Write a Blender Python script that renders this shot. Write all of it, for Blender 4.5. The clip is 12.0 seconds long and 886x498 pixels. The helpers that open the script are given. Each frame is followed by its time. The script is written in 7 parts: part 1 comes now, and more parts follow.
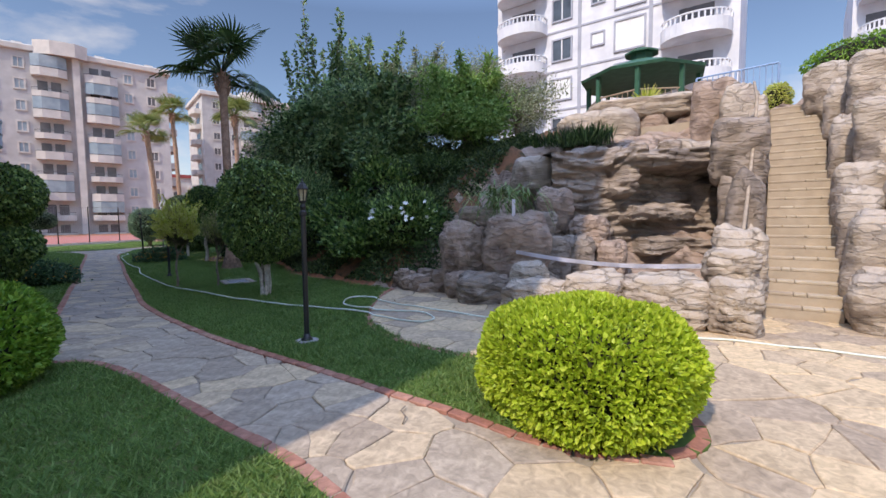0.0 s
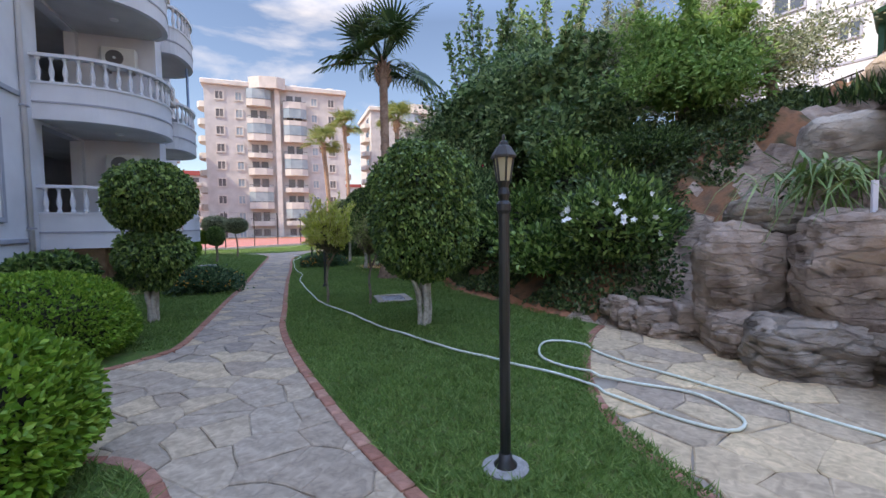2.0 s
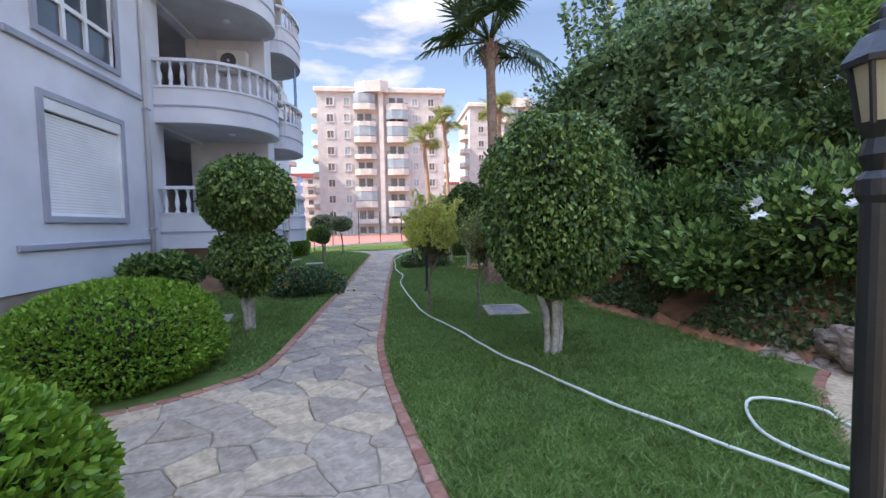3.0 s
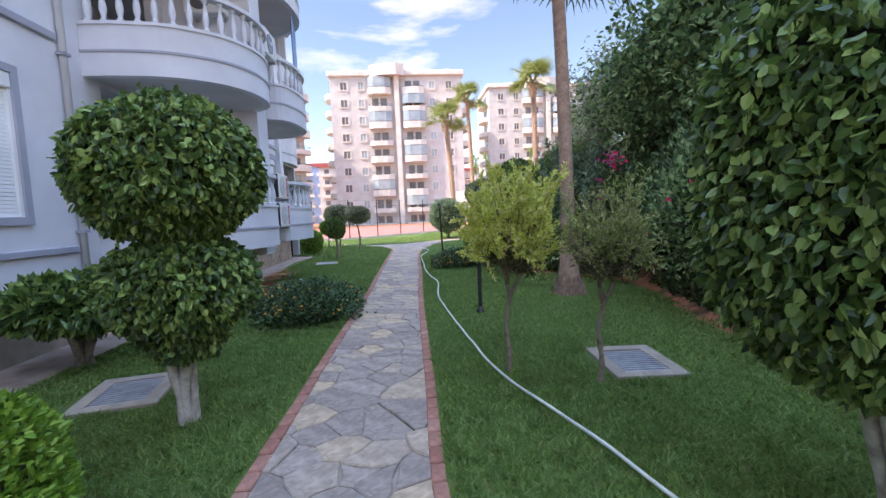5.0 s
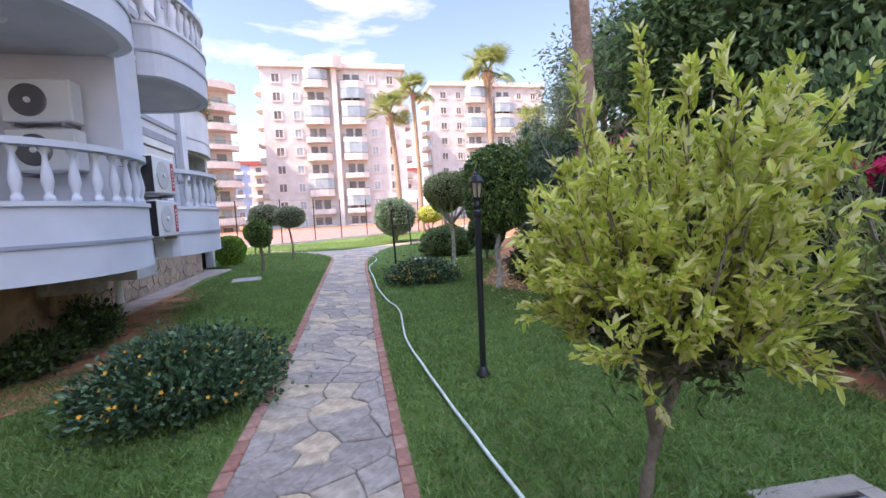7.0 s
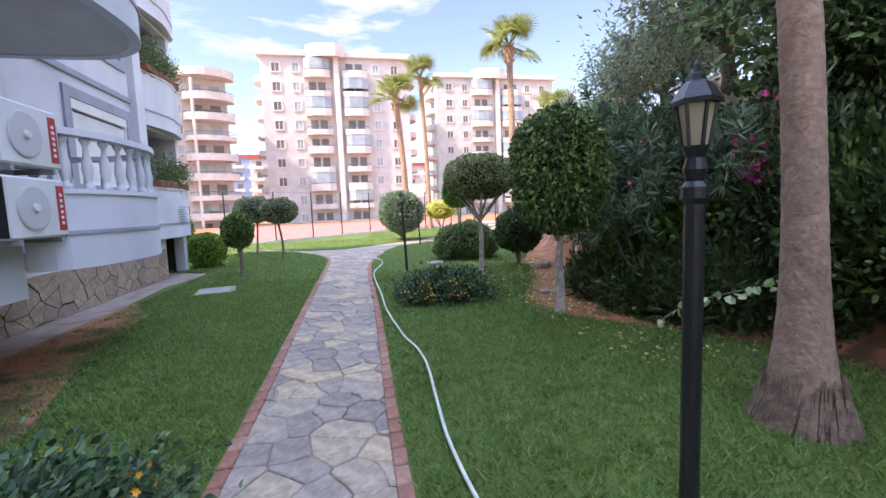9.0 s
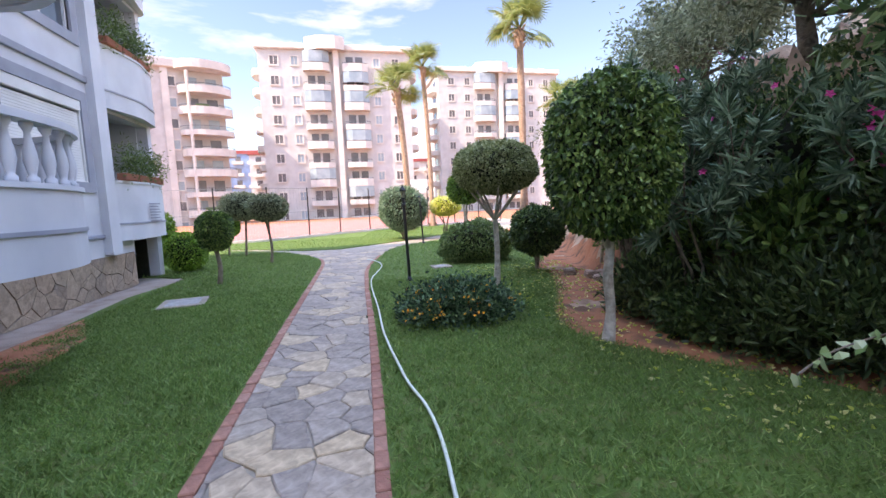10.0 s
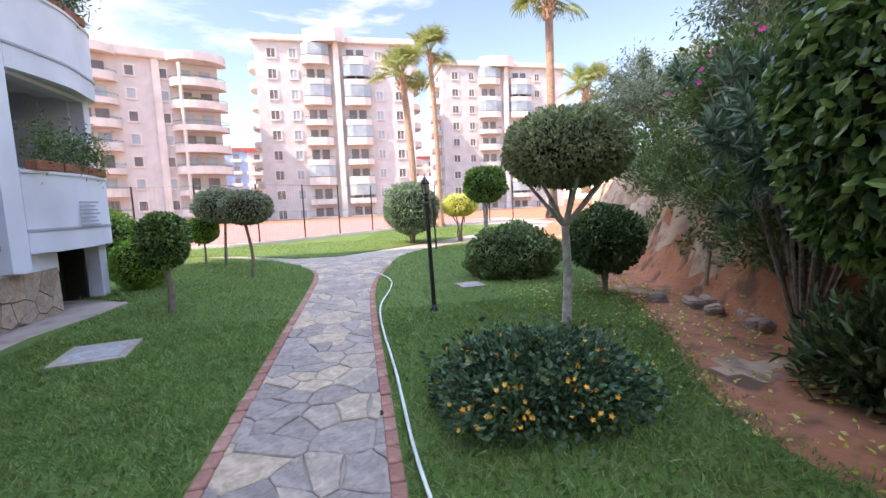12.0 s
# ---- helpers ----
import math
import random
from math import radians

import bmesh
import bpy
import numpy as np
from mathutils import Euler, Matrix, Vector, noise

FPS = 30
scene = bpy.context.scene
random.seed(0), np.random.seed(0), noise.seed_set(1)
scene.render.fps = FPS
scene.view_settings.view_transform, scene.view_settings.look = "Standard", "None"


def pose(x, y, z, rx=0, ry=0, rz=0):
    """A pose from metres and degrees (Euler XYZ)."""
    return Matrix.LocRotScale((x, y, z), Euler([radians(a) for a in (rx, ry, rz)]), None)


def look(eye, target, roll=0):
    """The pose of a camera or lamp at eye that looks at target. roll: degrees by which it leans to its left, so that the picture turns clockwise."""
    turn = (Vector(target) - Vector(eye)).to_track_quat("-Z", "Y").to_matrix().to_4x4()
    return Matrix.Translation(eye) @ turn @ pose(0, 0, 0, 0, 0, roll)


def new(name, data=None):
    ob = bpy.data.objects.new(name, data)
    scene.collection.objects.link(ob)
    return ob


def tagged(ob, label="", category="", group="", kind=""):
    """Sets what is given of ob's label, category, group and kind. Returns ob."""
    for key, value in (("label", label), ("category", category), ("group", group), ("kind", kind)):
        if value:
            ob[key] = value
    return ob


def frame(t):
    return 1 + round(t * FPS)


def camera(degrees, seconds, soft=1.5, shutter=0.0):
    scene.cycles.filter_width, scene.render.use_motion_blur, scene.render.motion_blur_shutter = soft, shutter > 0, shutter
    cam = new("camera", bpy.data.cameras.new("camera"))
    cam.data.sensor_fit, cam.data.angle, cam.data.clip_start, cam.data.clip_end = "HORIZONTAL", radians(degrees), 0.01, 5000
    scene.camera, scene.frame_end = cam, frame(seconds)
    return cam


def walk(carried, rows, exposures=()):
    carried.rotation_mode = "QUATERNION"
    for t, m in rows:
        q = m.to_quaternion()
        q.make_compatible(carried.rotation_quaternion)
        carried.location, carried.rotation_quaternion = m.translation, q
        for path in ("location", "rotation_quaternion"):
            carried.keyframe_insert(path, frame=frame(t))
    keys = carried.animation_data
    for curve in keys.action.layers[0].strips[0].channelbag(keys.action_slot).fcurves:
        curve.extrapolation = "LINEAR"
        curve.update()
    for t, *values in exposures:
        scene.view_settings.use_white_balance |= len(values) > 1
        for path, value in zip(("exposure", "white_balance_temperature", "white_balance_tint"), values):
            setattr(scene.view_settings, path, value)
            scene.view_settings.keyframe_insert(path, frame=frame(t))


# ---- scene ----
cam = camera(91.8, 12.0)
PATH = [
    (0, (0.202, 1.478, 1.552), (1.477, 3.013, 1.419), -0.6),
    (0.5, (0.454, 2.255, 1.588), (1.739, 3.782, 1.46), -0.6),
    (1, (0.714, 2.948, 1.535), (1.924, 4.537, 1.411), -0.6),
    (1.5, (0.877, 3.736, 1.538), (1.882, 5.462, 1.424), -0.6),
    (2, (1.078, 4.485, 1.548), (1.763, 6.361, 1.442), -0.8),
    (2.5, (1.105, 5.212, 1.589), (1.449, 7.179, 1.487), -1.1),
    (3, (1.131, 5.925, 1.587), (1.381, 7.906, 1.474), -1.1),
    (3.2, (1.089, 6.2, 1.601), (1.336, 8.181, 1.481), -1.2),
    (4.8, (0.907, 8.929, 1.659), (1.054, 10.917, 1.497), -2.5),
    (5, (0.851, 9.208, 1.673), (1.017, 11.194, 1.505), -2.4),
    (5.5, (0.81, 9.998, 1.691), (1.01, 11.981, 1.526), -2.3),
    (6, (0.765, 10.729, 1.695), (1.107, 12.693, 1.528), -2.4),
    (6.5, (0.785, 11.31, 1.675), (1.202, 13.258, 1.501), -2.7),
    (7, (0.739, 12.08, 1.701), (1.173, 14.024, 1.525), -2.6),
    (9, (0.831, 14.892, 1.643), (1.254, 16.837, 1.45), -2.2),
    (9.5, (0.99, 15.637, 1.628), (1.41, 17.581, 1.426), -2.3),
    (10, (1.008, 16.382, 1.653), (1.424, 18.327, 1.444), -2.2),
    (10.5, (1.052, 17.036, 1.617), (1.463, 18.982, 1.406), -2.2),
    (11, (1.054, 17.774, 1.651), (1.467, 19.72, 1.439), -2.1),
    (11.5, (1.034, 18.478, 1.652), (1.446, 20.424, 1.438), -2.1),
    (12, (1.022, 19.193, 1.675), (1.435, 21.138, 1.46), -2.2),
]
walk(cam, [(t, look(eye, target, roll)) for t, eye, target, roll in PATH],
     exposures=[(0.0, 0.84, 6800, 16), (1.0, 0.9, 6850, 16), (1.7, 1.2, 7250, 17), (2.5, 1.58, 7450, 17), (4.0, 1.9, 7550, 18), (5.5, 2.03, 7550, 19), (7.0, 2.22, 7800, 23), (9.5, 2.2, 7700, 22), (12.0, 2.2, 7850, 21)])

# ---- world, sun and exposure ----
SUN_TO = Vector((0.961 * math.cos(radians(48)), 0.276 * math.cos(radians(48)), -math.sin(radians(48))))
world = bpy.data.worlds.new("world")
scene.world = world
world.use_nodes = True
wn, wl = world.node_tree.nodes, world.node_tree.links
wn.clear()
sky = wn.new("ShaderNodeTexSky")
sky.sky_type, sky.sun_disc = "NISHITA", False
sky.sun_elevation, sky.sun_rotation = radians(48), math.atan2(-SUN_TO.x, -SUN_TO.y)
sky.air_density, sky.dust_density, sky.ozone_density = 1.0, 0.1, 2.6
tc = wn.new("ShaderNodeTexCoord")
flat = wn.new("ShaderNodeMapping")
flat.inputs["Scale"].default_value = (1.0, 1.0, 2.6)
flat.inputs["Location"].default_value = (0.35, 0.2, 0.0)
wl.new(tc.outputs["Generated"], flat.inputs[0])
cl = wn.new("ShaderNodeTexNoise")
cl.inputs["Scale"].default_value, cl.inputs["Detail"].default_value, cl.inputs["Roughness"].default_value = 1.7, 9.0, 0.56
cl.inputs["Distortion"].default_value = 0.35
wl.new(flat.outputs[0], cl.inputs["Vector"])
cr = wn.new("ShaderNodeValToRGB")
cr.color_ramp.elements[0].position, cr.color_ramp.elements[1].position = 0.52, 0.70
wl.new(cl.outputs["Fac"], cr.inputs[0])
mixc = wn.new("ShaderNodeMix")
mixc.data_type = "RGBA"
wl.new(cr.outputs[0], mixc.inputs[0])
wl.new(sky.outputs[0], mixc.inputs[6])
mixc.inputs[7].default_value = (6.3, 6.3, 6.4, 1)
bg = wn.new("ShaderNodeBackground")
bg.inputs[1].default_value = 0.15
# added fill light: low sky dimmed, unseen sky overhead brightened to lift shade
sep = wn.new("ShaderNodeSeparateXYZ")
wl.new(tc.outputs["Generated"], sep.inputs[0])
grade = wn.new("ShaderNodeMapRange")
grade.inputs[1].default_value, grade.inputs[2].default_value, grade.inputs[3].default_value, grade.inputs[4].default_value = 0.42, 0.95, 0.52, 3.1
wl.new(sep.outputs[2], grade.inputs[0])
lit = wn.new("ShaderNodeVectorMath")
lit.operation = "SCALE"
wl.new(mixc.outputs[2], lit.inputs[0])
wl.new(grade.outputs[0], lit.inputs["Scale"])
wl.new(lit.outputs[0], bg.inputs[0])
wo = wn.new("ShaderNodeOutputWorld")
wl.new(bg.outputs[0], wo.inputs[0])
sun = new("sun", bpy.data.lights.new("sun", "SUN"))
sun.data.energy, sun.data.angle, sun.data.color = 2.2, radians(0.5), (1.0, 0.92, 0.79)
sun.matrix_basis = look((-40, -20, 60), Vector((-40, -20, 60)) + SUN_TO)


# ---- materials ----
def mat(name, c1, c2=None, rough=0.8, scale=6.0, bump=0.0, bscale=60.0, metal=0.0, rand="", c3=None, spec=0.3, through_light=0.0, detail=6.0, big=0.8, lo=0.35, hi=0.65):
    """Two colours mixed by noise at two scales; rand: 'object' or 'island' varies piece by piece."""
    m = bpy.data.materials.new(name)
    m.use_nodes = True
    n, l = m.node_tree.nodes, m.node_tree.links
    b = n["Principled BSDF"]
    b.inputs["Roughness"].default_value, b.inputs["Metallic"].default_value = rough, metal
    b.inputs["Specular IOR Level"].default_value = spec
    c2 = c2 or tuple(v * 0.8 for v in c1)
    co = n.new("ShaderNodeTexCoord")
    t1 = n.new("ShaderNodeTexNoise")
    t1.inputs["Scale"].default_value, t1.inputs["Detail"].default_value = scale, detail
    l.new(co.outputs["Object"], t1.inputs["Vector"])
    r1 = n.new("ShaderNodeValToRGB")
    e = r1.color_ramp.elements
    e[0].position, e[1].position = lo, hi
    e[0].color, e[1].color = (*c1, 1), (*c2, 1)
    if rand:
        src = n.new("ShaderNodeObjectInfo").outputs["Random"] if rand == "object" else n.new("ShaderNodeNewGeometry").outputs["Random Per Island"]
        e[0].position, e[1].position = 0.0, 1.0
        if c3:
            k = e.new(0.55)
            k.color = (*c3, 1)
        l.new(src, r1.inputs[0])
    else:
        if c3:
            k = e.new(0.5)
            k.color = (*c3, 1)
        l.new(t1.outputs["Fac"], r1.inputs[0])
    t2 = n.new("ShaderNodeTexNoise")
    t2.inputs["Scale"].default_value, t2.inputs["Detail"].default_value = big if not rand else scale, 4.0
    l.new(co.outputs["Object"], t2.inputs["Vector"])
    hs = n.new("ShaderNodeMapRange")
    hs.inputs[3].default_value, hs.inputs[4].default_value = 0.72, 1.25
    l.new(t2.outputs["Fac"], hs.inputs[0])
    mx = n.new("ShaderNodeMix")
    mx.data_type, mx.blend_type = "RGBA", "MULTIPLY"
    mx.inputs[0].default_value = 1.0
    l.new(r1.outputs[0], mx.inputs[6])
    l.new(hs.outputs[0], mx.inputs[7])
    l.new(mx.outputs[2], b.inputs["Base Color"])
    if bump:
        t3 = n.new("ShaderNodeTexNoise")
        t3.inputs["Scale"].default_value, t3.inputs["Detail"].default_value = bscale, 5.0
        l.new(co.outputs["Object"], t3.inputs["Vector"])
        bp = n.new("ShaderNodeBump")
        bp.inputs["Strength"].default_value, bp.inputs["Distance"].default_value = bump, 0.02
        l.new(t3.outputs["Fac"], bp.inputs["Height"])
        l.new(bp.outputs[0], b.inputs["Normal"])
    if through_light:
        tr = n.new("ShaderNodeBsdfTranslucent")
        l.new(mx.outputs[2], tr.inputs[0])
        ms = n.new("ShaderNodeMixShader")
        ms.inputs[0].default_value = through_light
        l.new(b.outputs[0], ms.inputs[1])
        l.new(tr.outputs[0], ms.inputs[2])
        l.new(ms.outputs[0], n["Material Output"].inputs[0])
    return m


def leafmat(name, dark, mid, light, rough=0.45, tl=0.25):
    return mat(name, dark, light, rough=rough, c3=mid, rand="island", scale=1.5, spec=0.4, through_light=tl)


M = {}
M["grass"] = leafmat("grass_blade", (0.10, 0.185, 0.038), (0.145, 0.245, 0.055), (0.25, 0.34, 0.10), 0.6, 0.4)
M["lawn"] = mat("lawn_soil", (0.07, 0.115, 0.024), (0.12, 0.13, 0.04), 0.95, 9.0, 0.6, 120.0, c3=(0.08, 0.14, 0.024), big=0.5)
M["soil"] = mat("red_soil", (0.36, 0.135, 0.065), (0.13, 0.07, 0.042), 0.97, 2.4, 1.0, 16.0, c3=(0.40, 0.165, 0.085), big=0.6, detail=10.0)
M["cliff"] = mat("cliff_earth", (0.38, 0.245, 0.16), (0.17, 0.10, 0.065), 0.97, 1.6, 1.0, 9.0, c3=(0.47, 0.32, 0.22), detail=12.0)
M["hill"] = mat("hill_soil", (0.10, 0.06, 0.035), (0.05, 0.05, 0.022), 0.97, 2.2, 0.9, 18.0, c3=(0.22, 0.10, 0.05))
M["flag"] = mat("path_flagstone", (0.26, 0.21, 0.17), (0.48, 0.355, 0.225), 0.75, 3.5, 0.35, 30.0, rand="object", c3=(0.34, 0.275, 0.22))
M["flag2"] = mat("path_flagstone_far", (0.26, 0.21, 0.17), (0.48, 0.355, 0.225), 0.75, 3.5, 0.35, 30.0, rand="island", c3=(0.34, 0.275, 0.22))
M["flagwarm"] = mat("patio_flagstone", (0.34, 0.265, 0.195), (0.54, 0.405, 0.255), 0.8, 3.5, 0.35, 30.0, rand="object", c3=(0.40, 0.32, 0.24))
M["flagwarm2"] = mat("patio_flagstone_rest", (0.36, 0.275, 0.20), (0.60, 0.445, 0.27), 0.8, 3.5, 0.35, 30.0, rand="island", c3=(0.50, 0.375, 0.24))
M["mortar"] = mat("mortar", (0.36, 0.30, 0.235), (0.27, 0.225, 0.175), 0.95, 5.0, 0.4, 80.0)
M["brick"] = mat("kerb_brick", (0.31, 0.13, 0.09), (0.42, 0.22, 0.16), 0.85, 14.0, 0.4, 60.0, rand="object", c3=(0.36, 0.165, 0.115))
M["concrete"] = mat("concrete", (0.36, 0.345, 0.32), (0.26, 0.25, 0.235), 0.9, 4.0, 0.3, 50.0)
M["steel"] = mat("grate_steel", (0.42, 0.42, 0.43), (0.30, 0.29, 0.29), 0.6, 8.0, 0.15, 60.0, metal=0.3)
M["white"] = mat("white_render", (0.70, 0.71, 0.74), (0.64, 0.65, 0.69), 0.85, 1.3, 0.12, 140.0)
M["trimgrey"] = mat("grey_trim_paint", (0.38, 0.395, 0.45), (0.34, 0.355, 0.41), 0.75, 3.0, 0.1, 90.0)
M["shutter"] = mat("shutter_plastic", (0.80, 0.80, 0.79), (0.76, 0.76, 0.75), 0.45, 2.0)
M["soffit"] = mat("soffit_paint", (0.62, 0.61, 0.60), (0.55, 0.54, 0.53), 0.85, 1.5)
M["glass"] = mat("window_glass", (0.05, 0.06, 0.07), (0.10, 0.12, 0.14), 0.06, 0.6, spec=0.9)
M["apron"] = mat("worn_apron", (0.38, 0.29, 0.235), (0.27, 0.19, 0.15), 0.95, 2.5, 0.4, 40.0, c3=(0.34, 0.27, 0.225))
M["stonew"] = mat("wall_stone", (0.38, 0.28, 0.20), (0.30, 0.23, 0.175), 0.9, 5.0, 0.5, 30.0, rand="object", c3=(0.42, 0.32, 0.23))
M["bark"] = mat("bark", (0.20, 0.15, 0.11), (0.12, 0.09, 0.07), 0.95, 9.0, 0.8, 30.0, c3=(0.26, 0.21, 0.16))
M["lime"] = mat("limewashed_bark", (0.54, 0.49, 0.42), (0.30, 0.25, 0.20), 0.9, 7.0, 0.6, 40.0, lo=0.45, hi=0.7)
M["palmbark"] = mat("palm_bark", (0.42, 0.275, 0.20), (0.32, 0.20, 0.14), 0.95, 5.0, 0.9, 22.0)
M["palmfibre"] = mat("palm_fibre", (0.17, 0.11, 0.08), (0.30, 0.20, 0.14), 0.97, 14.0, 1.0, 40.0)
# Near-black brown puts shade into colour inside crowns and the low opening.
M["core"] = mat("painted_shade", (0.03, 0.028, 0.018), (0.018, 0.02, 0.011), 0.95, 8.0)
M["black"] = mat("black_paint", (0.012, 0.012, 0.013), (0.02, 0.02, 0.02), 0.35, 6.0, 0.1, 60.0, spec=0.5)
M["lampglass"] = mat("lamp_glass", (0.70, 0.62, 0.42), (0.62, 0.54, 0.36), 0.3, 6.0, through_light=0.4)
M["hose"] = mat("hose_rubber", (0.68, 0.71, 0.60), (0.58, 0.61, 0.51), 0.5, 12.0)
M["ficus"] = leafmat("ficus_leaf", (0.02, 0.05, 0.013), (0.095, 0.18, 0.04), (0.33, 0.46, 0.13), 0.34, 0.3)
M["ficus2"] = leafmat("ficus_leaf_light", (0.055, 0.12, 0.022), (0.11, 0.22, 0.035), (0.22, 0.35, 0.07), 0.35, 0.3)
M["lime_leaf"] = leafmat("golden_privet_leaf", (0.26, 0.36, 0.02), (0.42, 0.54, 0.03), (0.58, 0.66, 0.07), 0.5, 0.35)
M["hedge"] = leafmat("hedge_leaf", (0.09, 0.20, 0.02), (0.16, 0.32, 0.03), (0.32, 0.48, 0.07), 0.45, 0.25)
M["yellowgreen"] = leafmat("willow_leaf", (0.38, 0.46, 0.06), (0.70, 0.72, 0.16), (0.86, 0.77, 0.42), 0.5, 0.5)
M["darkleaf"] = leafmat("dark_leaf", (0.02, 0.045, 0.014), (0.055, 0.105, 0.03), (0.19, 0.28, 0.09), 0.35, 0.25)
M["treeleaf"] = leafmat("tree_leaf", (0.04, 0.085, 0.032), (0.15, 0.25, 0.09), (0.40, 0.52, 0.22), 0.35, 0.45)
M["feather"] = leafmat("feathery_leaf", (0.09, 0.18, 0.035), (0.20, 0.34, 0.08), (0.36, 0.50, 0.15), 0.45, 0.45)
M["dullgreen"] = leafmat("dull_green_leaf", (0.15, 0.20, 0.05), (0.30, 0.37, 0.10), (0.50, 0.46, 0.23), 0.5, 0.4)
M["umbrella"] = leafmat("umbrella_leaf", (0.12, 0.145, 0.055), (0.28, 0.32, 0.13), (0.52, 0.54, 0.30), 0.45, 0.35)
M["ivyleaf"] = leafmat("ivy_leaf", (0.025, 0.048, 0.016), (0.055, 0.095, 0.028), (0.17, 0.23, 0.08), 0.45, 0.2)
M["midleaf"] = leafmat("slope_leaf", (0.07, 0.125, 0.034), (0.125, 0.20, 0.055), (0.23, 0.30, 0.10), 0.45, 0.28)
M["oliveleaf"] = leafmat("olive_leaf", (0.10, 0.12, 0.065), (0.25, 0.28, 0.155), (0.46, 0.49, 0.31), 0.5, 0.4)
M["oleander"] = leafmat("oleander_leaf", (0.05, 0.095, 0.05), (0.15, 0.24, 0.135), (0.34, 0.44, 0.28), 0.4, 0.25)
M["lantana"] = leafmat("lantana_leaf", (0.015, 0.04, 0.018), (0.05, 0.11, 0.045), (0.15, 0.25, 0.11), 0.5, 0.15)
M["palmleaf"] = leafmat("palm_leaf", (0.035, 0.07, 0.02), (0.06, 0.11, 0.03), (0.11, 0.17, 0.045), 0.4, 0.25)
# Paler copy of palm_leaf; sunlight on the other palms is put into its colour.
M["palmleaf2"] = leafmat("sunlit_palm_leaf", (0.16, 0.20, 0.06), (0.26, 0.30, 0.09), (0.36, 0.38, 0.13), 0.45, 0.3)
M["aloe"] = leafmat("aloe_leaf", (0.10, 0.17, 0.045), (0.17, 0.26, 0.07), (0.30, 0.34, 0.12), 0.45, 0.15)
M["whiteflower"] = mat("white_petal", (0.85, 0.85, 0.80), (0.75, 0.75, 0.70), 0.6, 20.0)
M["redflower"] = mat("crimson_petal", (0.65, 0.02, 0.10), (0.50, 0.02, 0.08), 0.6, 20.0, through_light=0.3)
M["pinkflower"] = mat("pink_petal", (0.70, 0.08, 0.28), (0.60, 0.06, 0.22), 0.6, 20.0, through_light=0.3)
M["orangeflower"] = mat("orange_petal", (0.80, 0.30, 0.03), (0.75, 0.42, 0.05), 0.6, 20.0)
M["cream"] = mat("cream_render", (0.545, 0.525, 0.505), (0.505, 0.485, 0.465), 0.9, 0.25, 0.0)
M["creamtrim"] = mat("cream_trim", (0.63, 0.59, 0.54), (0.58, 0.545, 0.50), 0.9, 0.5)
M["glaze"] = mat("far_glass", (0.25, 0.32, 0.36), (0.34, 0.40, 0.43), 0.15, 0.4, spec=0.7)
M["darkpane"] = mat("far_dark_pane", (0.10, 0.095, 0.10), (0.16, 0.15, 0.15), 0.2, 0.5, spec=0.6)
M["court"] = mat("court_red", (0.42, 0.16, 0.13), (0.36, 0.14, 0.11), 0.9, 0.6, 0.1, 60.0)
M["greenroof"] = mat("green_roof_sheet", (0.03, 0.10, 0.06), (0.045, 0.13, 0.08), 0.6, 4.0)
M["terracotta"] = mat("terracotta", (0.36, 0.14, 0.08), (0.30, 0.11, 0.07), 0.85, 9.0)
M["acwhite"] = mat("ac_casing", (0.74, 0.74, 0.72), (0.68, 0.68, 0.66), 0.5, 3.0)
M["redlabel"] = mat("red_label", (0.55, 0.03, 0.03), (0.48, 0.03, 0.03), 0.5, 6.0)
M["tape"] = mat("barrier_tape", (0.80, 0.78, 0.82), (0.72, 0.70, 0.76), 0.4, 5.0, through_light=0.2)
M["wood"] = mat("weathered_wood", (0.42, 0.33, 0.24), (0.30, 0.23, 0.17), 0.9, 12.0, 0.4, 40.0)
M["bluewall"] = mat("far_blue_wall", (0.30, 0.42, 0.62), (0.26, 0.36, 0.55), 0.9, 0.3)
M["redwall"] = mat("far_red_roof", (0.40, 0.10, 0.09), (0.34, 0.09, 0.08), 0.9, 0.5)


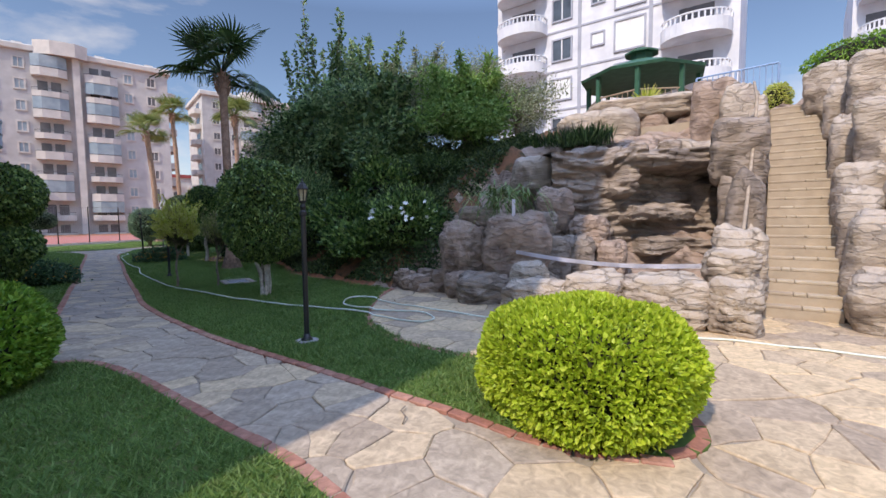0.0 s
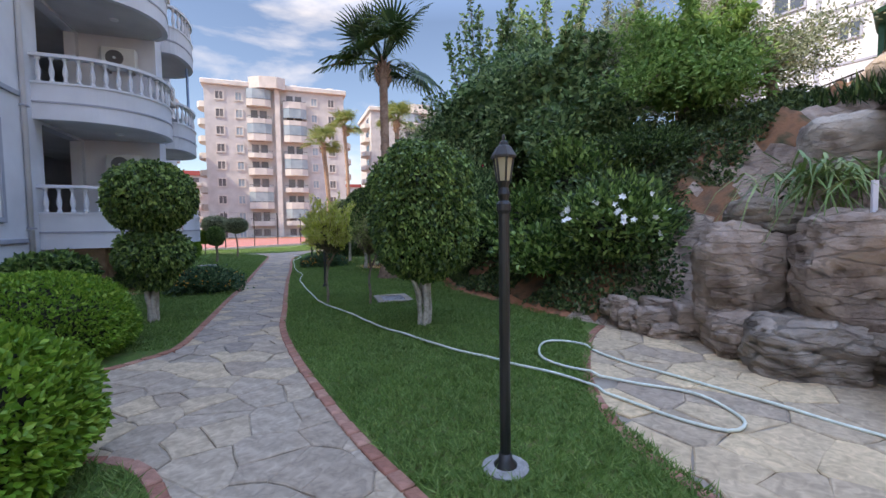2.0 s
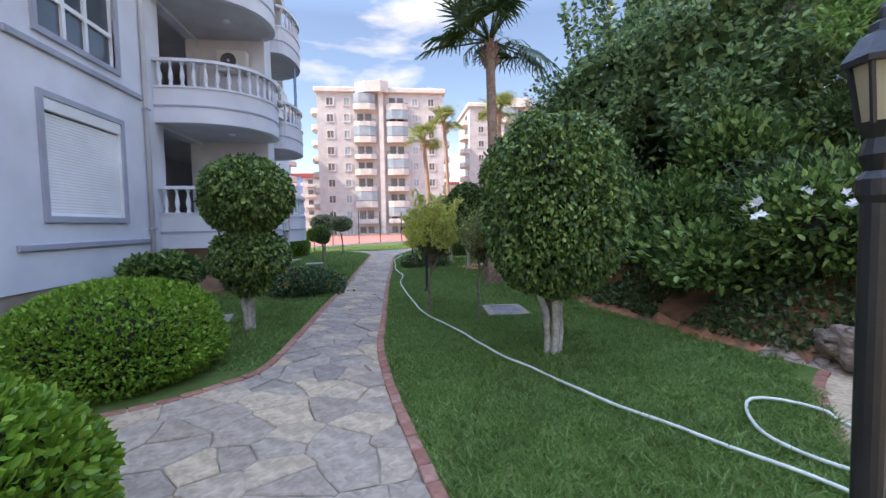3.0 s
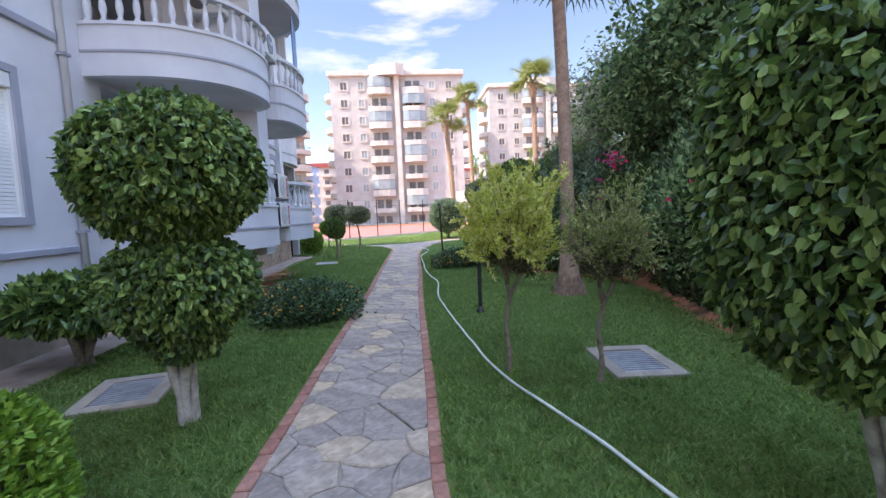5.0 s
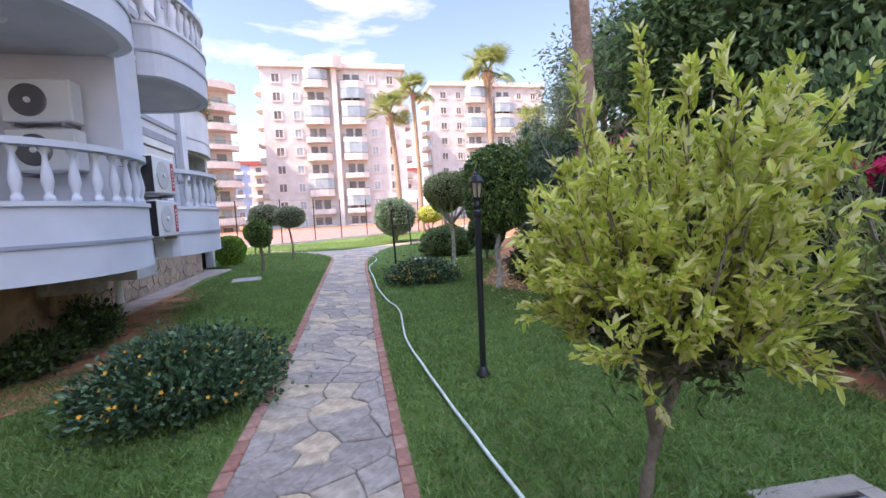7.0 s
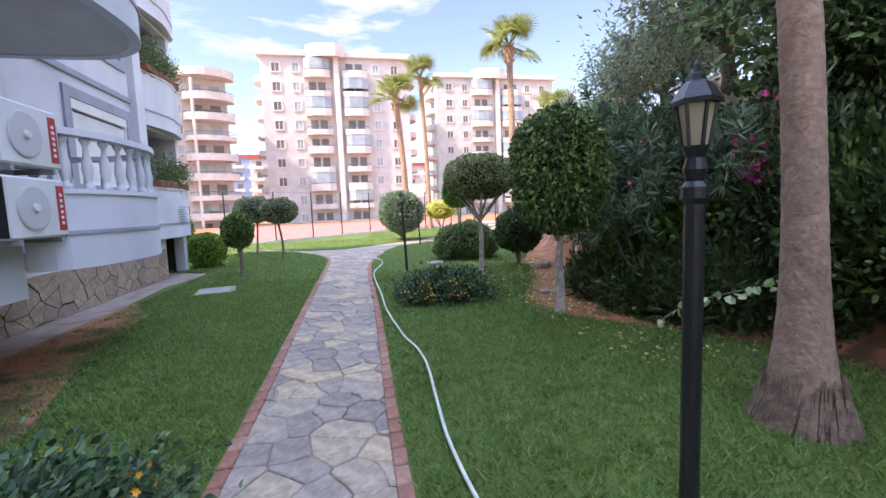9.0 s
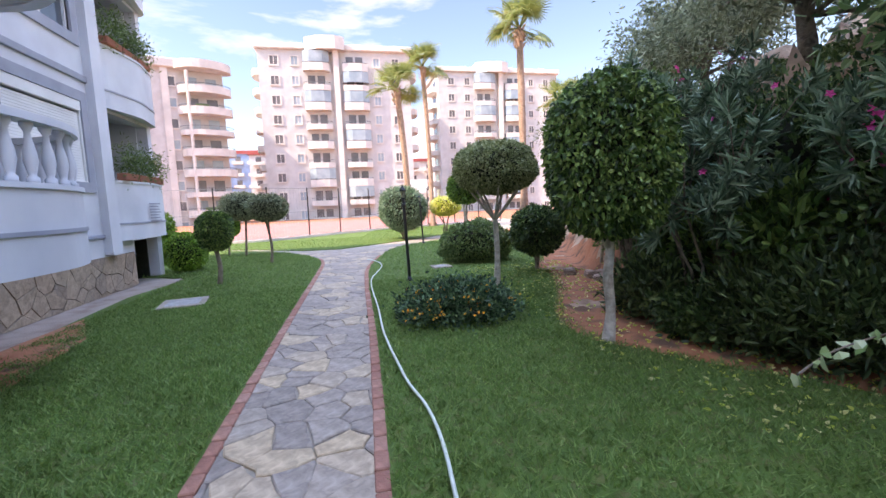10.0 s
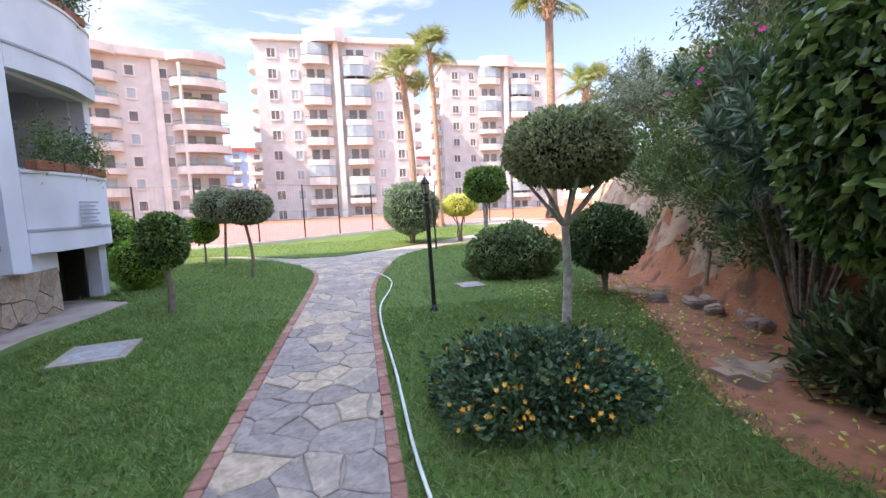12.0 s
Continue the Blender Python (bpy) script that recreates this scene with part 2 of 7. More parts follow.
def rockmat(name, a, b, c):
    """Moulded rock: banded strata, stains and pits."""
    m = mat(name, a, b, 0.92, 1.6, 0.0, c3=c, detail=9.0, big=0.7)
    n, l = m.node_tree.nodes, m.node_tree.links
    co = n.new("ShaderNodeTexCoord")
    mp = n.new("ShaderNodeMapping")
    mp.inputs["Scale"].default_value = (1.0, 1.0, 4.5)
    l.new(co.outputs["Object"], mp.inputs[0])
    s = n.new("ShaderNodeTexNoise")
    s.inputs["Scale"].default_value, s.inputs["Detail"].default_value, s.inputs["Roughness"].default_value = 2.2, 8.0, 0.65
    l.new(mp.outputs[0], s.inputs["Vector"])
    v = n.new("ShaderNodeTexNoise")
    v.inputs["Scale"].default_value, v.inputs["Detail"].default_value = 26.0, 6.0
    l.new(co.outputs["Object"], v.inputs["Vector"])
    ad = n.new("ShaderNodeMath")
    ad.operation = "MULTIPLY_ADD"
    ad.inputs[1].default_value = 0.35
    l.new(v.outputs["Fac"], ad.inputs[0])
    l.new(s.outputs["Fac"], ad.inputs[2])
    # thin wandering cracks, longer sideways than upright
    warp = n.new("ShaderNodeMix")
    warp.data_type = "VECTOR"
    warp.inputs[0].default_value = 0.28
    l.new(mp.outputs[0], warp.inputs[4])
    l.new(s.outputs["Color"], warp.inputs[5])
    vo = n.new("ShaderNodeTexVoronoi")
    vo.feature = "DISTANCE_TO_EDGE"
    vo.inputs["Scale"].default_value = 2.3
    l.new(warp.outputs[1], vo.inputs["Vector"])
    ck = n.new("ShaderNodeMapRange")
    ck.inputs[1].default_value, ck.inputs[2].default_value, ck.inputs[3].default_value, ck.inputs[4].default_value = 0.0, 0.05, -0.38, 0.0
    l.new(vo.outputs["Distance"], ck.inputs[0])
    sm = n.new("ShaderNodeMath")
    l.new(ad.outputs[0], sm.inputs[0])
    l.new(ck.outputs[0], sm.inputs[1])
    bp = n.new("ShaderNodeBump")
    bp.inputs["Strength"].default_value, bp.inputs["Distance"].default_value = 1.0, 0.08
    l.new(sm.outputs[0], bp.inputs["Height"])
    l.new(bp.outputs[0], n["Principled BSDF"].inputs["Normal"])
    return m


def mottled(m, scale=11.0, lo=0.72, hi=1.22):
    """Adds finer stains and veins to the colour of a stone."""
    n, l = m.node_tree.nodes, m.node_tree.links
    b = n["Principled BSDF"]
    src = b.inputs["Base Color"].links[0].from_socket
    co = n.new("ShaderNodeTexCoord")
    t = n.new("ShaderNodeTexNoise")
    t.inputs["Scale"].default_value, t.inputs["Detail"].default_value, t.inputs["Distortion"].default_value = scale, 8.0, 1.2
    l.new(co.outputs["Object"], t.inputs["Vector"])
    r = n.new("ShaderNodeMapRange")
    r.inputs[1].default_value, r.inputs[2].default_value, r.inputs[3].default_value, r.inputs[4].default_value = 0.3, 0.7, lo, hi
    l.new(t.outputs["Fac"], r.inputs[0])
    x = n.new("ShaderNodeMix")
    x.data_type, x.blend_type = "RGBA", "MULTIPLY"
    x.inputs[0].default_value = 1.0
    l.new(src, x.inputs[6])
    l.new(r.outputs[0], x.inputs[7])
    l.new(x.outputs[2], b.inputs["Base Color"])


for key in ("flag", "flag2", "flagwarm", "flagwarm2", "brick", "stonew", "lime", "palmbark", "concrete"):
    mottled(M[key])
M["rock"] = rockmat("sand_rock", (0.46, 0.375, 0.295), (0.31, 0.25, 0.205), (0.54, 0.445, 0.355))
M["rockgrey"] = rockmat("grey_rock", (0.31, 0.245, 0.195), (0.16, 0.125, 0.10), (0.38, 0.305, 0.245))
M["rockred"] = rockmat("reddish_rock", (0.36, 0.26, 0.20), (0.18, 0.125, 0.095), (0.43, 0.32, 0.25))


# ---- building blocks ----
rng = np.random.default_rng(7)


def mesh_ob(name, verts, faces, material, parent=None, label="", smooth=False):
    me = bpy.data.meshes.new(name)
    me.from_pydata(verts if isinstance(verts, list) else verts.tolist(), [], faces if isinstance(faces, list) else faces.tolist())
    if smooth:
        me.polygons.foreach_set("use_smooth", [True] * len(me.polygons))
    for m in material if isinstance(material, (list, tuple)) else [material]:
        me.materials.append(m)
    ob = new(name, me)
    if parent is not None:
        ob.parent = parent
    if label:
        ob["label"] = label
    return ob


def part(name, bm, material, parent=None, label="", smooth=False):
    me = bpy.data.meshes.new(name)
    bmesh.ops.recalc_face_normals(bm, faces=bm.faces)
    if smooth:
        for f in bm.faces:
            f.smooth = True
    bm.to_mesh(me)
    bm.free()
    me.materials.append(material)
    ob = new(name, me)
    if parent is not None:
        ob.parent = parent
    if label:
        ob["label"] = label
    return ob


def empty(name, loc, label, category, group="", kind="", rz=0):
    ob = new(name)
    ob.matrix_basis = pose(*loc, 0, 0, rz)
    return tagged(ob, label, category, group, kind)


def box(bm, x0, x1, y0, y1, z0, z1, bevel=0.0):
    g = bmesh.ops.create_cube(bm, size=1.0, matrix=Matrix.Translation(((x0 + x1) / 2, (y0 + y1) / 2, (z0 + z1) / 2)) @ Matrix.Diagonal((x1 - x0, y1 - y0, z1 - z0, 1)))
    if bevel:
        es = list({e for v in g["verts"] for e in v.link_edges})
        bmesh.ops.bevel(bm, geom=es, offset=bevel, segments=1, affect="EDGES")
    return bm


def boxpart(name, dims, material, parent=None, label="", bevel=0.0):
    return part(name, box(bmesh.new(), *dims, bevel), material, parent, label)


def prism(bm, pts, z0, z1):
    """A closed upright prism over the outline pts."""
    lo = [bm.verts.new((x, y, z0)) for x, y in pts]
    hi = [bm.verts.new((x, y, z1)) for x, y in pts]
    bm.faces.new(hi)
    bm.faces.new(lo[::-1])
    for i in range(len(pts)):
        j = (i + 1) % len(pts)
        bm.faces.new((lo[i], lo[j], hi[j], hi[i]))
    return bm


def lathe(bm, prof, n=12, loc=(0, 0, 0)):
    rings = []
    for r, z in prof:
        rings.append([bm.verts.new((loc[0] + r * math.cos(2 * math.pi * i / n), loc[1] + r * math.sin(2 * math.pi * i / n), loc[2] + z)) for i in range(n)])
    for a, b in zip(rings, rings[1:]):
        for i in range(n):
            bm.faces.new((a[i], a[(i + 1) % n], b[(i + 1) % n], b[i]))
    bm.faces.new(rings[0][::-1])
    bm.faces.new(rings[-1])
    return bm


def tube(bm, pts, radii, n=8):
    """A tapered round tube along pts."""
    pts = [Vector(p) for p in pts]
    rings = []
    for i, p in enumerate(pts):
        d = (pts[min(i + 1, len(pts) - 1)] - pts[max(i - 1, 0)]).normalized()
        a = d.orthogonal().normalized() if i == 0 else (a - d * a.dot(d)).normalized()
        b = d.cross(a)
        r = radii[i] if isinstance(radii, (list, tuple)) else radii
        r = float(r)
        rings.append([bm.verts.new(p + r * (math.cos(2 * math.pi * k / n) * a + math.sin(2 * math.pi * k / n) * b)) for k in range(n)])
    for r0, r1 in zip(rings, rings[1:]):
        for k in range(n):
            bm.faces.new((r0[k], r0[(k + 1) % n], r1[(k + 1) % n], r1[k]))
    bm.faces.new(rings[0][::-1])
    bm.faces.new(rings[-1])
    return bm


def smooth_line(pts, step=0.1):
    """Catmull-Rom through pts, resampled evenly."""
    p = np.array([pts[0], *pts, pts[-1]], float)
    out = []
    for i in range(1, len(p) - 2):
        for t in np.linspace(0, 1, 16, endpoint=False):
            a, b, c, d = p[i - 1], p[i], p[i + 1], p[i + 2]
            out.append(0.5 * (2 * b + (c - a) * t + (2 * a - 5 * b + 4 * c - d) * t**2 + (3 * b - a - 3 * c + d) * t**3))
    out.append(p[-2])
    out = np.array(out)
    s = np.concatenate([[0], np.cumsum(np.linalg.norm(np.diff(out, axis=0), axis=1))])
    u = np.linspace(0, s[-1], max(2, int(s[-1] / step) + 1))
    return np.stack([np.interp(u, s, out[:, k]) for k in range(out.shape[1])], 1)


def leaves(points, dirs, length, width, fold=0.25, curl=0.15, vary=0.3):
    """Leaf blades of four triangles each, growing from points along dirs."""
    n = len(points)
    d = dirs / np.linalg.norm(dirs, axis=1, keepdims=True)
    r = rng.normal(size=(n, 3))
    s = np.cross(d, r)
    s /= np.linalg.norm(s, axis=1, keepdims=True) + 1e-9
    u = np.cross(s, d)
    L = length * (1 + vary * rng.uniform(-1, 1, (n, 1)))
    W = width * (1 + vary * rng.uniform(-1, 1, (n, 1))) * 0.5
    b = points
    t = points + d * L - u * L * curl
    l1 = points + d * L * 0.3 + s * W + u * W * fold
    l2 = points + d * L * 0.68 + s * W * 0.85 + u * W * fold - u * L * curl * 0.4
    r1 = points + d * L * 0.3 - s * W + u * W * fold
    r2 = points + d * L * 0.68 - s * W * 0.85 + u * W * fold - u * L * curl * 0.4
    v = np.stack([b, l1, l2, t, r2, r1], 1).reshape(-1, 3)
    k = np.arange(n)[:, None] * 6
    f = np.concatenate([k + np.array([0, 3, 2, 1]), k + np.array([0, 5, 4, 3])])
    return v, f


def sphere_dirs(n):
    d = rng.normal(size=(n, 3))
    d /= np.linalg.norm(d, axis=1, keepdims=True)
    return d


def lump(d, seed, f=2.2):
    return np.array([noise.noise(Vector(q) * f + Vector((seed, 0, 0))) for q in d])


def blob_core(center, radii, seed, amp=0.06, shrink=0.86, sub=3, p=2.0):
    bm = bmesh.new()
    bmesh.ops.create_icosphere(bm, subdivisions=sub, radius=1.0)
    v = np.array([x.co[:] for x in bm.verts])
    f = [[q.index for q in fc.verts] for fc in bm.faces]
    bm.free()
    k = (np.abs(v) ** p).sum(1) ** (-1 / p) * (1 + amp * lump(v, seed))
    return (np.array(center) + v * k[:, None] * np.array(radii) * shrink), f


def crown_leaves(center, radii, n, length, width, seed, amp=0.06, p=2.0, depth=0.12, zmin=-1.0, outward=0.55, droop=0.3):
    """Leaves over the skin of a clipped crown."""
    d = sphere_dirs(n)
    d = d[d[:, 2] > zmin]
    k = (np.abs(d) ** p).sum(1) ** (-1 / p) * (1 + amp * lump(d, seed))
    dep = 1 - depth * rng.random(len(d)) ** 1.5
    pts = np.array(center) + d * (k * dep)[:, None] * np.array(radii)
    nd = d / np.array(radii)
    nd /= np.linalg.norm(nd, axis=1, keepdims=True)
    way = outward * nd + 0.75 * rng.normal(size=d.shape) * 0.7 + np.array([0, 0, -droop])
    return leaves(pts, way, length, width)


def join(*vf):
    vs, fs, o = [], [], 0
    for v, f in vf:
        vs.append(np.asarray(v))
        fs += (np.asarray(f) + o).tolist() if not isinstance(f, list) else [[i + o for i in q] for q in f]
        o += len(v)
    return np.concatenate(vs), fs


# ---- ground, lawns and paving ----
EAST = smooth_line([(3.05, 2.6), (2.62, 3.3), (2.47, 4.1), (2.3, 4.7), (2.12, 5.5), (1.89, 6.4), (1.56, 7.7), (1.31, 9.1), (1.13, 10.4), (1.03, 11.7), (1.06, 13.3), (1.08, 15.2), (1.13, 18.0), (1.2, 20.0), (1.27, 22.3), (1.33, 25.6), (1.45, 28.0), (1.8, 30.1), (2.45, 32.8), (3.3, 34.3), (5.0, 36.0)], 0.105)
WEST = smooth_line([(-3.2, 9.55), (-1.9, 9.75), (-1.1, 10.1), (-0.62, 10.55), (-0.35, 11.0), (-0.27, 12.6), (-0.22, 14.5), (-0.1, 17.8), (-0.06, 20.5), (0.0, 24.0), (0.1, 28.6), (0.06, 30.2), (-0.25, 31.6), (-1.1, 33.3), (-2.5, 35.0), (-6.0, 37.6)], 0.105)
SOUTH = smooth_line([(1.0, 0.2), (1.2, 2.4), (1.18, 3.67), (1.08, 4.4), (0.92, 4.95), (0.7, 5.9), (0.5, 6.7), (0.27, 7.38), (0.05, 7.76), (-0.3, 7.95), (-1.2, 8.05), (-3.2, 8.0)], 0.105)
PATIO = smooth_line([(5.6, 9.72), (5.05, 9.3), (4.1, 8.2), (3.62, 7.4), (3.37, 6.7), (3.32, 6.05), (3.42, 5.4), (3.68, 4.75), (4.05, 4.0), (4.12, 3.2), (3.8, 2.72), (3.4, 2.5), (3.05, 2.6)], 0.105)

ground = mesh_ob("ground", [(-900, -900, -0.12), (900, -900, -0.12), (900, 1400, -0.12), (-900, 1400, -0.12)], [(0, 1, 2, 3)], M["soil"])
tagged(ground, "bare reddish earth under the gardens and out to the horizon", "ground", kind="structure")
pavement = part("pavement", prism(bmesh.new(), [(-12, -9), (12, -9), (12, 10.2), (3.0, 10.2), (3.0, 32.0), (9.0, 40.0), (16, 46), (16, 60), (-12, 60)], -0.11, -0.031), M["mortar"])
tagged(pavement, "garden paths and patio of irregular grey and beige flagstones in mortar", "paving", kind="structure")


def lawn(name, pts, label):
    ob = part(name, prism(bmesh.new(), [tuple(p) for p in pts], -0.07, 0.0), M["lawn"])
    return tagged(ob, label, "lawn", kind="structure")


HILL_EDGE = [(9.5, 39.5), (8.6, 34.0), (7.0, 29.0), (5.6, 26.5), (5.15, 24.75), (4.5, 23.25), (4.05, 22.5), (3.76, 21.8), (3.68, 21.2), (3.72, 20.8), (4.14, 20.15), (4.6, 19.5), (4.95, 19.1), (5.45, 18.3), (5.45, 16.8), (4.95, 15.1), (4.8, 13.9), (4.85, 13.0), (5.15, 11.7), (5.45, 10.4)]
lawn_east = lawn("lawn_east", [*EAST, *HILL_EDGE, *PATIO[:-1]], "mown green lawn with a curved edge beside the flagstone path")
lawn_west = lawn("lawn_west", [*WEST[::-1], (-3.25, 12.0), (-3.25, 21.0), (-3.5, 26.2), (-3.1, 28.4), (-6, 30.5), (-11, 31.0), (-11, 38.5)], "mown green lawn between the path and the white building")
lawn_south = lawn("lawn_south", [*SOUTH, (-3.2, -6.0), (1.0, -6.0)], "mown green lawn in front of the shrubs")
lawn_north = lawn("lawn_north", [(-11, 39.5), (-3.0, 36.3), (-0.9, 34.4), (0.6, 34.3), (2.4, 35.8), (4.2, 37.4), (8.3, 41.8), (12.3, 48.0), (9.1, 49.7), (3.8, 47.2), (0.3, 44.4), (-2.3, 41.6), (-4.8, 40.4), (-11, 37.9 + 3.2)], "sunlit lawn strip in front of the sports court")
strip = boxpart("apron_paving", (-4.35, -3.3, 1.0, 28.6, -0.06, -0.012), M["apron"])
tagged(strip, "worn concrete apron along the foot of the white building", "apron", kind="structure")
bed = part("planting_bed", prism(bmesh.new(), [(-3.26, 16.0), (-2.0, 17.0), (-1.75, 18.8), (-2.3, 20.6), (-2.6, 23.0), (-3.3, 24.3), (-3.4, 23.0)], -0.03, 0.012), M["soil"])
tagged(bed, "bare brown planting bed at the edge of the lawn", "soil bed", kind="structure")


# ---- the hillside ----
STAIR0, STAIRD, STAIRW, STEPS, RISE, TREAD = Vector((8.37, 3.41)), Vector((0.973, 0.23)), 0.95, 24, 0.175, 0.218
FY = [-20, 0.0, 2.2, 4.2, 5.2, 6.5, 8.0, 9.2, 10.4, 11.7, 13.5, 15.2, 17.0, 18.5, 20.0, 22.0, 24.0, 26.0, 29.0, 34.0, 40.0, 60.0]
FX = [7.4, 7.9, 8.3, 9.6, 9.3, 8.4, 7.1, 6.2, 5.4, 5.2, 4.95, 5.2, 5.65, 5.7, 5.5, 5.5, 6.0, 6.7, 7.8, 9.6, 13.0, 26.0]


def hill_z(x, y):
    xf = np.interp(y, FY, FX)
    steep = np.interp(y, [3, 9, 10, 17, 20, 24, 30], [1.15, 0.7, 0.8, 0.8, 1.3, 2.3, 1.6])
    d = x - xf
    low = np.clip(d, 0, None) * steep
    top = np.interp(y, [0, 9, 17, 22, 32, 60], [4.4, 3.4, 3.4, 3.2, 3.0, 3.0])
    z = np.minimum(low, top + np.clip(d - top / steep, 0, 3.5) * 0.33)
    z = np.where(d < 0, np.where(y > 9.6, -0.018 + 0.02 * np.clip(d + 2.2, -3, 0), -0.07), z)
    s = (x - STAIR0.x) * STAIRD.x + (y - STAIR0.y) * STAIRD.y
    w = (x - STAIR0.x) * STAIRD.y - (y - STAIR0.y) * STAIRD.x
    along = np.clip(s / TREAD * RISE, 0, STEPS * RISE)
    lane = (w > -0.35) & (w < STAIRW + 0.3) & (s < STEPS * TREAD + 0.6)
    return np.where(lane, np.minimum(z, along - 0.35), z)


hx = np.concatenate([np.arange(3.4, 16, 0.16), np.arange(16, 30, 1.0), np.arange(30, 91, 10.0)])
hy = np.concatenate([np.arange(-20, 0, 1.0), np.arange(0, 32, 0.2), np.arange(32, 61, 1.0)])
gx, gy = np.meshgrid(hx, hy)
gz = hill_z(gx, gy)
nz = np.array([noise.fractal(Vector((a * 0.9, b * 0.9, 0.3)), 0.9, 2.0, 5) for a, b in zip(gx.ravel(), gy.ravel())]).reshape(gx.shape)
gz = gz + nz * (0.26 + 0.3 * (gy < 10.2)) * np.clip(gz, 0.0, 1.0) + nz * 0.012
clf = np.array([noise.noise(Vector((a * 1.6, b * 1.6, c * 2.2))) for a, b, c in zip(gx.ravel(), gy.ravel(), gz.ravel())]).reshape(gx.shape)
ero = np.array([noise.fractal(Vector((a * 0.5, b * 3.2, 4.0)), 0.8, 2.0, 4) for a, b in zip(gx.ravel(), gy.ravel())]).reshape(gx.shape)
gz = gz + (clf * 0.55 + ero * 0.6) * np.clip(gz - 0.2, 0, 1) * (gy > 19)
nxs = len(hx)
ii = (np.arange(len(hy) - 1)[:, None] * nxs + np.arange(nxs - 1)).ravel()
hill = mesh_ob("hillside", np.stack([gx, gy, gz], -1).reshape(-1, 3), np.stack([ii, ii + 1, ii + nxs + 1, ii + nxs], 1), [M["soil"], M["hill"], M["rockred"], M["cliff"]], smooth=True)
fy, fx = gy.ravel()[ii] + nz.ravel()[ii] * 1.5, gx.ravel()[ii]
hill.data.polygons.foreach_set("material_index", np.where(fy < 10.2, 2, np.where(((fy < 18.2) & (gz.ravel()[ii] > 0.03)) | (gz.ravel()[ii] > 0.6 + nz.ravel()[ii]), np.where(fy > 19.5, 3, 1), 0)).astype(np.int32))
tagged(hill, "steep garden bank of red earth rising from the lawn", "bank", kind="structure")


def ground_z(x, y):
    return float(hill_z(np.array(x), np.array(y)))


# ---- white building beside the path ----
FLOOR = 2.9
house = empty("white_apartment_building", (-4.1, 10.0, 0), "white rendered apartment building with rounded balconies and grey window surrounds", "building")
HX, HY = -4.1, 10.0


def at_house(ob):
    ob.parent = house
    ob.matrix_parent_inverse = Matrix.Translation((-HX, -HY, 0))
    return ob


def wall_grid(bm, fixed, thick, y0, y1, z0, z1, holes, axis="x"):
    """A wall sheet of that thickness with openings left out."""
    ys = sorted({y0, y1, *[v for h in holes for v in h[:2] if y0 < v < y1]})
    zs = sorted({z0, z1, *[v for h in holes for v in h[2:] if z0 < v < z1]})
    for a, b in zip(ys, ys[1:]):
        for c, d in zip(zs, zs[1:]):
            if any(h[0] <= (a + b) / 2 <= h[1] and h[2] <= (c + d) / 2 <= h[3] for h in holes):
                continue
            if axis == "x":
                box(bm, fixed - thick, fixed, a, b, c, d)
            else:
                box(bm, a, b, fixed - thick, fixed, c, d)
    bmesh.ops.remove_doubles(bm, verts=bm.verts, dist=0.0005)
    return bm


TOP = 21.4
holes = []
for k in range(7):
    zb = 1.84 + FLOOR * k
    holes.append((13.33, 15.28, zb, zb + 1.84))
    holes.append((24.35, 26.45, 2.35 + FLOOR * k, 3.95 + FLOOR * k))
    holes.append((17.0, 19.0, 1.95 + FLOOR * k, 4.0 + FLOOR * k))
    holes.append((20.3, 22.3, 1.95 + FLOOR * k, 4.0 + FLOOR * k))
    holes.append((27.35, 29.4, 2.5 + FLOOR * k, 3.95 + FLOOR * k))
holes.append((28.05, 29.33, 0.72, 1.06))
at_house(part("wall", box(bmesh.new(), HX - 0.25, HX - 0.004, 29.34, 29.6, -0.05, 0.718), M["white"]))
at_house(part("wall", wall_grid(bmesh.new(), HX, 0.25, 2.9, 29.6, 0.72, TOP, holes), M["white"]))
at_house(part("wall", box(bmesh.new(), -22, HX - 0.25, 29.35, 29.6, 0.0, TOP), M["white"]))
at_house(part("wall", box(bmesh.new(), -22, HX - 0.25, 2.9, 3.15, 0.0, TOP), M["white"]))
at_house(part("back_wall", box(bmesh.new(), -22, -21.75, 3.15, 29.35, 0.0, TOP), M["white"]))
at_house(part("roof", box(bmesh.new(), -22.3, -3.7, 2.75, 30.0, TOP, TOP + 0.35), M["white"]))
at_house(part("inner_wall", box(bmesh.new(), -6.6, -6.45, 3.2, 29.3, 0.0, TOP - 0.05), M["soffit"]))
for k in range(7):
    at_house(part("floor_slab", box(bmesh.new(), -6.45, HX - 0.26, 3.2, 29.3, 1.2 + FLOOR * k, 1.42 + FLOOR * k), M["soffit"]))


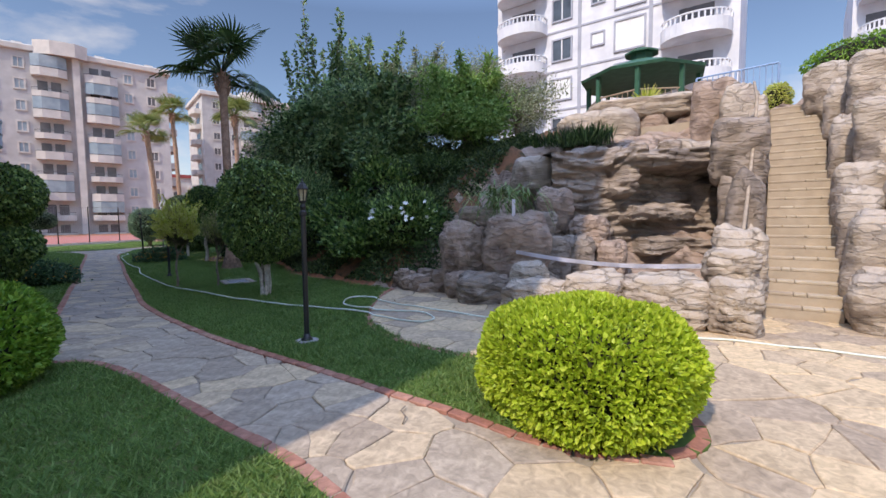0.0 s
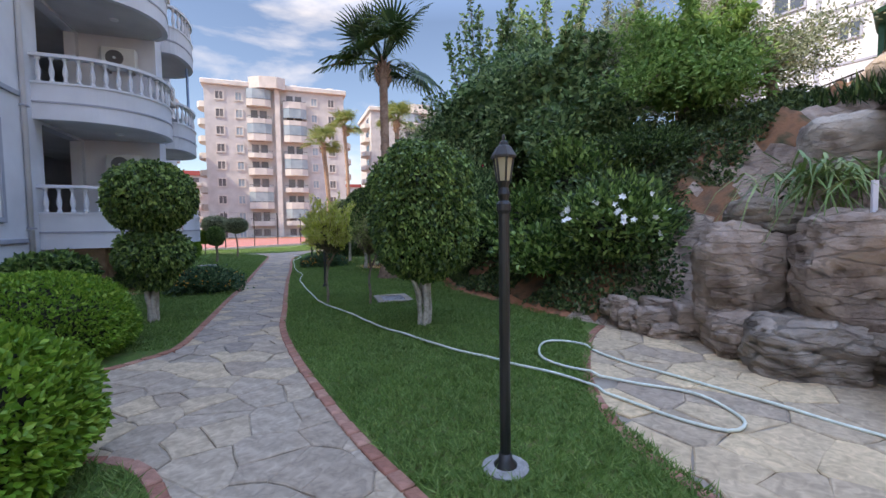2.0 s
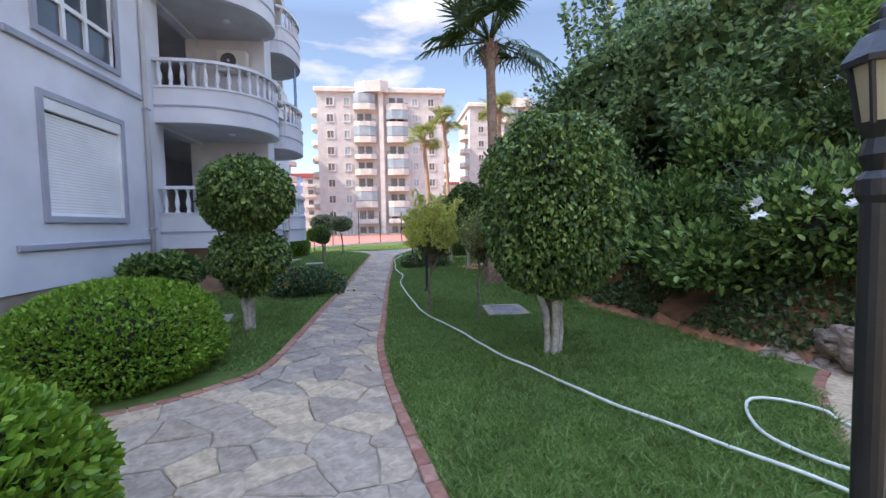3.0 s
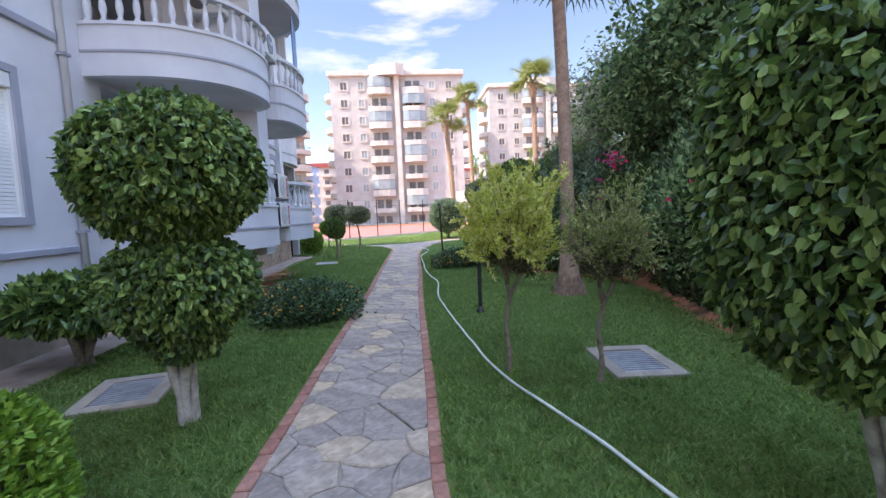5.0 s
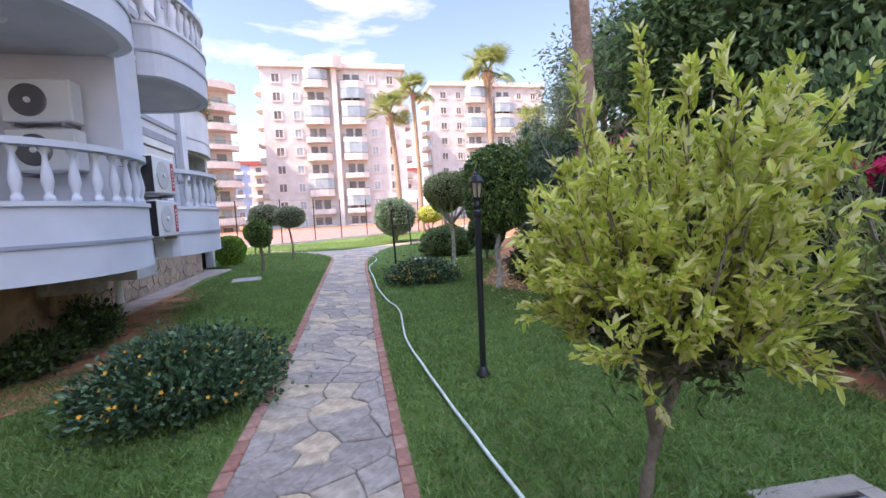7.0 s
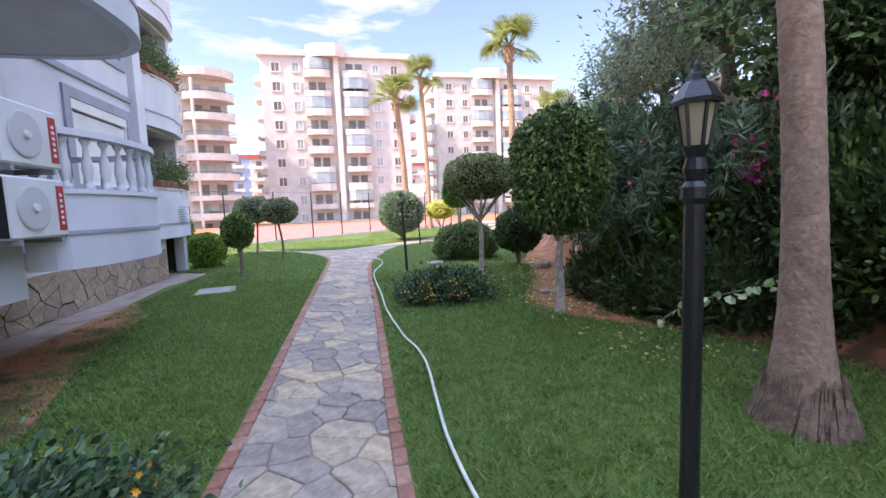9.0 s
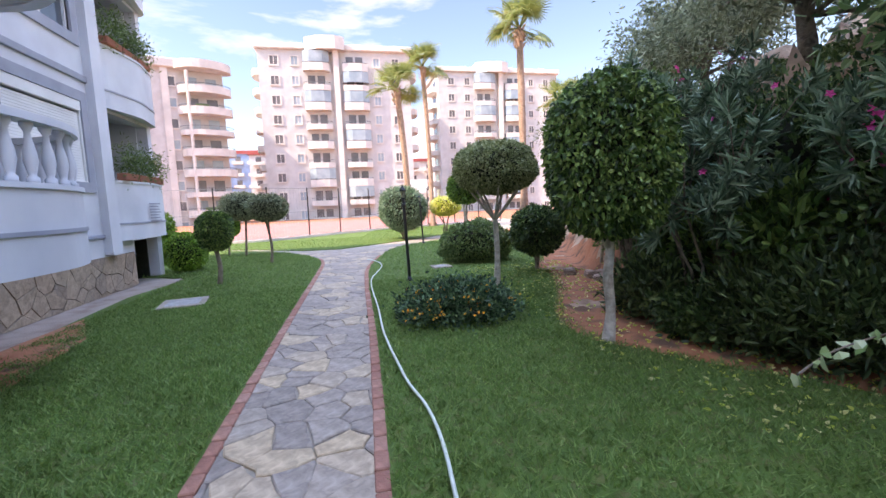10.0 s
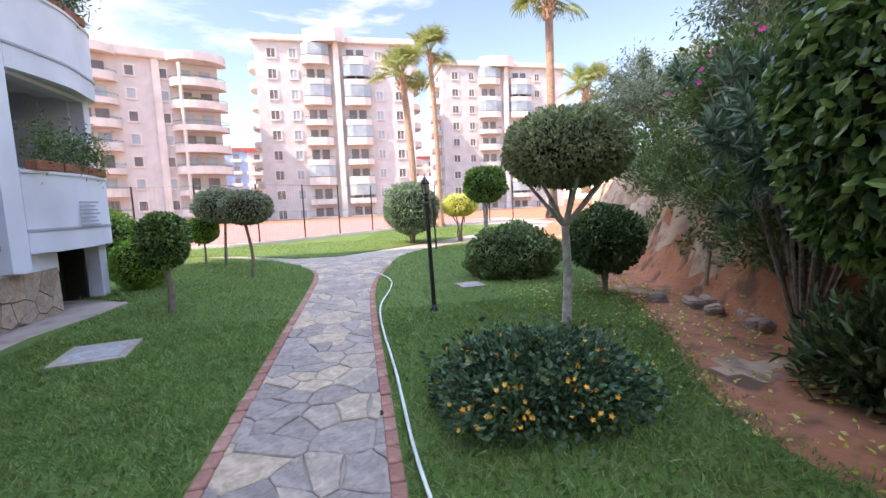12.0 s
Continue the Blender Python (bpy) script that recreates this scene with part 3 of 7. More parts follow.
def window_unit(y0, y1, z0, z1, shut, rim=0.2, x=HX):
    """Grey surround, white frame, and either a lowered roller shutter or glass panes."""
    w = at_house(part("window", wall_grid(bmesh.new(), x + 0.045, 0.10, y0 - rim, y1 + rim, z0 - rim, z1 + rim, [(y0, y1, z0, z1)]), M["trimgrey"], label="grey painted window surround"))

    def sub(name, bm, m, label=""):
        ob = part(name, bm, m, w, label)
        return ob

    if shut:
        sub("shutter_box", box(bmesh.new(), x - 0.05, x + 0.03, y0, y1, z1 - 0.2, z1, 0.012), M["shutter"])
        bm = bmesh.new()
        n = int((z1 - 0.2 - z0) / 0.05)
        prof = [(x - 0.05, z0 + 0.02)] + [(x - 0.02 - 0.006 * (i % 2), z0 + 0.02 + 0.025 * i + 0.018 * (i % 2)) for i in range(2 * n)] + [(x - 0.05, z0 + 0.02 + 0.05 * n)]
        ends = [[bm.verts.new((a, yy, c)) for a, c in prof] for yy in (y0 + 0.05, y1 - 0.05)]
        bm.faces.new(ends[0])
        bm.faces.new(ends[1][::-1])
        for i in range(len(prof)):
            j = (i + 1) % len(prof)
            bm.faces.new((ends[0][i], ends[0][j], ends[1][j], ends[1][i]))
        sub("roller_shutter", bm, M["shutter"], "lowered white roller shutter")
        sub("window_frame", wall_grid(bmesh.new(), x + 0.01, 0.07, y0, y1, z0, z1 - 0.2, [(y0 + 0.05, y1 - 0.05, z0 + 0.02, z1 - 0.2)]), M["shutter"])
    else:
        ym = [y0 + (y1 - y0) * q for q in (0.0, 0.34, 0.62, 1.0)]
        zm = z0 + 0.62
        cells = [(a + 0.04, b - 0.04, c + 0.04, d - 0.04) for a, b in zip(ym, ym[1:]) for c, d in ((z0, zm), (zm, z1))]
        sub("window_frame", wall_grid(bmesh.new(), x - 0.03, 0.07, y0, y1, z0, z1, cells), M["shutter"])
        for a, b, c, d in cells:
            sub("pane", box(bmesh.new(), x - 0.085, x - 0.075, a - 0.01, b + 0.01, c - 0.01, d + 0.01), M["glass"])
    return w


for k in range(4):
    window_unit(13.33, 15.28, 1.84 + FLOOR * k, 3.68 + FLOOR * k, k == 0, 0.1)
    window_unit(24.35, 26.45, 2.35 + FLOOR * k, 3.95 + FLOOR * k, k != 1)
    zc = 4.42 + FLOOR * k
    at_house(boxpart("string_course", (HX - 0.02, HX + 0.05, 12.7, 16.1, zc - 0.04, zc + 0.07), M["trimgrey"], bevel=0.012))
    at_house(boxpart("string_course", (HX - 0.02, HX + 0.05, 23.2, 27.0, zc - 0.05, zc + 0.08), M["trimgrey"], bevel=0.012))
at_house(boxpart("string_course", (HX - 0.02, HX + 0.05, 12.7, 16.1, 1.31, 1.41), M["trimgrey"], bevel=0.012))
at_house(boxpart("string_course", (HX - 0.02, HX + 0.05, 22.7, 27.2, 1.2, 1.28), M["trimgrey"], bevel=0.012))
at_house(boxpart("pilaster", (HX - 0.02, HX + 0.16, 26.75, 27.15, 0.85, TOP - 0.02), M["white"]))
# Two added dark panels put the shade of the low opening into colour.
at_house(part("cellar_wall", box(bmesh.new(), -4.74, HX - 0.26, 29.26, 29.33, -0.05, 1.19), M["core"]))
at_house(part("cellar_wall", box(bmesh.new(), -4.85, -4.75, 28.0, 29.33, -0.05, 1.19), M["core"], label="added dark panel that paints the shade in the low opening"))
bm = bmesh.new()
tube(bm, [(HX + 0.06, 16.18, 0.3), (HX + 0.06, 16.18, 12.0), (HX + 0.06, 16.18, TOP - 0.3)], 0.05, 10)
dp = at_house(part("downpipe", bm, M["white"], smooth=True))
for z in (1.6, 4.2, 7.0, 9.8):
    part("bracket", box(bmesh.new(), HX - 0.01, HX + 0.125, 16.11, 16.25, z, z + 0.04), M["trimgrey"], dp)
# stone plinth: backing and single stones
plinth = at_house(part("plinth", box(bmesh.new(), HX - 0.3, HX - 0.03, 2.9, 28.0, -0.05, 0.74), M["mortar"], label="rough brown stone plinth"))


def outline_offset(pts, d):
    """The open outline pts moved sideways by d."""
    p = np.array(pts, float)
    t = np.gradient(p, axis=0)
    t /= np.linalg.norm(t, axis=1, keepdims=True)
    return p + d * np.stack([-t[:, 1], t[:, 0]], 1)


def ribbon(bm, pts, thick, z0, z1):
    """An upright wall of that thickness along an open outline."""
    q = outline_offset(pts, thick)
    return prism(bm, [tuple(a) for a in pts] + [tuple(a) for a in q[::-1]], z0, z1)


BAY1 = smooth_line([(-4.1, 16.62), (-3.5, 16.62), (-2.8, 16.75), (-2.2, 17.15), (-1.88, 17.7), (-1.8, 18.3), (-1.92, 18.85), (-2.25, 19.18)], 0.12)
BAY2 = smooth_line([(-2.3, 19.9), (-1.98, 20.0), (-1.8, 20.4), (-1.72, 21.0), (-1.76, 21.6), (-2.05, 22.2), (-2.7, 22.55), (-4.1, 22.6)], 0.12)
BAY3 = smooth_line([(-4.1, 27.2), (-3.98, 27.3), (-3.86, 27.9), (-3.8, 28.5), (-3.88, 29.1), (-4.05, 29.75), (-4.8, 29.9)], 0.12)


def baluster_mesh():
    bm = bmesh.new()
    lathe(bm, [(0.05, 0), (0.05, 0.05), (0.03, 0.07), (0.035, 0.1), (0.056, 0.2), (0.05, 0.28), (0.028, 0.4), (0.024, 0.46), (0.036, 0.49), (0.05, 0.51), (0.05, 0.55)], 10)
    me = bpy.data.meshes.new("baluster")
    bmesh.ops.recalc_face_normals(bm, faces=bm.faces)
    for f in bm.faces:
        f.smooth = True
    bm.to_mesh(me)
    bm.free()
    me.materials.append(M["white"])
    return me


BAL = baluster_mesh()


def balcony(line, z, close, rail=True, solid=0.78):
    """Rounded slab, banded parapet, balusters and hand rail."""
    b = at_house(part("balcony", prism(bmesh.new(), [tuple(p) for p in outline_offset(line, 0.025)] + close, z + 0.02, z + 0.2), M["soffit"], label="rounded balcony with a white balustrade"))
    part("parapet", ribbon(bmesh.new(), line, 0.14, z, z + solid), M["white"], b)
    part("parapet_band", ribbon(bmesh.new(), outline_offset(line, -0.018), 0.10, z + 0.36, z + 0.4), M["trimgrey"], b)
    part("parapet_cap", ribbon(bmesh.new(), outline_offset(line, -0.025), 0.2, z + solid, z + solid + 0.05), M["white"], b)
    if rail:
        part("hand_rail", ribbon(bmesh.new(), outline_offset(line, -0.02), 0.17, z + solid + 0.6, z + solid + 0.67), M["white"], b)
        mid = outline_offset(line, 0.07)
        s = np.concatenate([[0], np.cumsum(np.linalg.norm(np.diff(mid, axis=0), axis=1))])
        n = int(s[-1] / 0.24)
        for q in (np.arange(n) + 0.5) / n * s[-1]:
            o = new("baluster", BAL)
            o.parent = b
            o.location = (np.interp(q, s, mid[:, 0]), np.interp(q, s, mid[:, 1]), z + solid + 0.05)
    return b


for k in range(5):
    z = 1.15 + FLOOR * k
    b1 = balcony(BAY1, z, [(-4.1, 19.18)], k < 4)
    balcony(BAY2, z, [(-4.1, 19.9)], k < 4)
    balcony(BAY3, z - 0.05, [(-4.8, 27.2)], False, 1.3)
    lamp = at_house(part("soffit_light", lathe(bmesh.new(), [(0.1, 0), (0.09, -0.03), (0.03, -0.05)], 14, (-2.9, 18.0, z + 0.02)), M["shutter"]))
at_house(part("wall", box(bmesh.new(), HX + 0.001, -2.3, 19.2, 19.88, 0.9, TOP), M["white"]))
at_house(part("bay_base", box(bmesh.new(), -4.09, -3.1, 17.2, 19.3, -0.05, 1.12), M["cliff"], label="bare brown earth under the balconies"))
at_house(part("beam", box(bmesh.new(), -2.98, -2.35, 18.2, 18.5, 0.88, 1.13), M["concrete"]))
at_house(part("drain_pipe", tube(bmesh.new(), [(-2.6, 19.3, 0.55), (-2.6, 19.3, 1.14)], 0.05, 10), M["shutter"]))


# ---- far apartment blocks ----
def block(loc, rz, w, dpt, storeys, label, wallm, side=True, name="apartment_block", h=3.2, base=-2.0):
    """A block whose front faces local -y: window bays, two balcony columns, rounded side balconies."""
    b = empty(name, (loc[0], loc[1], base), label, "building", "far apartment blocks", rz=rz)
    H = storeys * h + 1.2
    part("wall", box(bmesh.new(), -w / 2, w / 2, 0, dpt, 0, H), wallm, b)
    part("roof", box(bmesh.new(), -w / 2 - 0.5, w / 2 + 0.5, -0.5, dpt + 0.5, H, H + 1.0, 0.15), M["creamtrim"], b)
    part("roof", prism(bmesh.new(), [(-w * 0.2, -0.4), (-w * 0.12, -1.7), (0, -2.0), (w * 0.06, -1.2), (w * 0.06, 3), (-w * 0.2, 3)], H - 0.2, H + 1.9), M["creamtrim"], b)
    part("pier", box(bmesh.new(), -0.45, 0.45, -1.1, 0.2, 0, H + 0.6), M["creamtrim"], b)
    cols = [(-w * 0.40, 1.2), (-w * 0.27, 1.0), (w * 0.27, 0.95), (w * 0.40, 1.05)]
    for k in range(storeys):
        z = 1.2 + k * h
        for cx, ww in cols:
            fr = part("window", wall_grid(bmesh.new(), -0.02, 0.12, cx - ww / 2 - 0.22, cx + ww / 2 + 0.22, z + 0.55, z + 2.35, [(cx - ww / 2, cx + ww / 2, z + 0.78, z + 2.12)], "y"), M["creamtrim"], b)
            part("pane", box(bmesh.new(), cx - ww / 2, cx + ww / 2, -0.05, -0.015, z + 0.78, z + 2.12), M["darkpane"] if (k * 3 + int(cx)) % 3 else M["glaze"], fr)
            part("mullion", box(bmesh.new(), cx - 0.05, cx + 0.05, -0.09, -0.052, z + 0.78, z + 2.12), M["creamtrim"], fr)
        for cx, half, glazed in ((-w * 0.13, w * 0.085, (k * 5 + 2) % 4 == 0 or k == storeys - 1), (w * 0.125, w * 0.085, k in (1, 4, storeys - 2, storeys - 3))):
            bal = part("balcony", prism(bmesh.new(), [(cx - half, 0.0), (cx - half, -0.9), (cx - half * 0.5, -1.35), (cx + half * 0.5, -1.35), (cx + half, -0.9), (cx + half, 0.0)], z - 0.3, z), M["creamtrim"], b)
            part("parapet", ribbon(bmesh.new(), np.array([(cx - half, -0.05), (cx - half, -0.9), (cx - half * 0.5, -1.35), (cx + half * 0.5, -1.35), (cx + half, -0.9), (cx + half, -0.05)]), 0.08, z, z + (0.95 if (k + int(cx)) % 2 else 0.6)), M["creamtrim"], bal)
            part("rail", ribbon(bmesh.new(), np.array([(cx - half, -0.05), (cx - half, -0.9), (cx - half * 0.5, -1.35), (cx + half * 0.5, -1.35), (cx + half, -0.9), (cx + half, -0.05)]), 0.06, z + 1.0, z + 1.08), M["darkpane"], bal)
            if glazed:
                part("glazing", ribbon(bmesh.new(), np.array([(cx - half, -0.1), (cx - half, -0.85), (cx - half * 0.5, -1.3), (cx + half * 0.5, -1.3), (cx + half, -0.85), (cx + half, -0.1)]), 0.05, z + 1.09, z + h - 0.32), M["glaze"], bal)
            for dx, dw in ((-half * 0.35, 0.75), (half * 0.4, 0.75)):
                part("door", box(bmesh.new(), cx + dx - dw, cx + dx + dw * 0.6, -0.06, -0.02, z, z + 2.3), M["darkpane"], bal)
        if side:
            for sx in (-1, 1):
                cx = sx * (w / 2)
                sb = part("balcony", prism(bmesh.new(), [(cx, 2.0), (cx + sx * 1.1, 2.2), (cx + sx * 1.7, 3.4), (cx + sx * 1.7, 5.6), (cx + sx * 1.1, 7.0), (cx, 7.2)][:: sx], z - 0.3, z + 0.75), M["creamtrim"], b)
                part("opening", box(bmesh.new(), *sorted((cx + sx * 0.02, cx + sx * 0.06)), 3.0, 6.2, z + 0.8, z + 2.4), M["darkpane"], sb)
    for q in (-0.3, 0.1, 0.38):
        part("roof_tank", box(bmesh.new(), w * q, w * q + 1.2, 2, 3, H + 1.0, H + 1.9), M["creamtrim"], b)
    return b


block((0.3, 94.0), 0, 25.0, 16.0, 9, "cream eight-storey apartment block with balconies and glazed bays", M["cream"])
block((34.5, 108.0), 0, 27.0, 16.0, 9, "cream apartment block behind tall palms", M["cream"], h=3.35)


def tower_block(loc, rz, w, dpt, storeys, label, h=2.9, base=-2.0):
    """A block with a curved balcony stack near one end and a round balcony tower on the other corner."""
    b = empty("apartment_block", (loc[0], loc[1], base), label, "building", "far apartment blocks", rz=rz)
    H = storeys * h + 0.6
    part("wall", box(bmesh.new(), -w / 2, w / 2, 0, dpt, 0, H), M["cream"], b)
    part("roof", box(bmesh.new(), -w / 2 - 0.4, w * 0.2, -0.6, dpt + 0.4, H, H + 1.3, 0.15), M["creamtrim"], b)
    part("roof_turret", lathe(bmesh.new(), [(2.6, H + 1.3), (2.6, H + 1.6), (0.3, H + 3.4)], 10, (-w * 0.3, 3.0, 0)), M["creamtrim"], b)
    part("pier", box(bmesh.new(), w * 0.06, w * 0.11, -0.35, -0.003, 0, H), M["creamtrim"], b)

    def bow(cx, half, out, turn):
        ang = np.linspace(-math.pi / 2, math.pi / 2 + turn, 16)
        return np.array([(cx + half * math.sin(a), -0.02 - out * math.cos(a) if a < math.pi / 2 else 0.02 + 0.4 * out * (a - math.pi / 2)) for a in ang])

    stacks = ((-w * 0.3, w * 0.145, 1.7, 0.0), (w * 0.36, w * 0.2, 2.5, 1.2))
    for cx, half, out, turn in stacks:
        part("roof", prism(bmesh.new(), [tuple(p) for p in bow(cx, half * 1.05, out * 1.08, turn)], H - 0.1, H + 1.0), M["creamtrim"], b)
    for k in range(storeys):
        z = 0.4 + k * h
        for n_, (cx, half, out, turn) in enumerate(stacks):
            line = bow(cx, half, out, turn)
            bal = part("balcony", prism(bmesh.new(), [tuple(p) for p in line], z - 0.28, z), M["creamtrim"], b)
            part("parapet", ribbon(bmesh.new(), line, 0.1, z, z + (0.75 if (k + n_) % 3 else 0.45)), M["creamtrim"], bal)
            part("rail", ribbon(bmesh.new(), line, 0.06, z + 0.95, z + 1.02), M["darkpane"], bal)
            for dx in (-half * 0.45, half * 0.25):
                part("door", box(bmesh.new(), cx + dx - 0.7, cx + dx + 0.7, -0.07, -0.02, z, z + 2.15), M["darkpane"] if (k + n_) % 2 else M["glaze"], bal)
            if n_:
                part("column", lathe(bmesh.new(), [(0.22, z), (0.22, z + h - 0.28)], 8, (cx - half * 0.62, -out * 0.72, 0)), M["creamtrim"], bal)
            if (k * 2 + n_) % 5 == 3:
                part("potted_greenery", box(bmesh.new(), cx - half * 0.4, cx + half * 0.1, -out * 0.85, -out * 0.7, z + 0.7, z + 1.15, 0.1), M["midleaf"], bal)
        for cx, ww in ((-w * 0.08, 0.9), (w * 0.13, 0.8)):
            fr = part("window", wall_grid(bmesh.new(), -0.02, 0.12, cx - ww / 2 - 0.2, cx + ww / 2 + 0.2, z + 0.6, z + 2.2, [(cx - ww / 2, cx + ww / 2, z + 0.8, z + 2.0)], "y"), M["creamtrim"], b)
            part("pane", box(bmesh.new(), cx - ww / 2, cx + ww / 2, -0.05, -0.015, z + 0.8, z + 2.0), M["darkpane"] if k % 2 else M["glaze"], fr)
    return b


tower_block((-24.3, 84.0), 20, 17.5, 14.0, 8, "cream apartment block with stacked rounded balconies")


def small_block(loc, w, dpt, h, wallm, label, rows, cols):
    b = empty("distant_house", loc, label, "building", "distant houses")
    part("wall", box(bmesh.new(), -w / 2, w / 2, 0, dpt, 0, h), wallm, b)
    part("roof", box(bmesh.new(), -w / 2 - 0.4, w / 2 + 0.4, -0.4, dpt + 0.4, h, h + 0.9), M["redwall"], b)
    for r in range(rows):
        for c in range(cols):
            x, z = -w / 2 + (c + 0.5) * w / cols, (r + 0.3) * h / rows
            part("window", box(bmesh.new(), x - 0.7, x + 0.7, -0.1, -0.02, z, z + 1.5), M["darkpane"], b)
            part("balcony", box(bmesh.new(), x - 1.4, x + 1.4, -1.0, -0.12, z - 0.7, z + 0.15), M["creamtrim"], b)


small_block((-27, 150, -2), 16, 12, 20.0, M["bluewall"], "distant blue-painted block with white balconies", 6, 4)
small_block((-19.5, 140, -2), 9, 12, 18.5, M["cream"], "distant pale house with a dark red upper storey", 6, 2)
small_block((26.0, 150, -2), 14, 12, 17.0, M["creamtrim"], "distant pale house between two apartment blocks", 5, 3)


# ---- white block above the waterfall ----
def hill_block(name, loc, rz, w, storeys, label):
    b = empty(name, loc, label, "building", rz=rz)
    part("wall", box(bmesh.new(), -w / 2, w / 2, 0, 12, 0, storeys * 3.0), M["white"], b)
    for x in (-w * 0.09, w * 0.2):
        part("pilaster", box(bmesh.new(), x - 0.12, x + 0.12, -0.06, -0.003, 0, storeys * 3.0), M["trimgrey"], b)
    for k in range(storeys):
        z = k * 3.0
        part("string_course", box(bmesh.new(), -w * 0.24, w * 0.3, -0.05, -0.002, z + 2.82, z + 2.95), M["trimgrey"], b)
        for x, ww, z0, hh in ((-w * 0.17, 1.4, 0.7, 1.5), (-w * 0.01, 0.8, 1.2, 0.8), (w * 0.12, 1.9, 0.4, 2.0)):
            fr = part("window", wall_grid(bmesh.new(), -0.01, 0.1, x - ww / 2 - 0.12, x + ww / 2 + 0.12, z + z0 - 0.12, z + z0 + hh + 0.12, [(x - ww / 2, x + ww / 2, z + z0, z + z0 + hh)], "y"), M["trimgrey"], b)
            part("pane", box(bmesh.new(), x - ww / 2, x + ww / 2, -0.05, -0.012, z + z0, z + z0 + hh), M["shutter"] if (k + int(x * 2)) % 3 == 0 or ww > 1.5 else M["glass"], fr)
            part("mullion", box(bmesh.new(), x - 0.04, x + 0.04, -0.08, -0.051, z + z0, z + z0 + hh), M["shutter"], fr)
        for x in (-w * 0.36, w * 0.36):
            half = w * 0.12
            ln = np.array([(x + half * math.sin(a), -0.02 - 1.9 * math.cos(a) ** 0.7) if abs(a) < 1.5 else (x + half * math.copysign(1, a), -0.02) for a in np.linspace(-1.55, 1.55, 15)])
            bal = part("balcony", prism(bmesh.new(), [tuple(p) for p in ln], z - 0.2, z), M["white"], b)
            part("parapet", ribbon(bmesh.new(), ln, 0.12, z, z + 0.6), M["white"], bal)
            part("hand_rail", ribbon(bmesh.new(), ln, 0.12, z + 1.0, z + 1.08), M["white"], bal)
            for q in np.linspace(1, 13, 17):
                px, py = np.interp(q, range(15), ln[:, 0]), np.interp(q, range(15), ln[:, 1]) + 0.06
                part("baluster", box(bmesh.new(), px - 0.05, px + 0.05, py - 0.05, py + 0.05, z + 0.6, z + 1.0), M["white"], bal)
            part("door", box(bmesh.new(), x - 1.0, x + 1.0, -0.06, -0.02, z, z + 2.1), M["darkpane"], bal)
    return b


hill_block("white_hill_block", (30.0, 19.0, 4.2), -76, 17.0, 6, "white apartment block with rounded balconies on the terrace")
hill_block("white_hill_block", (43.0, 1.0, 4.2), -80, 12.0, 5, "white apartment block with curved glazed balconies")


# ---- moulded rocks round the dry waterfall ----
def rock(x, y, z, wide, deep, tall, material, seed, strata=0.05, name="boulder", label="", group="waterfall rocks", p=4.2, sub=5, grow=1.2):
    bm = bmesh.new()
    bmesh.ops.create_icosphere(bm, subdivisions=sub, radius=1.0)
    half = Vector((deep, wide, tall)) * 0.5 * grow
    for v in bm.verts:
        q = v.co.normalized()
        k = (abs(q.x) ** p + abs(q.y) ** p + abs(q.z) ** p) ** (-1 / p)
        w = q * k
        big = noise.noise(q * 1.3 + Vector((seed * 3.1, 0, 0)))
        mid = noise.noise(q * 3.4 + Vector((0, seed * 2.3, 0)))
        low = noise.noise(Vector((q.x * 1.1, q.y * 1.1, seed)))
        zz = w.z * half.z * 7.5 + 1.0 * low + 0.3 * mid + seed
        lay = math.floor(zz)
        step = abs((zz % 1.0) - 0.5) * 2
        open_ = noise.noise(Vector((q.x * 2.2 + seed, q.y * 2.2, lay * 1.7)))
        crack = -min(1.0, max(0.0, (step - 0.78) / 0.15)) * min(1.0, max(0.0, open_ * 3 + 0.8))
        shelf = noise.noise(Vector((q.x * 1.4, q.y * 1.4, lay * 2.9 + seed)))
        rough = noise.fractal(Vector((w.x * half.x, w.y * half.y, w.z * half.z)) * 3.0 + Vector((0, seed, seed)), 0.7, 2.1, 5)
        cleft = max(0.0, 1 - abs(noise.noise(Vector((w.x * half.x * 1.6, w.y * half.y * 1.6, w.z * half.z * 0.5 + seed)))) * 14)
        fine = noise.noise(Vector((w.x * half.x, w.y * half.y, w.z * half.z)) * 9.0 + Vector((seed, seed, 0)))
        s = 1 + 0.17 * big + 0.08 * mid + (strata * crack + 0.04 * shelf) * (1 - abs(q.z) ** 3) + 0.03 * fine + 0.075 * rough - 0.06 * cleft
        v.co = Vector((w.x * half.x, w.y * half.y, w.z * half.z)) * s
    ob = part(name, bm, material, smooth=True)
    ob.matrix_basis = pose(x, y, z, 0, 0, math.degrees(math.atan2(y - 1.48, x - 0.2)))
    return tagged(ob, label, "rock", group)


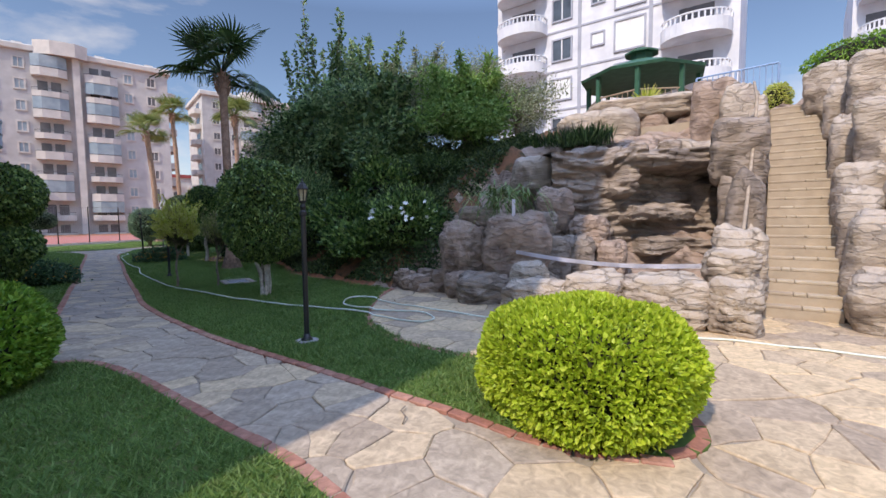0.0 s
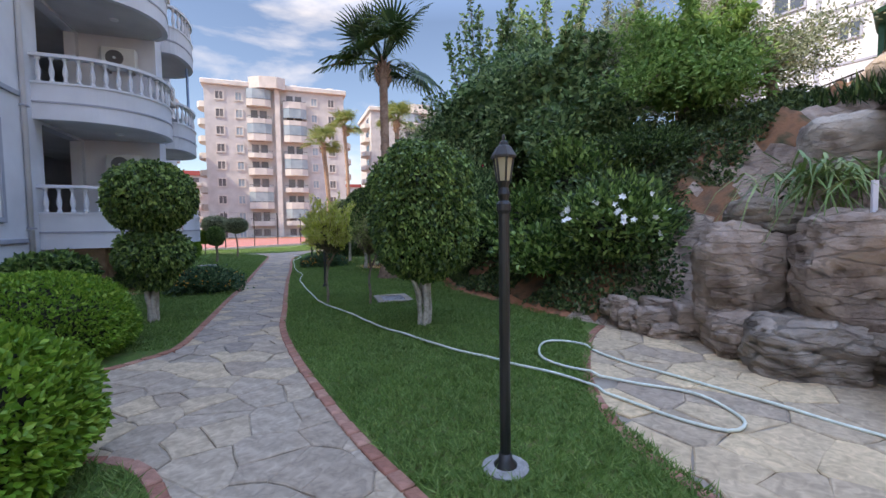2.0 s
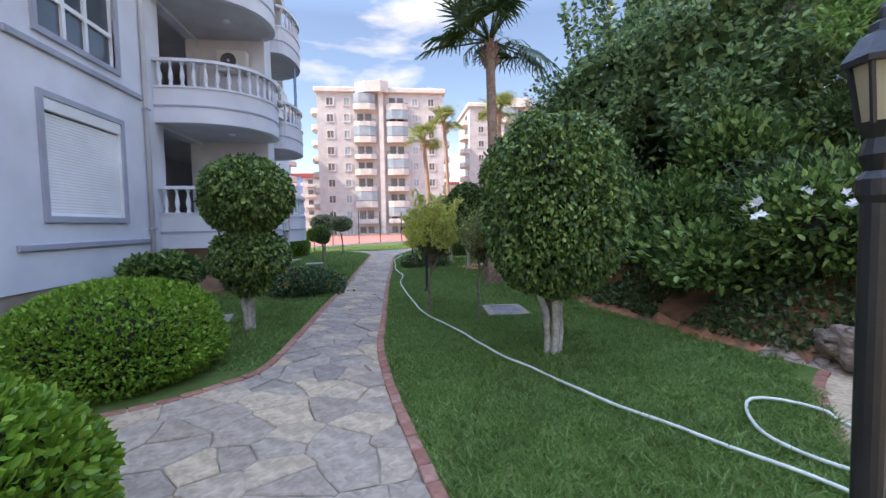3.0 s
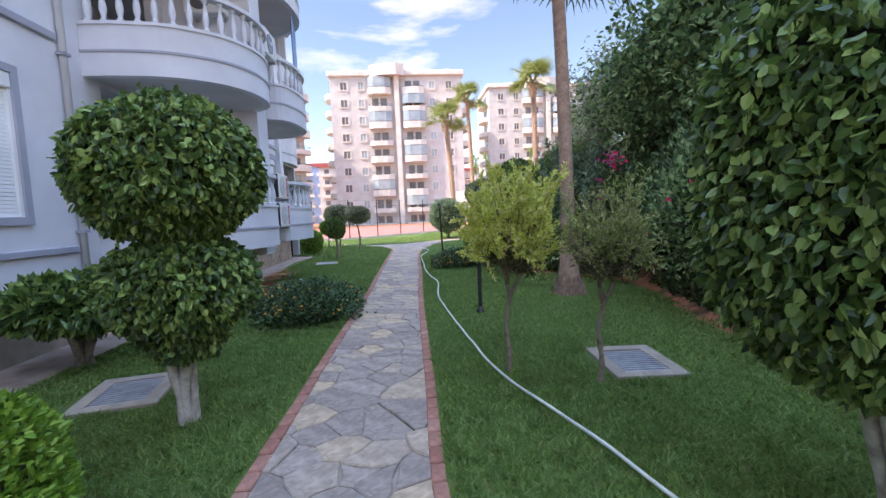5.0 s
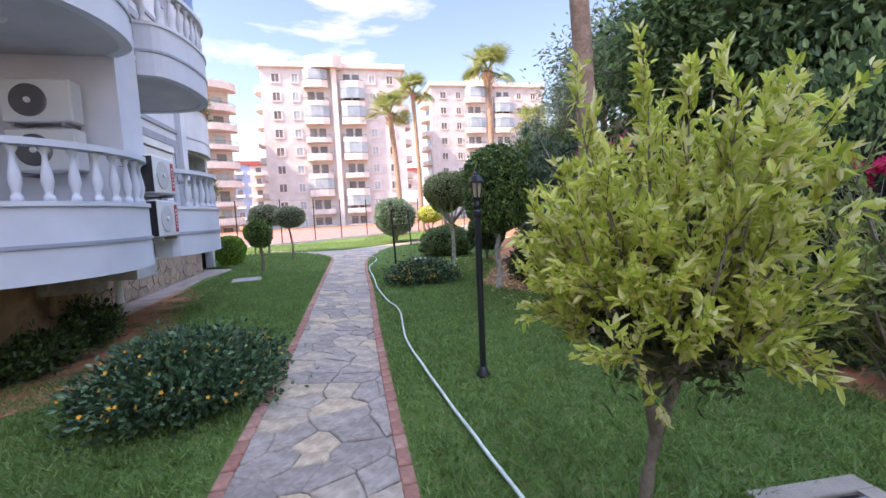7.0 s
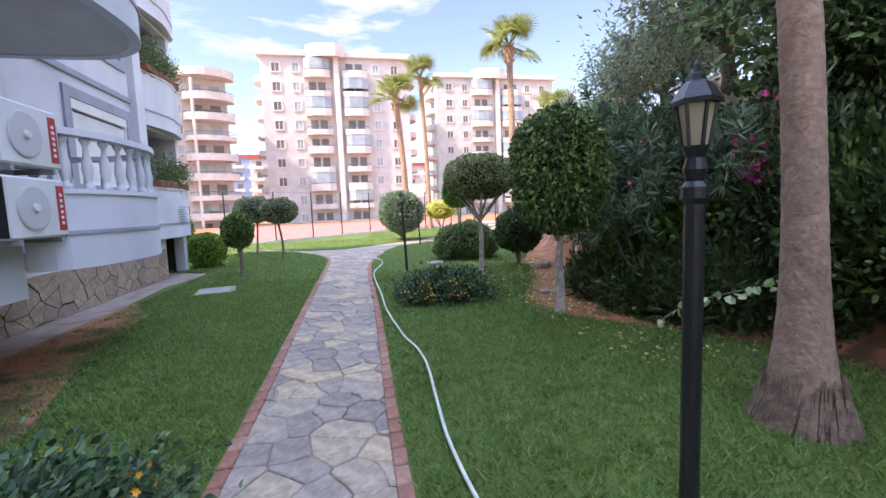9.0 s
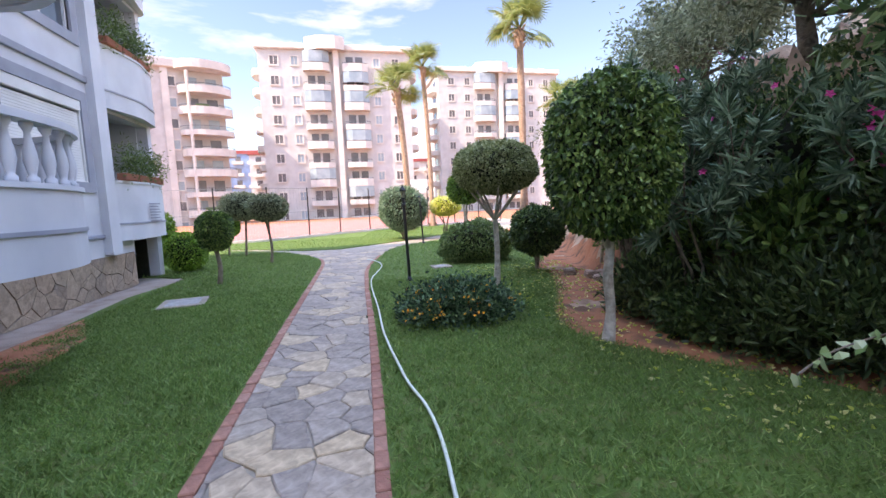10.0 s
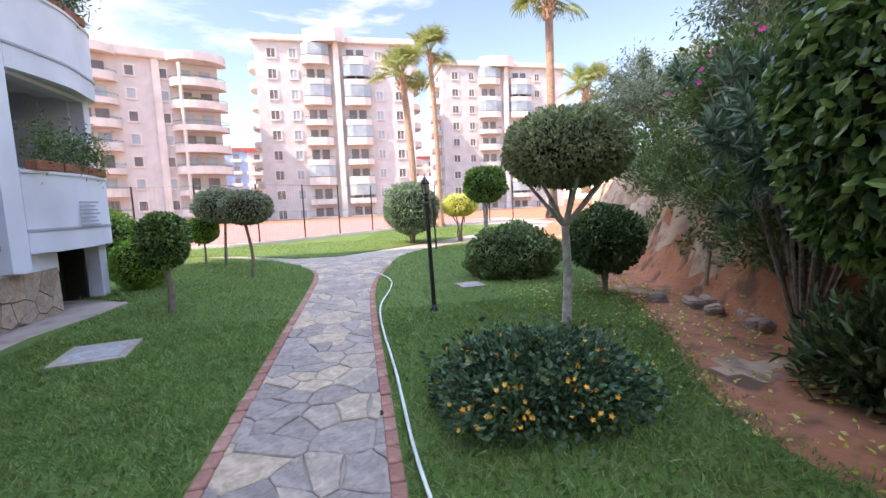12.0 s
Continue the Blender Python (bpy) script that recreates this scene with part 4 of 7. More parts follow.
FRONT = [(5.98, 5.97, 0.22, 0.96, 0.8, 0.64), (6.4, 5.17, 0.28, 0.83, 0.8, 0.79), (6.81, 4.24, 0.3, 1.06, 0.9, 0.8), (7.05, 3.43, 0.33, 0.61, 0.8, 0.76), (6.15, 6.28, 0.44, 0.59, 0.6, 0.7), (7.32, 3.57, 0.82, 0.62, 0.8, 0.5), (7.98, 3.66, 0.8, 0.68, 0.9, 1.1)]
LEFT = [(6.45, 8.31, 0.86, 0.88, 0.9, 1.2), (6.84, 8.25, 1.57, 0.77, 0.7, 0.48), (6.8, 7.15, 0.95, 1.15, 1.0, 1.31), (6.1, 7.34, 0.2, 0.95, 0.8, 0.64), (6.12, 8.1, 0.22, 0.51, 0.7, 0.52), (7.59, 6.75, 0.6, 0.61, 0.7, 1.1), (8.49, 6.56, 1.2, 0.75, 0.8, 0.75), (7.98, 6.46, 0.7, 0.58, 0.6, 0.9), (8.48, 6.02, 0.55, 0.53, 0.6, 1.0), (7.7, 7.21, 1.4, 0.6, 0.6, 0.55), (8.41, 7.4, 1.6, 0.77, 0.8, 1.2), (6.75, 7.2, 0.2, 1.5, 1.2, 0.7)]
UPPER = [(10.14, 7.7, 3.03, 0.6, 0.8, 0.54), (10.23, 7.14, 2.98, 0.59, 0.8, 0.54), (9.7, 7.22, 2.75, 0.39, 0.5, 0.27), (11.0, 6.75, 3.2, 0.4, 0.4, 0.4), (11.5, 6.2, 3.25, 0.45, 0.4, 0.36), (10.75, 4.5, 2.86, 0.83, 1.3, 1.13), (10.5, 4.45, 1.6, 0.5, 0.8, 1.5), (9.87, 4.1, 1.2, 0.5, 1.0, 1.9)]
CAVE = [(14.25, 7.98, 4.86, 2.93, 2.2, 0.6), (13.5, 7.51, 4.16, 0.67, 0.5, 0.95), (12.59, 8.81, 4.0, 1.83, 1.5, 1.3), (13.38, 5.84, 4.05, 0.91, 1.2, 1.8), (13.21, 5.2, 3.6, 0.7, 1.2, 2.2), (14.9, 7.81, 4.31, 2.6, 0.6, 1.0), (9.3, 8.7, 2.7, 0.9, 0.9, 0.8), (12.4, 7.2, 2.75, 2.4, 1.4, 1.2), (12.3, 5.9, 2.5, 2.0, 1.4, 1.6)]
RIGHT = [(12.85, 3.2, 3.7, 0.5, 1.0, 1.2), (12.3, 2.6, 4.0, 0.8, 1.4, 1.2), (11.27, 2.4, 2.9, 0.69, 1.3, 1.3), (11.68, 2.95, 2.7, 0.46, 1.0, 1.3), (10.52, 2.6, 1.9, 0.63, 1.0, 0.9), (9.93, 2.5, 1.3, 0.51, 1.0, 1.1), (9.44, 2.2, 0.8, 0.71, 1.2, 1.3), (8.7, 2.1, 0.33, 0.63, 1.2, 0.8), (10.25, 2.0, 1.6, 0.55, 1.2, 1.5), (11.2, 1.7, 2.6, 1.0, 1.6, 1.6), (12.4, 1.6, 3.9, 1.2, 1.6, 1.6), (9.5, 1.4, 0.9, 1.2, 1.6, 1.8), (13.6, 3.6, 4.4, 0.7, 1.2, 1.0)]
TEXT = {"F": "sunlit sand-coloured moulded boulder in the low pool wall", "L": "layered brown rock with cracked ledges beside the dry waterfall", "U": "grey-brown weathered rock of the dry waterfall", "C": "pale sandstone-like rock of the grotto under the terrace", "R": "tan moulded rock beside the stone steps"}
for key, rows, mats in (("F", FRONT, ("rock", "rock")), ("L", LEFT, ("rockred", "rockgrey")), ("U", UPPER, ("rockgrey", "rockgrey")), ("C", CAVE, ("rock", "rockred")), ("R", RIGHT, ("rock", "rock"))):
    for i, r in enumerate(rows):
        rock(*r, M[mats[i % 2]], seed=len(key) + i * 1.37 + ord(key), label=TEXT[key], strata=0.12 if key in "LFU" else 0.08, sub=5 if key in "LF" else 4, grow=1.08 if key in "LF" else 1.2)
# rubble wall at the foot of the shrubs
for i in range(12):
    a = i / 11
    rock(5.7 + 0.45 * a + 0.45 * rng.random(), 9.85 - 1.2 * a, 0.02 + 0.24 * rng.random(), 0.22 + 0.28 * rng.random(), 0.4, 0.16 + 0.22 * rng.random(), M["rockred"], 40 + i, sub=4, strata=0.14, p=7.0, label="rough reddish rubble stone at the foot of the bank")

# waterfall face: shelves that jut over one another, with streaked layers
SHELVES = [(1.05, 3.5, 2.56, 3.12, 0.95), (1.0, 1.5, 2.0, 3.0, 0.8), (1.3, 2.75, 1.42, 1.95, 0.7), (2.2, 3.4, 1.25, 1.62, 0.55), (1.5, 3.4, 0.72, 1.18, 0.8), (0.2, 1.1, 0.3, 1.6, 0.35), (3.0, 3.7, 0.2, 2.4, 0.5)]


def ease(v, a, b):
    q = np.clip((v - a) / (b - a), 0, 1)
    return q * q * (3 - 2 * q)


def waterfall_face():
    nu, nv, cap = 190, 170, 14
    u, z = np.meshgrid(np.linspace(-0.25, 3.75, nu), np.linspace(-0.1, 3.12, nv))
    fl = [Vector((a, b, 0)) for a, b in zip(u.ravel(), z.ravel())]
    wob = np.array([noise.fractal(q * 1.3, 0.8, 2.0, 4) for q in fl]).reshape(u.shape)
    fine = np.array([noise.fractal(Vector((q.x * 2.2, q.y * 9.0, 5.0)), 0.7, 2.0, 5) for q in fl]).reshape(u.shape)
    lay = np.array([noise.noise(Vector((q.x * 0.7, q.y * 7.0 + 0.5 * math.sin(q.x * 3), 9.0))) for q in fl]).reshape(u.shape)
    d = 0.5 * (1 - z / 3.1) + 0.12 * wob
    for u0, u1, z0, z1, depth in SHELVES:
        uu, zz = u + 0.22 * wob, z + 0.09 * wob
        d = np.maximum(d, depth * ease(uu, u0 - 0.06, u0 + 0.14) * ease(-uu, -u1 - 0.06, -u1 + 0.14) * ease(zz, z0 - 0.03, z0 + 0.1) * ease(-zz, -z1 - 0.03, -z1 + 0.12) + 0.15 * (1 - z / 3.1))
    d += 0.05 * fine + 0.06 * np.sign(lay) * np.minimum(1, np.abs(lay) * 5)
    back = np.linspace(0, 1, cap + 1)[1:, None]
    u = np.concatenate([u, np.repeat(u[-1:], cap, 0)])
    z = np.concatenate([z, z[-1:] + 0.04 * np.sin(back * 7 + u[-1:] * 3)])
    d = np.concatenate([d, d[-1:] * (1 - back) - 2.2 * back])
    x = 8.45 + 0.769 * u + 0.639 * 0.55 - 0.639 * d
    y = 7.05 - 0.639 * u + 0.769 * 0.55 - 0.769 * d
    k = (np.arange(nv + cap - 1)[:, None] * nu + np.arange(nu - 1)).ravel()
    face = mesh_ob("waterfall_rock", np.stack([x, y, z], -1).reshape(-1, 3), np.stack([k, k + 1, k + nu + 1, k + nu], 1), M["rockgrey"], smooth=True)
    return tagged(face, "dry waterfall face of grey-brown rock with jutting ledges", "rock", "waterfall rocks")


waterfall_face()
# pool floor
pool = part("pool_floor", prism(bmesh.new(), [(6.4, 6.4), (7.0, 4.2), (7.6, 3.9), (9.8, 4.4), (9.2, 6.2), (7.8, 7.0)], -0.1, 0.03), M["rockgrey"])
tagged(pool, "empty grey pool floor behind the boulders", "pool", kind="structure")

# ---- stone steps ----
stairs = empty("stone_steps", (STAIR0.x, STAIR0.y, 0), "long straight flight of beige stone-clad steps", "steps", kind="structure", rz=math.degrees(math.atan2(STAIRD.y, STAIRD.x)))
M["step"] = mat("step_stone", (0.46, 0.37, 0.26), (0.36, 0.28, 0.20), 0.85, 4.0, 0.4, 30.0, rand="island", c3=(0.50, 0.42, 0.31))
for i in range(STEPS):
    bm = bmesh.new()
    cuts = [0.0, *sorted(0.12 + 0.7 * rng.random(2)), STAIRW]
    for a, b in zip(cuts, cuts[1:]):
        box(bm, i * TREAD - 0.003, (i + 1) * TREAD + 0.1, -b + 0.004, -a - 0.004, (i + 1) * RISE - 0.045, (i + 1) * RISE, 0.008)
    box(bm, i * TREAD + 0.001, (i + 2) * TREAD, -STAIRW, 0.0, i * RISE - 0.3, (i + 1) * RISE - 0.046)
    part("step", bm, M["step"], stairs)
# rough cheek walls that edge the steps
for side, off in (("a", 0.28), ("b", -STAIRW - 0.3)):
    for i in range(12):
        s = 0.3 + i * 0.44
        p = STAIR0 + STAIRD * s + Vector((-STAIRD.y, STAIRD.x)) * off
        rock(p.x, p.y, max(0.1, s / TREAD * RISE - 0.15), 0.42, 0.66, 1.0, M["rock"], 70 + i + (20 if side == "a" else 0), sub=3, label="tan rock cheek beside the stone steps", group="rocks edging the steps")
landing = part("terrace", box(bmesh.new(), 0, 30, -4.0, 14.0, -0.3, 0.0), M["step"])
landing.matrix_basis = stairs.matrix_basis @ pose(STEPS * TREAD + 0.02, 0, STEPS * RISE - 0.02)
tagged(landing, "stone-paved terrace at the head of the steps", "terrace", kind="structure")

# ---- gazebo on the terrace ----
gz = empty("gazebo", (17.6, 9.9, 4.85), "open gazebo with a dark green stepped roof and green posts", "gazebo")
part("deck", lathe(bmesh.new(), [(2.4, -1.15), (2.4, 0.5)], 8), M["rock"], gz)
for i in range(8):
    a = math.pi / 8 + i * math.pi / 4
    c, s = math.cos(a), math.sin(a)
    part("post", box(bmesh.new(), 2.0 * c - 0.07, 2.0 * c + 0.07, 2.0 * s - 0.07, 2.0 * s + 0.07, 0.5, 2.3), M["greenroof"], gz)
    a2 = a + math.pi / 4
    for zz in (0.75, 1.35):
        part("rail", tube(bmesh.new(), [(2.0 * c, 2.0 * s, zz), (2.0 * math.cos(a2), 2.0 * math.sin(a2), zz)], 0.03, 6), M["wood"], gz)
    for q in np.linspace(0.1, 0.9, 7):
        xx, yy = 2.0 * (c * (1 - q) + math.cos(a2) * q), 2.0 * (s * (1 - q) + math.sin(a2) * q)
        part("baluster", tube(bmesh.new(), [(xx, yy, 0.75), (xx, yy, 1.35)], 0.015, 5), M["wood"], gz)
part("roof", lathe(bmesh.new(), [(2.32, 2.15), (2.36, 2.25), (0.56, 2.9), (0.5, 2.88)], 8), M["greenroof"], gz, "dark green sheet roof")
part("lantern", lathe(bmesh.new(), [(0.42, 2.9), (0.42, 3.2)], 8), M["greenroof"], gz)
part("upper_roof", lathe(bmesh.new(), [(0.65, 3.2), (0.65, 3.26), (0.05, 3.5)], 8), M["greenroof"], gz)


def railing(name, p0, p1, z, label, material, h=0.9, n=14):
    r = empty(name, (p0[0], p0[1], z), label, "railing")
    d = Vector((p1[0] - p0[0], p1[1] - p0[1], p1[2] if len(p1) > 2 else 0))
    for zz in (0.1, h):
        part("rail", tube(bmesh.new(), [(0, 0, zz), (d.x, d.y, d.z + zz)], 0.025, 6), material, r)
    for i in range(n + 1):
        q = d * (i / n)
        part("bar", tube(bmesh.new(), [(q.x, q.y, q.z), (q.x, q.y, q.z + h)], 0.016 if i % 7 else 0.03, 6), material, r)
    return r


railing("terrace_railing", (15.0, 6.9), (15.3, 4.9), 4.95, "blue-grey metal railing on the rock terrace", M["bluewall"])
railing("terrace_railing", (15.6, 3.6), (15.6, 1.0), 4.9, "blue-grey metal railing on the rock terrace", M["bluewall"])
railing("terrace_railing", (17.5, 16.0), (15.5, 11.5), 4.6, "low dark railing below the white block", M["black"])

# ropes up both sides of the steps
rope = part("hand_rope", tube(bmesh.new(), [(7.75, 3.6, 1.1), (8.1, 3.65, 1.2), (9.0, 3.85, 1.75), (10.2, 4.1, 2.9), (11.3, 4.35, 4.1), (12.0, 4.6, 4.6)], 0.03, 8), M["wood"], smooth=True)
tagged(rope, "thick weathered rope handrail fixed to the rocks", "rope")
pipe = part("white_pipe", tube(bmesh.new(), [(12.9, 3.15, 4.5), (11.9, 2.75, 3.55), (11.4, 2.4, 3.15), (9.2, 1.6, 1.9)], 0.035, 8), M["tape"], smooth=True)
tagged(pipe, "white plastic pipe running down over the rocks", "pipe")

# barrier tape
bm = bmesh.new()
tp = smooth_line([(6.35, 6.75, 0.95), (6.7, 5.9, 0.83), (7.0, 4.9, 0.78), (7.3, 3.75, 0.84)], 0.08)
vs = [(bm.verts.new((*p[:2], p[2] + 0.035)), bm.verts.new((p[0] + 0.012 * math.sin(i), p[1], p[2] - 0.035))) for i, p in enumerate(tp)]
for a, b in zip(vs, vs[1:]):
    bm.faces.new((a[0], b[0], b[1], a[1]))
bmesh.ops.solidify(bm, geom=bm.faces[:], thickness=0.002)
tagged(part("barrier_tape", bm, M["tape"]), "white barrier tape stretched across the pool", "tape")
bm = bmesh.new()
for w in (0.0, 0.03):
    box(bm, 6.62 - 0.03 + w, 6.62 + 0.03 + w, 7.05, 7.056 + w, 1.05, 1.95)
tagged(part("barrier_tape", bm, M["tape"]), "white barrier tape hanging from the aloe plant", "tape")


# ---- clipped trees and bushes ----
def clipped(name, loc, crowns, leaf, n, length, width, label, category, trunk=None, bark="bark", amp=0.1, group="", p=2.3, droop=0.3, outward=0.55):
    """A clipped tree or bush. crowns: (dz, rx, ry, rz) each; trunk: stems as lists of points and radii."""
    t = empty(name, (loc[0], loc[1], loc[2] if len(loc) > 2 else 0.0), label, category, group)
    if trunk:
        bm = bmesh.new()
        for pts, rad in trunk:
            pp = smooth_line(pts, 0.08)
            tube(bm, [tuple(q) for q in pp], list(np.interp(np.linspace(0, 1, len(pp)), np.linspace(0, 1, len(rad)), rad)), 9)
        part("trunk", bm, M[bark], t, smooth=True)
    tot = sum(c[1] * c[3] for c in crowns)
    for i, c in enumerate(crowns):
        seed = loc[0] * 3.3 + loc[1] + i * 5
        ctr = (c[4] if len(c) > 4 else 0, c[5] if len(c) > 5 else 0, c[0])
        lv = crown_leaves(ctr, c[1:4], int(n * c[1] * c[3] / tot), length, width, seed, amp, p, droop=droop, outward=outward)
        lv2 = crown_leaves(ctr, [q * 0.9 for q in c[1:4]], int(n * 0.2 * c[1] * c[3] / tot), length * 1.1, width * 1.1, seed, amp, p, droop=droop)
        mesh_ob("crown", *join(lv, lv2), M[leaf], t)
        # Solid dark blob; the crown's inner shade is put into its colour.
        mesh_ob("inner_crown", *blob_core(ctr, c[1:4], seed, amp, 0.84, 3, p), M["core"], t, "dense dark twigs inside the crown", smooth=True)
    return t


def stems(h, n, spread, r, lean=0.0):
    out = []
    for i in range(n):
        a = 2 * math.pi * i / n + 0.4
        c, s = math.cos(a) * spread, math.sin(a) * spread
        j = rng.normal(size=(4, 2)) * spread * 0.16
        out.append(([(c * 0.4, s * 0.4, -0.06), (c * 0.6 + j[0, 0], s * 0.5 + j[0, 1], h * 0.25), (c * 0.65 + j[1, 0], s * 0.8 + j[1, 1], h * 0.5), (c * 1.2 + j[2, 0], s * 0.8 + j[2, 1], h * 0.75), (c * 2.0 + lean, s * 2.0, h)], [r * 1.3, r * 0.8, r * 0.95, r * 0.75, r * 0.7]))
    return out


clipped("topiary_tree", (3.08, 10.9), [(1.81, 0.79, 0.79, 1.05)], "ficus", 18500, 0.064, 0.041, "tall clipped ficus with a rounded barrel crown on whitewashed stems", "tree", stems(1.0, 6, 0.13, 0.046), "lime", group="clipped ficus trees", p=2.6, droop=0.9, outward=0.25)
clipped("topiary_tree", (-1.06, 12.9), [(2.12, 0.645, 0.645, 0.57, 0.05), (1.18, 0.55, 0.55, 0.41, 0.06), (0.86, 0.33, 0.33, 0.3, 0.03)], "ficus", 16500, 0.066, 0.042, "clipped ficus in two stacked tiers on a whitewashed trunk", "tree", stems(0.95, 5, 0.085, 0.046), "lime", group="clipped ficus trees", droop=0.9, outward=0.25)
clipped("topiary_tree", (3.86, 20.74), [(2.12, 0.655, 0.655, 0.89)], "ficus", 9500, 0.072, 0.044, "clipped ficus with a round crown on one whitewashed trunk", "tree", [([(0, 0, -0.06), (0.05, 0.02, 0.35), (0.0, 0, 0.75), (0.04, 0.02, 1.1), (-0.01, 0.02, 1.5)], [0.085, 0.055, 0.06, 0.05, 0.055])] + [([(0, 0, 1.1), (q * 0.3, 0.1 * q, 1.6)], [0.04, 0.03]) for q in (-1, 1)], "lime", group="clipped ficus trees", p=2.4, droop=0.8, outward=0.3)
UMB = [([(0, 0, -0.06), (0.02, 0.0, 0.7), (0, 0.03, 1.35)], [0.07, 0.055, 0.05])]
UMB += [([(0, 0.03, 1.3), (0.3 * math.cos(a), 0.3 * math.sin(a), 1.65), (0.62 * math.cos(a), 0.62 * math.sin(a), 2.05)], [0.035, 0.025, 0.015]) for a in np.linspace(0, 5.4, 7)]
clipped("umbrella_tree", (3.8, 24.4), [(2.32, 0.78, 0.78, 0.5)], "umbrella", 9000, 0.065, 0.03, "small tree clipped to a flat round umbrella crown on fanned limbs", "tree", UMB, "lime", p=2.2)
clipped("ball_tree", (-2.03, 27.1), [(1.24, 0.37, 0.37, 0.43)], "ficus", 4500, 0.065, 0.035, "young clipped ball tree on a thin twisted trunk", "tree", [([(0, 0, -0.06), (0.05, 0, 0.4), (-0.03, 0.02, 0.9)], [0.06, 0.05, 0.05])], "bark", group="young ball trees")
clipped("ball_tree", (-1.5, 30.8), [(1.75, 0.6, 0.6, 0.4)], "oliveleaf", 4500, 0.075, 0.035, "young tree with a flat clipped crown", "tree", [([(0, 0, -0.06), (0.04, 0, 0.6), (-0.1, 0.02, 1.5)], [0.05, 0.04, 0.035])], "bark", group="young ball trees")
clipped("ball_tree", (-2.9, 33.8), [(1.85, 0.75, 0.75, 0.5)], "oliveleaf", 4500, 0.075, 0.035, "young tree with a flat clipped crown", "tree", [([(0, 0, -0.06), (0.04, 0, 0.6), (0.1, 0.02, 1.6)], [0.05, 0.04, 0.035])], "bark", group="young ball trees")
clipped("ball_tree", (-3.6, 34.2), [(1.1, 0.45, 0.45, 0.42)], "hedge", 2500, 0.06, 0.035, "small round shrub on a short stem", "shrub", [([(0, 0, -0.06), (0.02, 0, 0.4), (0, 0.02, 0.8)], [0.04, 0.03, 0.03])], "bark", group="young ball trees")
clipped("round_bush", (3.27, 3.36), [(0.40, 0.80, 0.80, 0.50)], "lime_leaf", 26000, 0.042, 0.028, "low clipped dome of golden-green privet in the sun", "bush", amp=0.09, p=2.6, group="clipped bushes", outward=0.9, droop=-0.2)
clipped("round_bush", (-1.0, 7.6), [(0.42, 0.90, 0.90, 0.60)], "hedge", 17000, 0.055, 0.034, "low clipped dome of bright green hedge leaves", "bush", amp=0.09, p=2.4, group="clipped bushes", outward=0.9, droop=-0.2)
clipped("round_bush", (-1.8, 10.95), [(0.42, 1.0, 1.0, 0.62)], "hedge", 19000, 0.045, 0.028, "wide clipped dome of fresh green hedge leaves", "bush", amp=0.08, p=2.2, group="clipped bushes", outward=0.9, droop=-0.2)
clipped("round_bush", (-3.7, 30.1), [(0.55, 0.56, 0.56, 0.56)], "hedge", 5000, 0.06, 0.035, "clipped ball of hedge beside the building", "bush", amp=0.08, group="clipped bushes")
clipped("dark_shrub", (-3.15, 14.7), [(0.78, 0.62, 0.62, 0.3)], "ficus", 2200, 0.13, 0.065, "low dark broad-leaved shrub on twisted stems at the wall", "shrub", stems(0.6, 3, 0.12, 0.06), amp=0.25)
clipped("dark_shrub", (4.5, 28.2), [(0.5, 1.0, 0.8, 0.62)], "midleaf", 5500, 0.085, 0.04, "dense rounded shrub with yellowish top leaves", "shrub", amp=0.2)
clipped("dark_shrub", (5.35, 25.9), [(0.95, 0.6, 0.58, 0.56)], "darkleaf", 5000, 0.08, 0.04, "dark round shrub on a short stem above red soil", "shrub", stems(0.6, 3, 0.06, 0.035), amp=0.12)
clipped("golden_shrub", (5.73, 37.5), [(1.55, 0.75, 0.75, 0.45)], "yellowgreen", 3000, 0.1, 0.045, "small umbrella tree with golden leaves in the sun", "tree", stems(1.3, 4, 0.18, 0.035), amp=0.1)
clipped("round_shrub", (3.6, 37.6), [(1.5, 1.1, 1.1, 1.05)], "oleander", 6000, 0.15, 0.035, "rounded oleander shrub in the sun", "shrub", stems(0.7, 5, 0.15, 0.04), amp=0.15)
clipped("leafy_tree", (5.97, 34.6), [(2.3, 0.75, 0.75, 0.62)], "ficus2", 3500, 0.11, 0.06, "young broad-leaved tree with a whitewashed trunk", "tree", stems(1.8, 2, 0.05, 0.06), "lime", amp=0.2)
clipped("hedge_ball", (-6.0, 33.0), [(1.0, 1.0, 1.0, 0.9)], "hedge", 3500, 0.1, 0.05, "clipped green shrub behind the building corner", "shrub", amp=0.15)


def flowers(parent, pts, size, material, label, name="blossom"):
    """Five-petalled blossoms in one mesh."""
    vs, fs = [], []
    for p in pts:
        up = np.array([rng.normal() * 0.5 - 0.5, rng.normal() * 0.5 - 0.5, 0.6])
        up /= np.linalg.norm(up)
        a = np.cross(up, [0.3, 0.8, 0.1])
        a /= np.linalg.norm(a)
        b = np.cross(up, a)
        k = len(vs)
        vs.append(np.array(p))
        for i in range(10):
            q = 2 * math.pi * i / 10
            r = size * (1.0 if i % 2 == 0 else 0.55)
            vs.append(np.array(p) + r * (math.cos(q) * a + math.sin(q) * b) + up * size * 0.25)
        fs += [[k, k + 1 + i, k + 1 + (i + 1) % 10] for i in range(10)]
    return mesh_ob(name, np.array(vs), fs, M[material], parent, label)


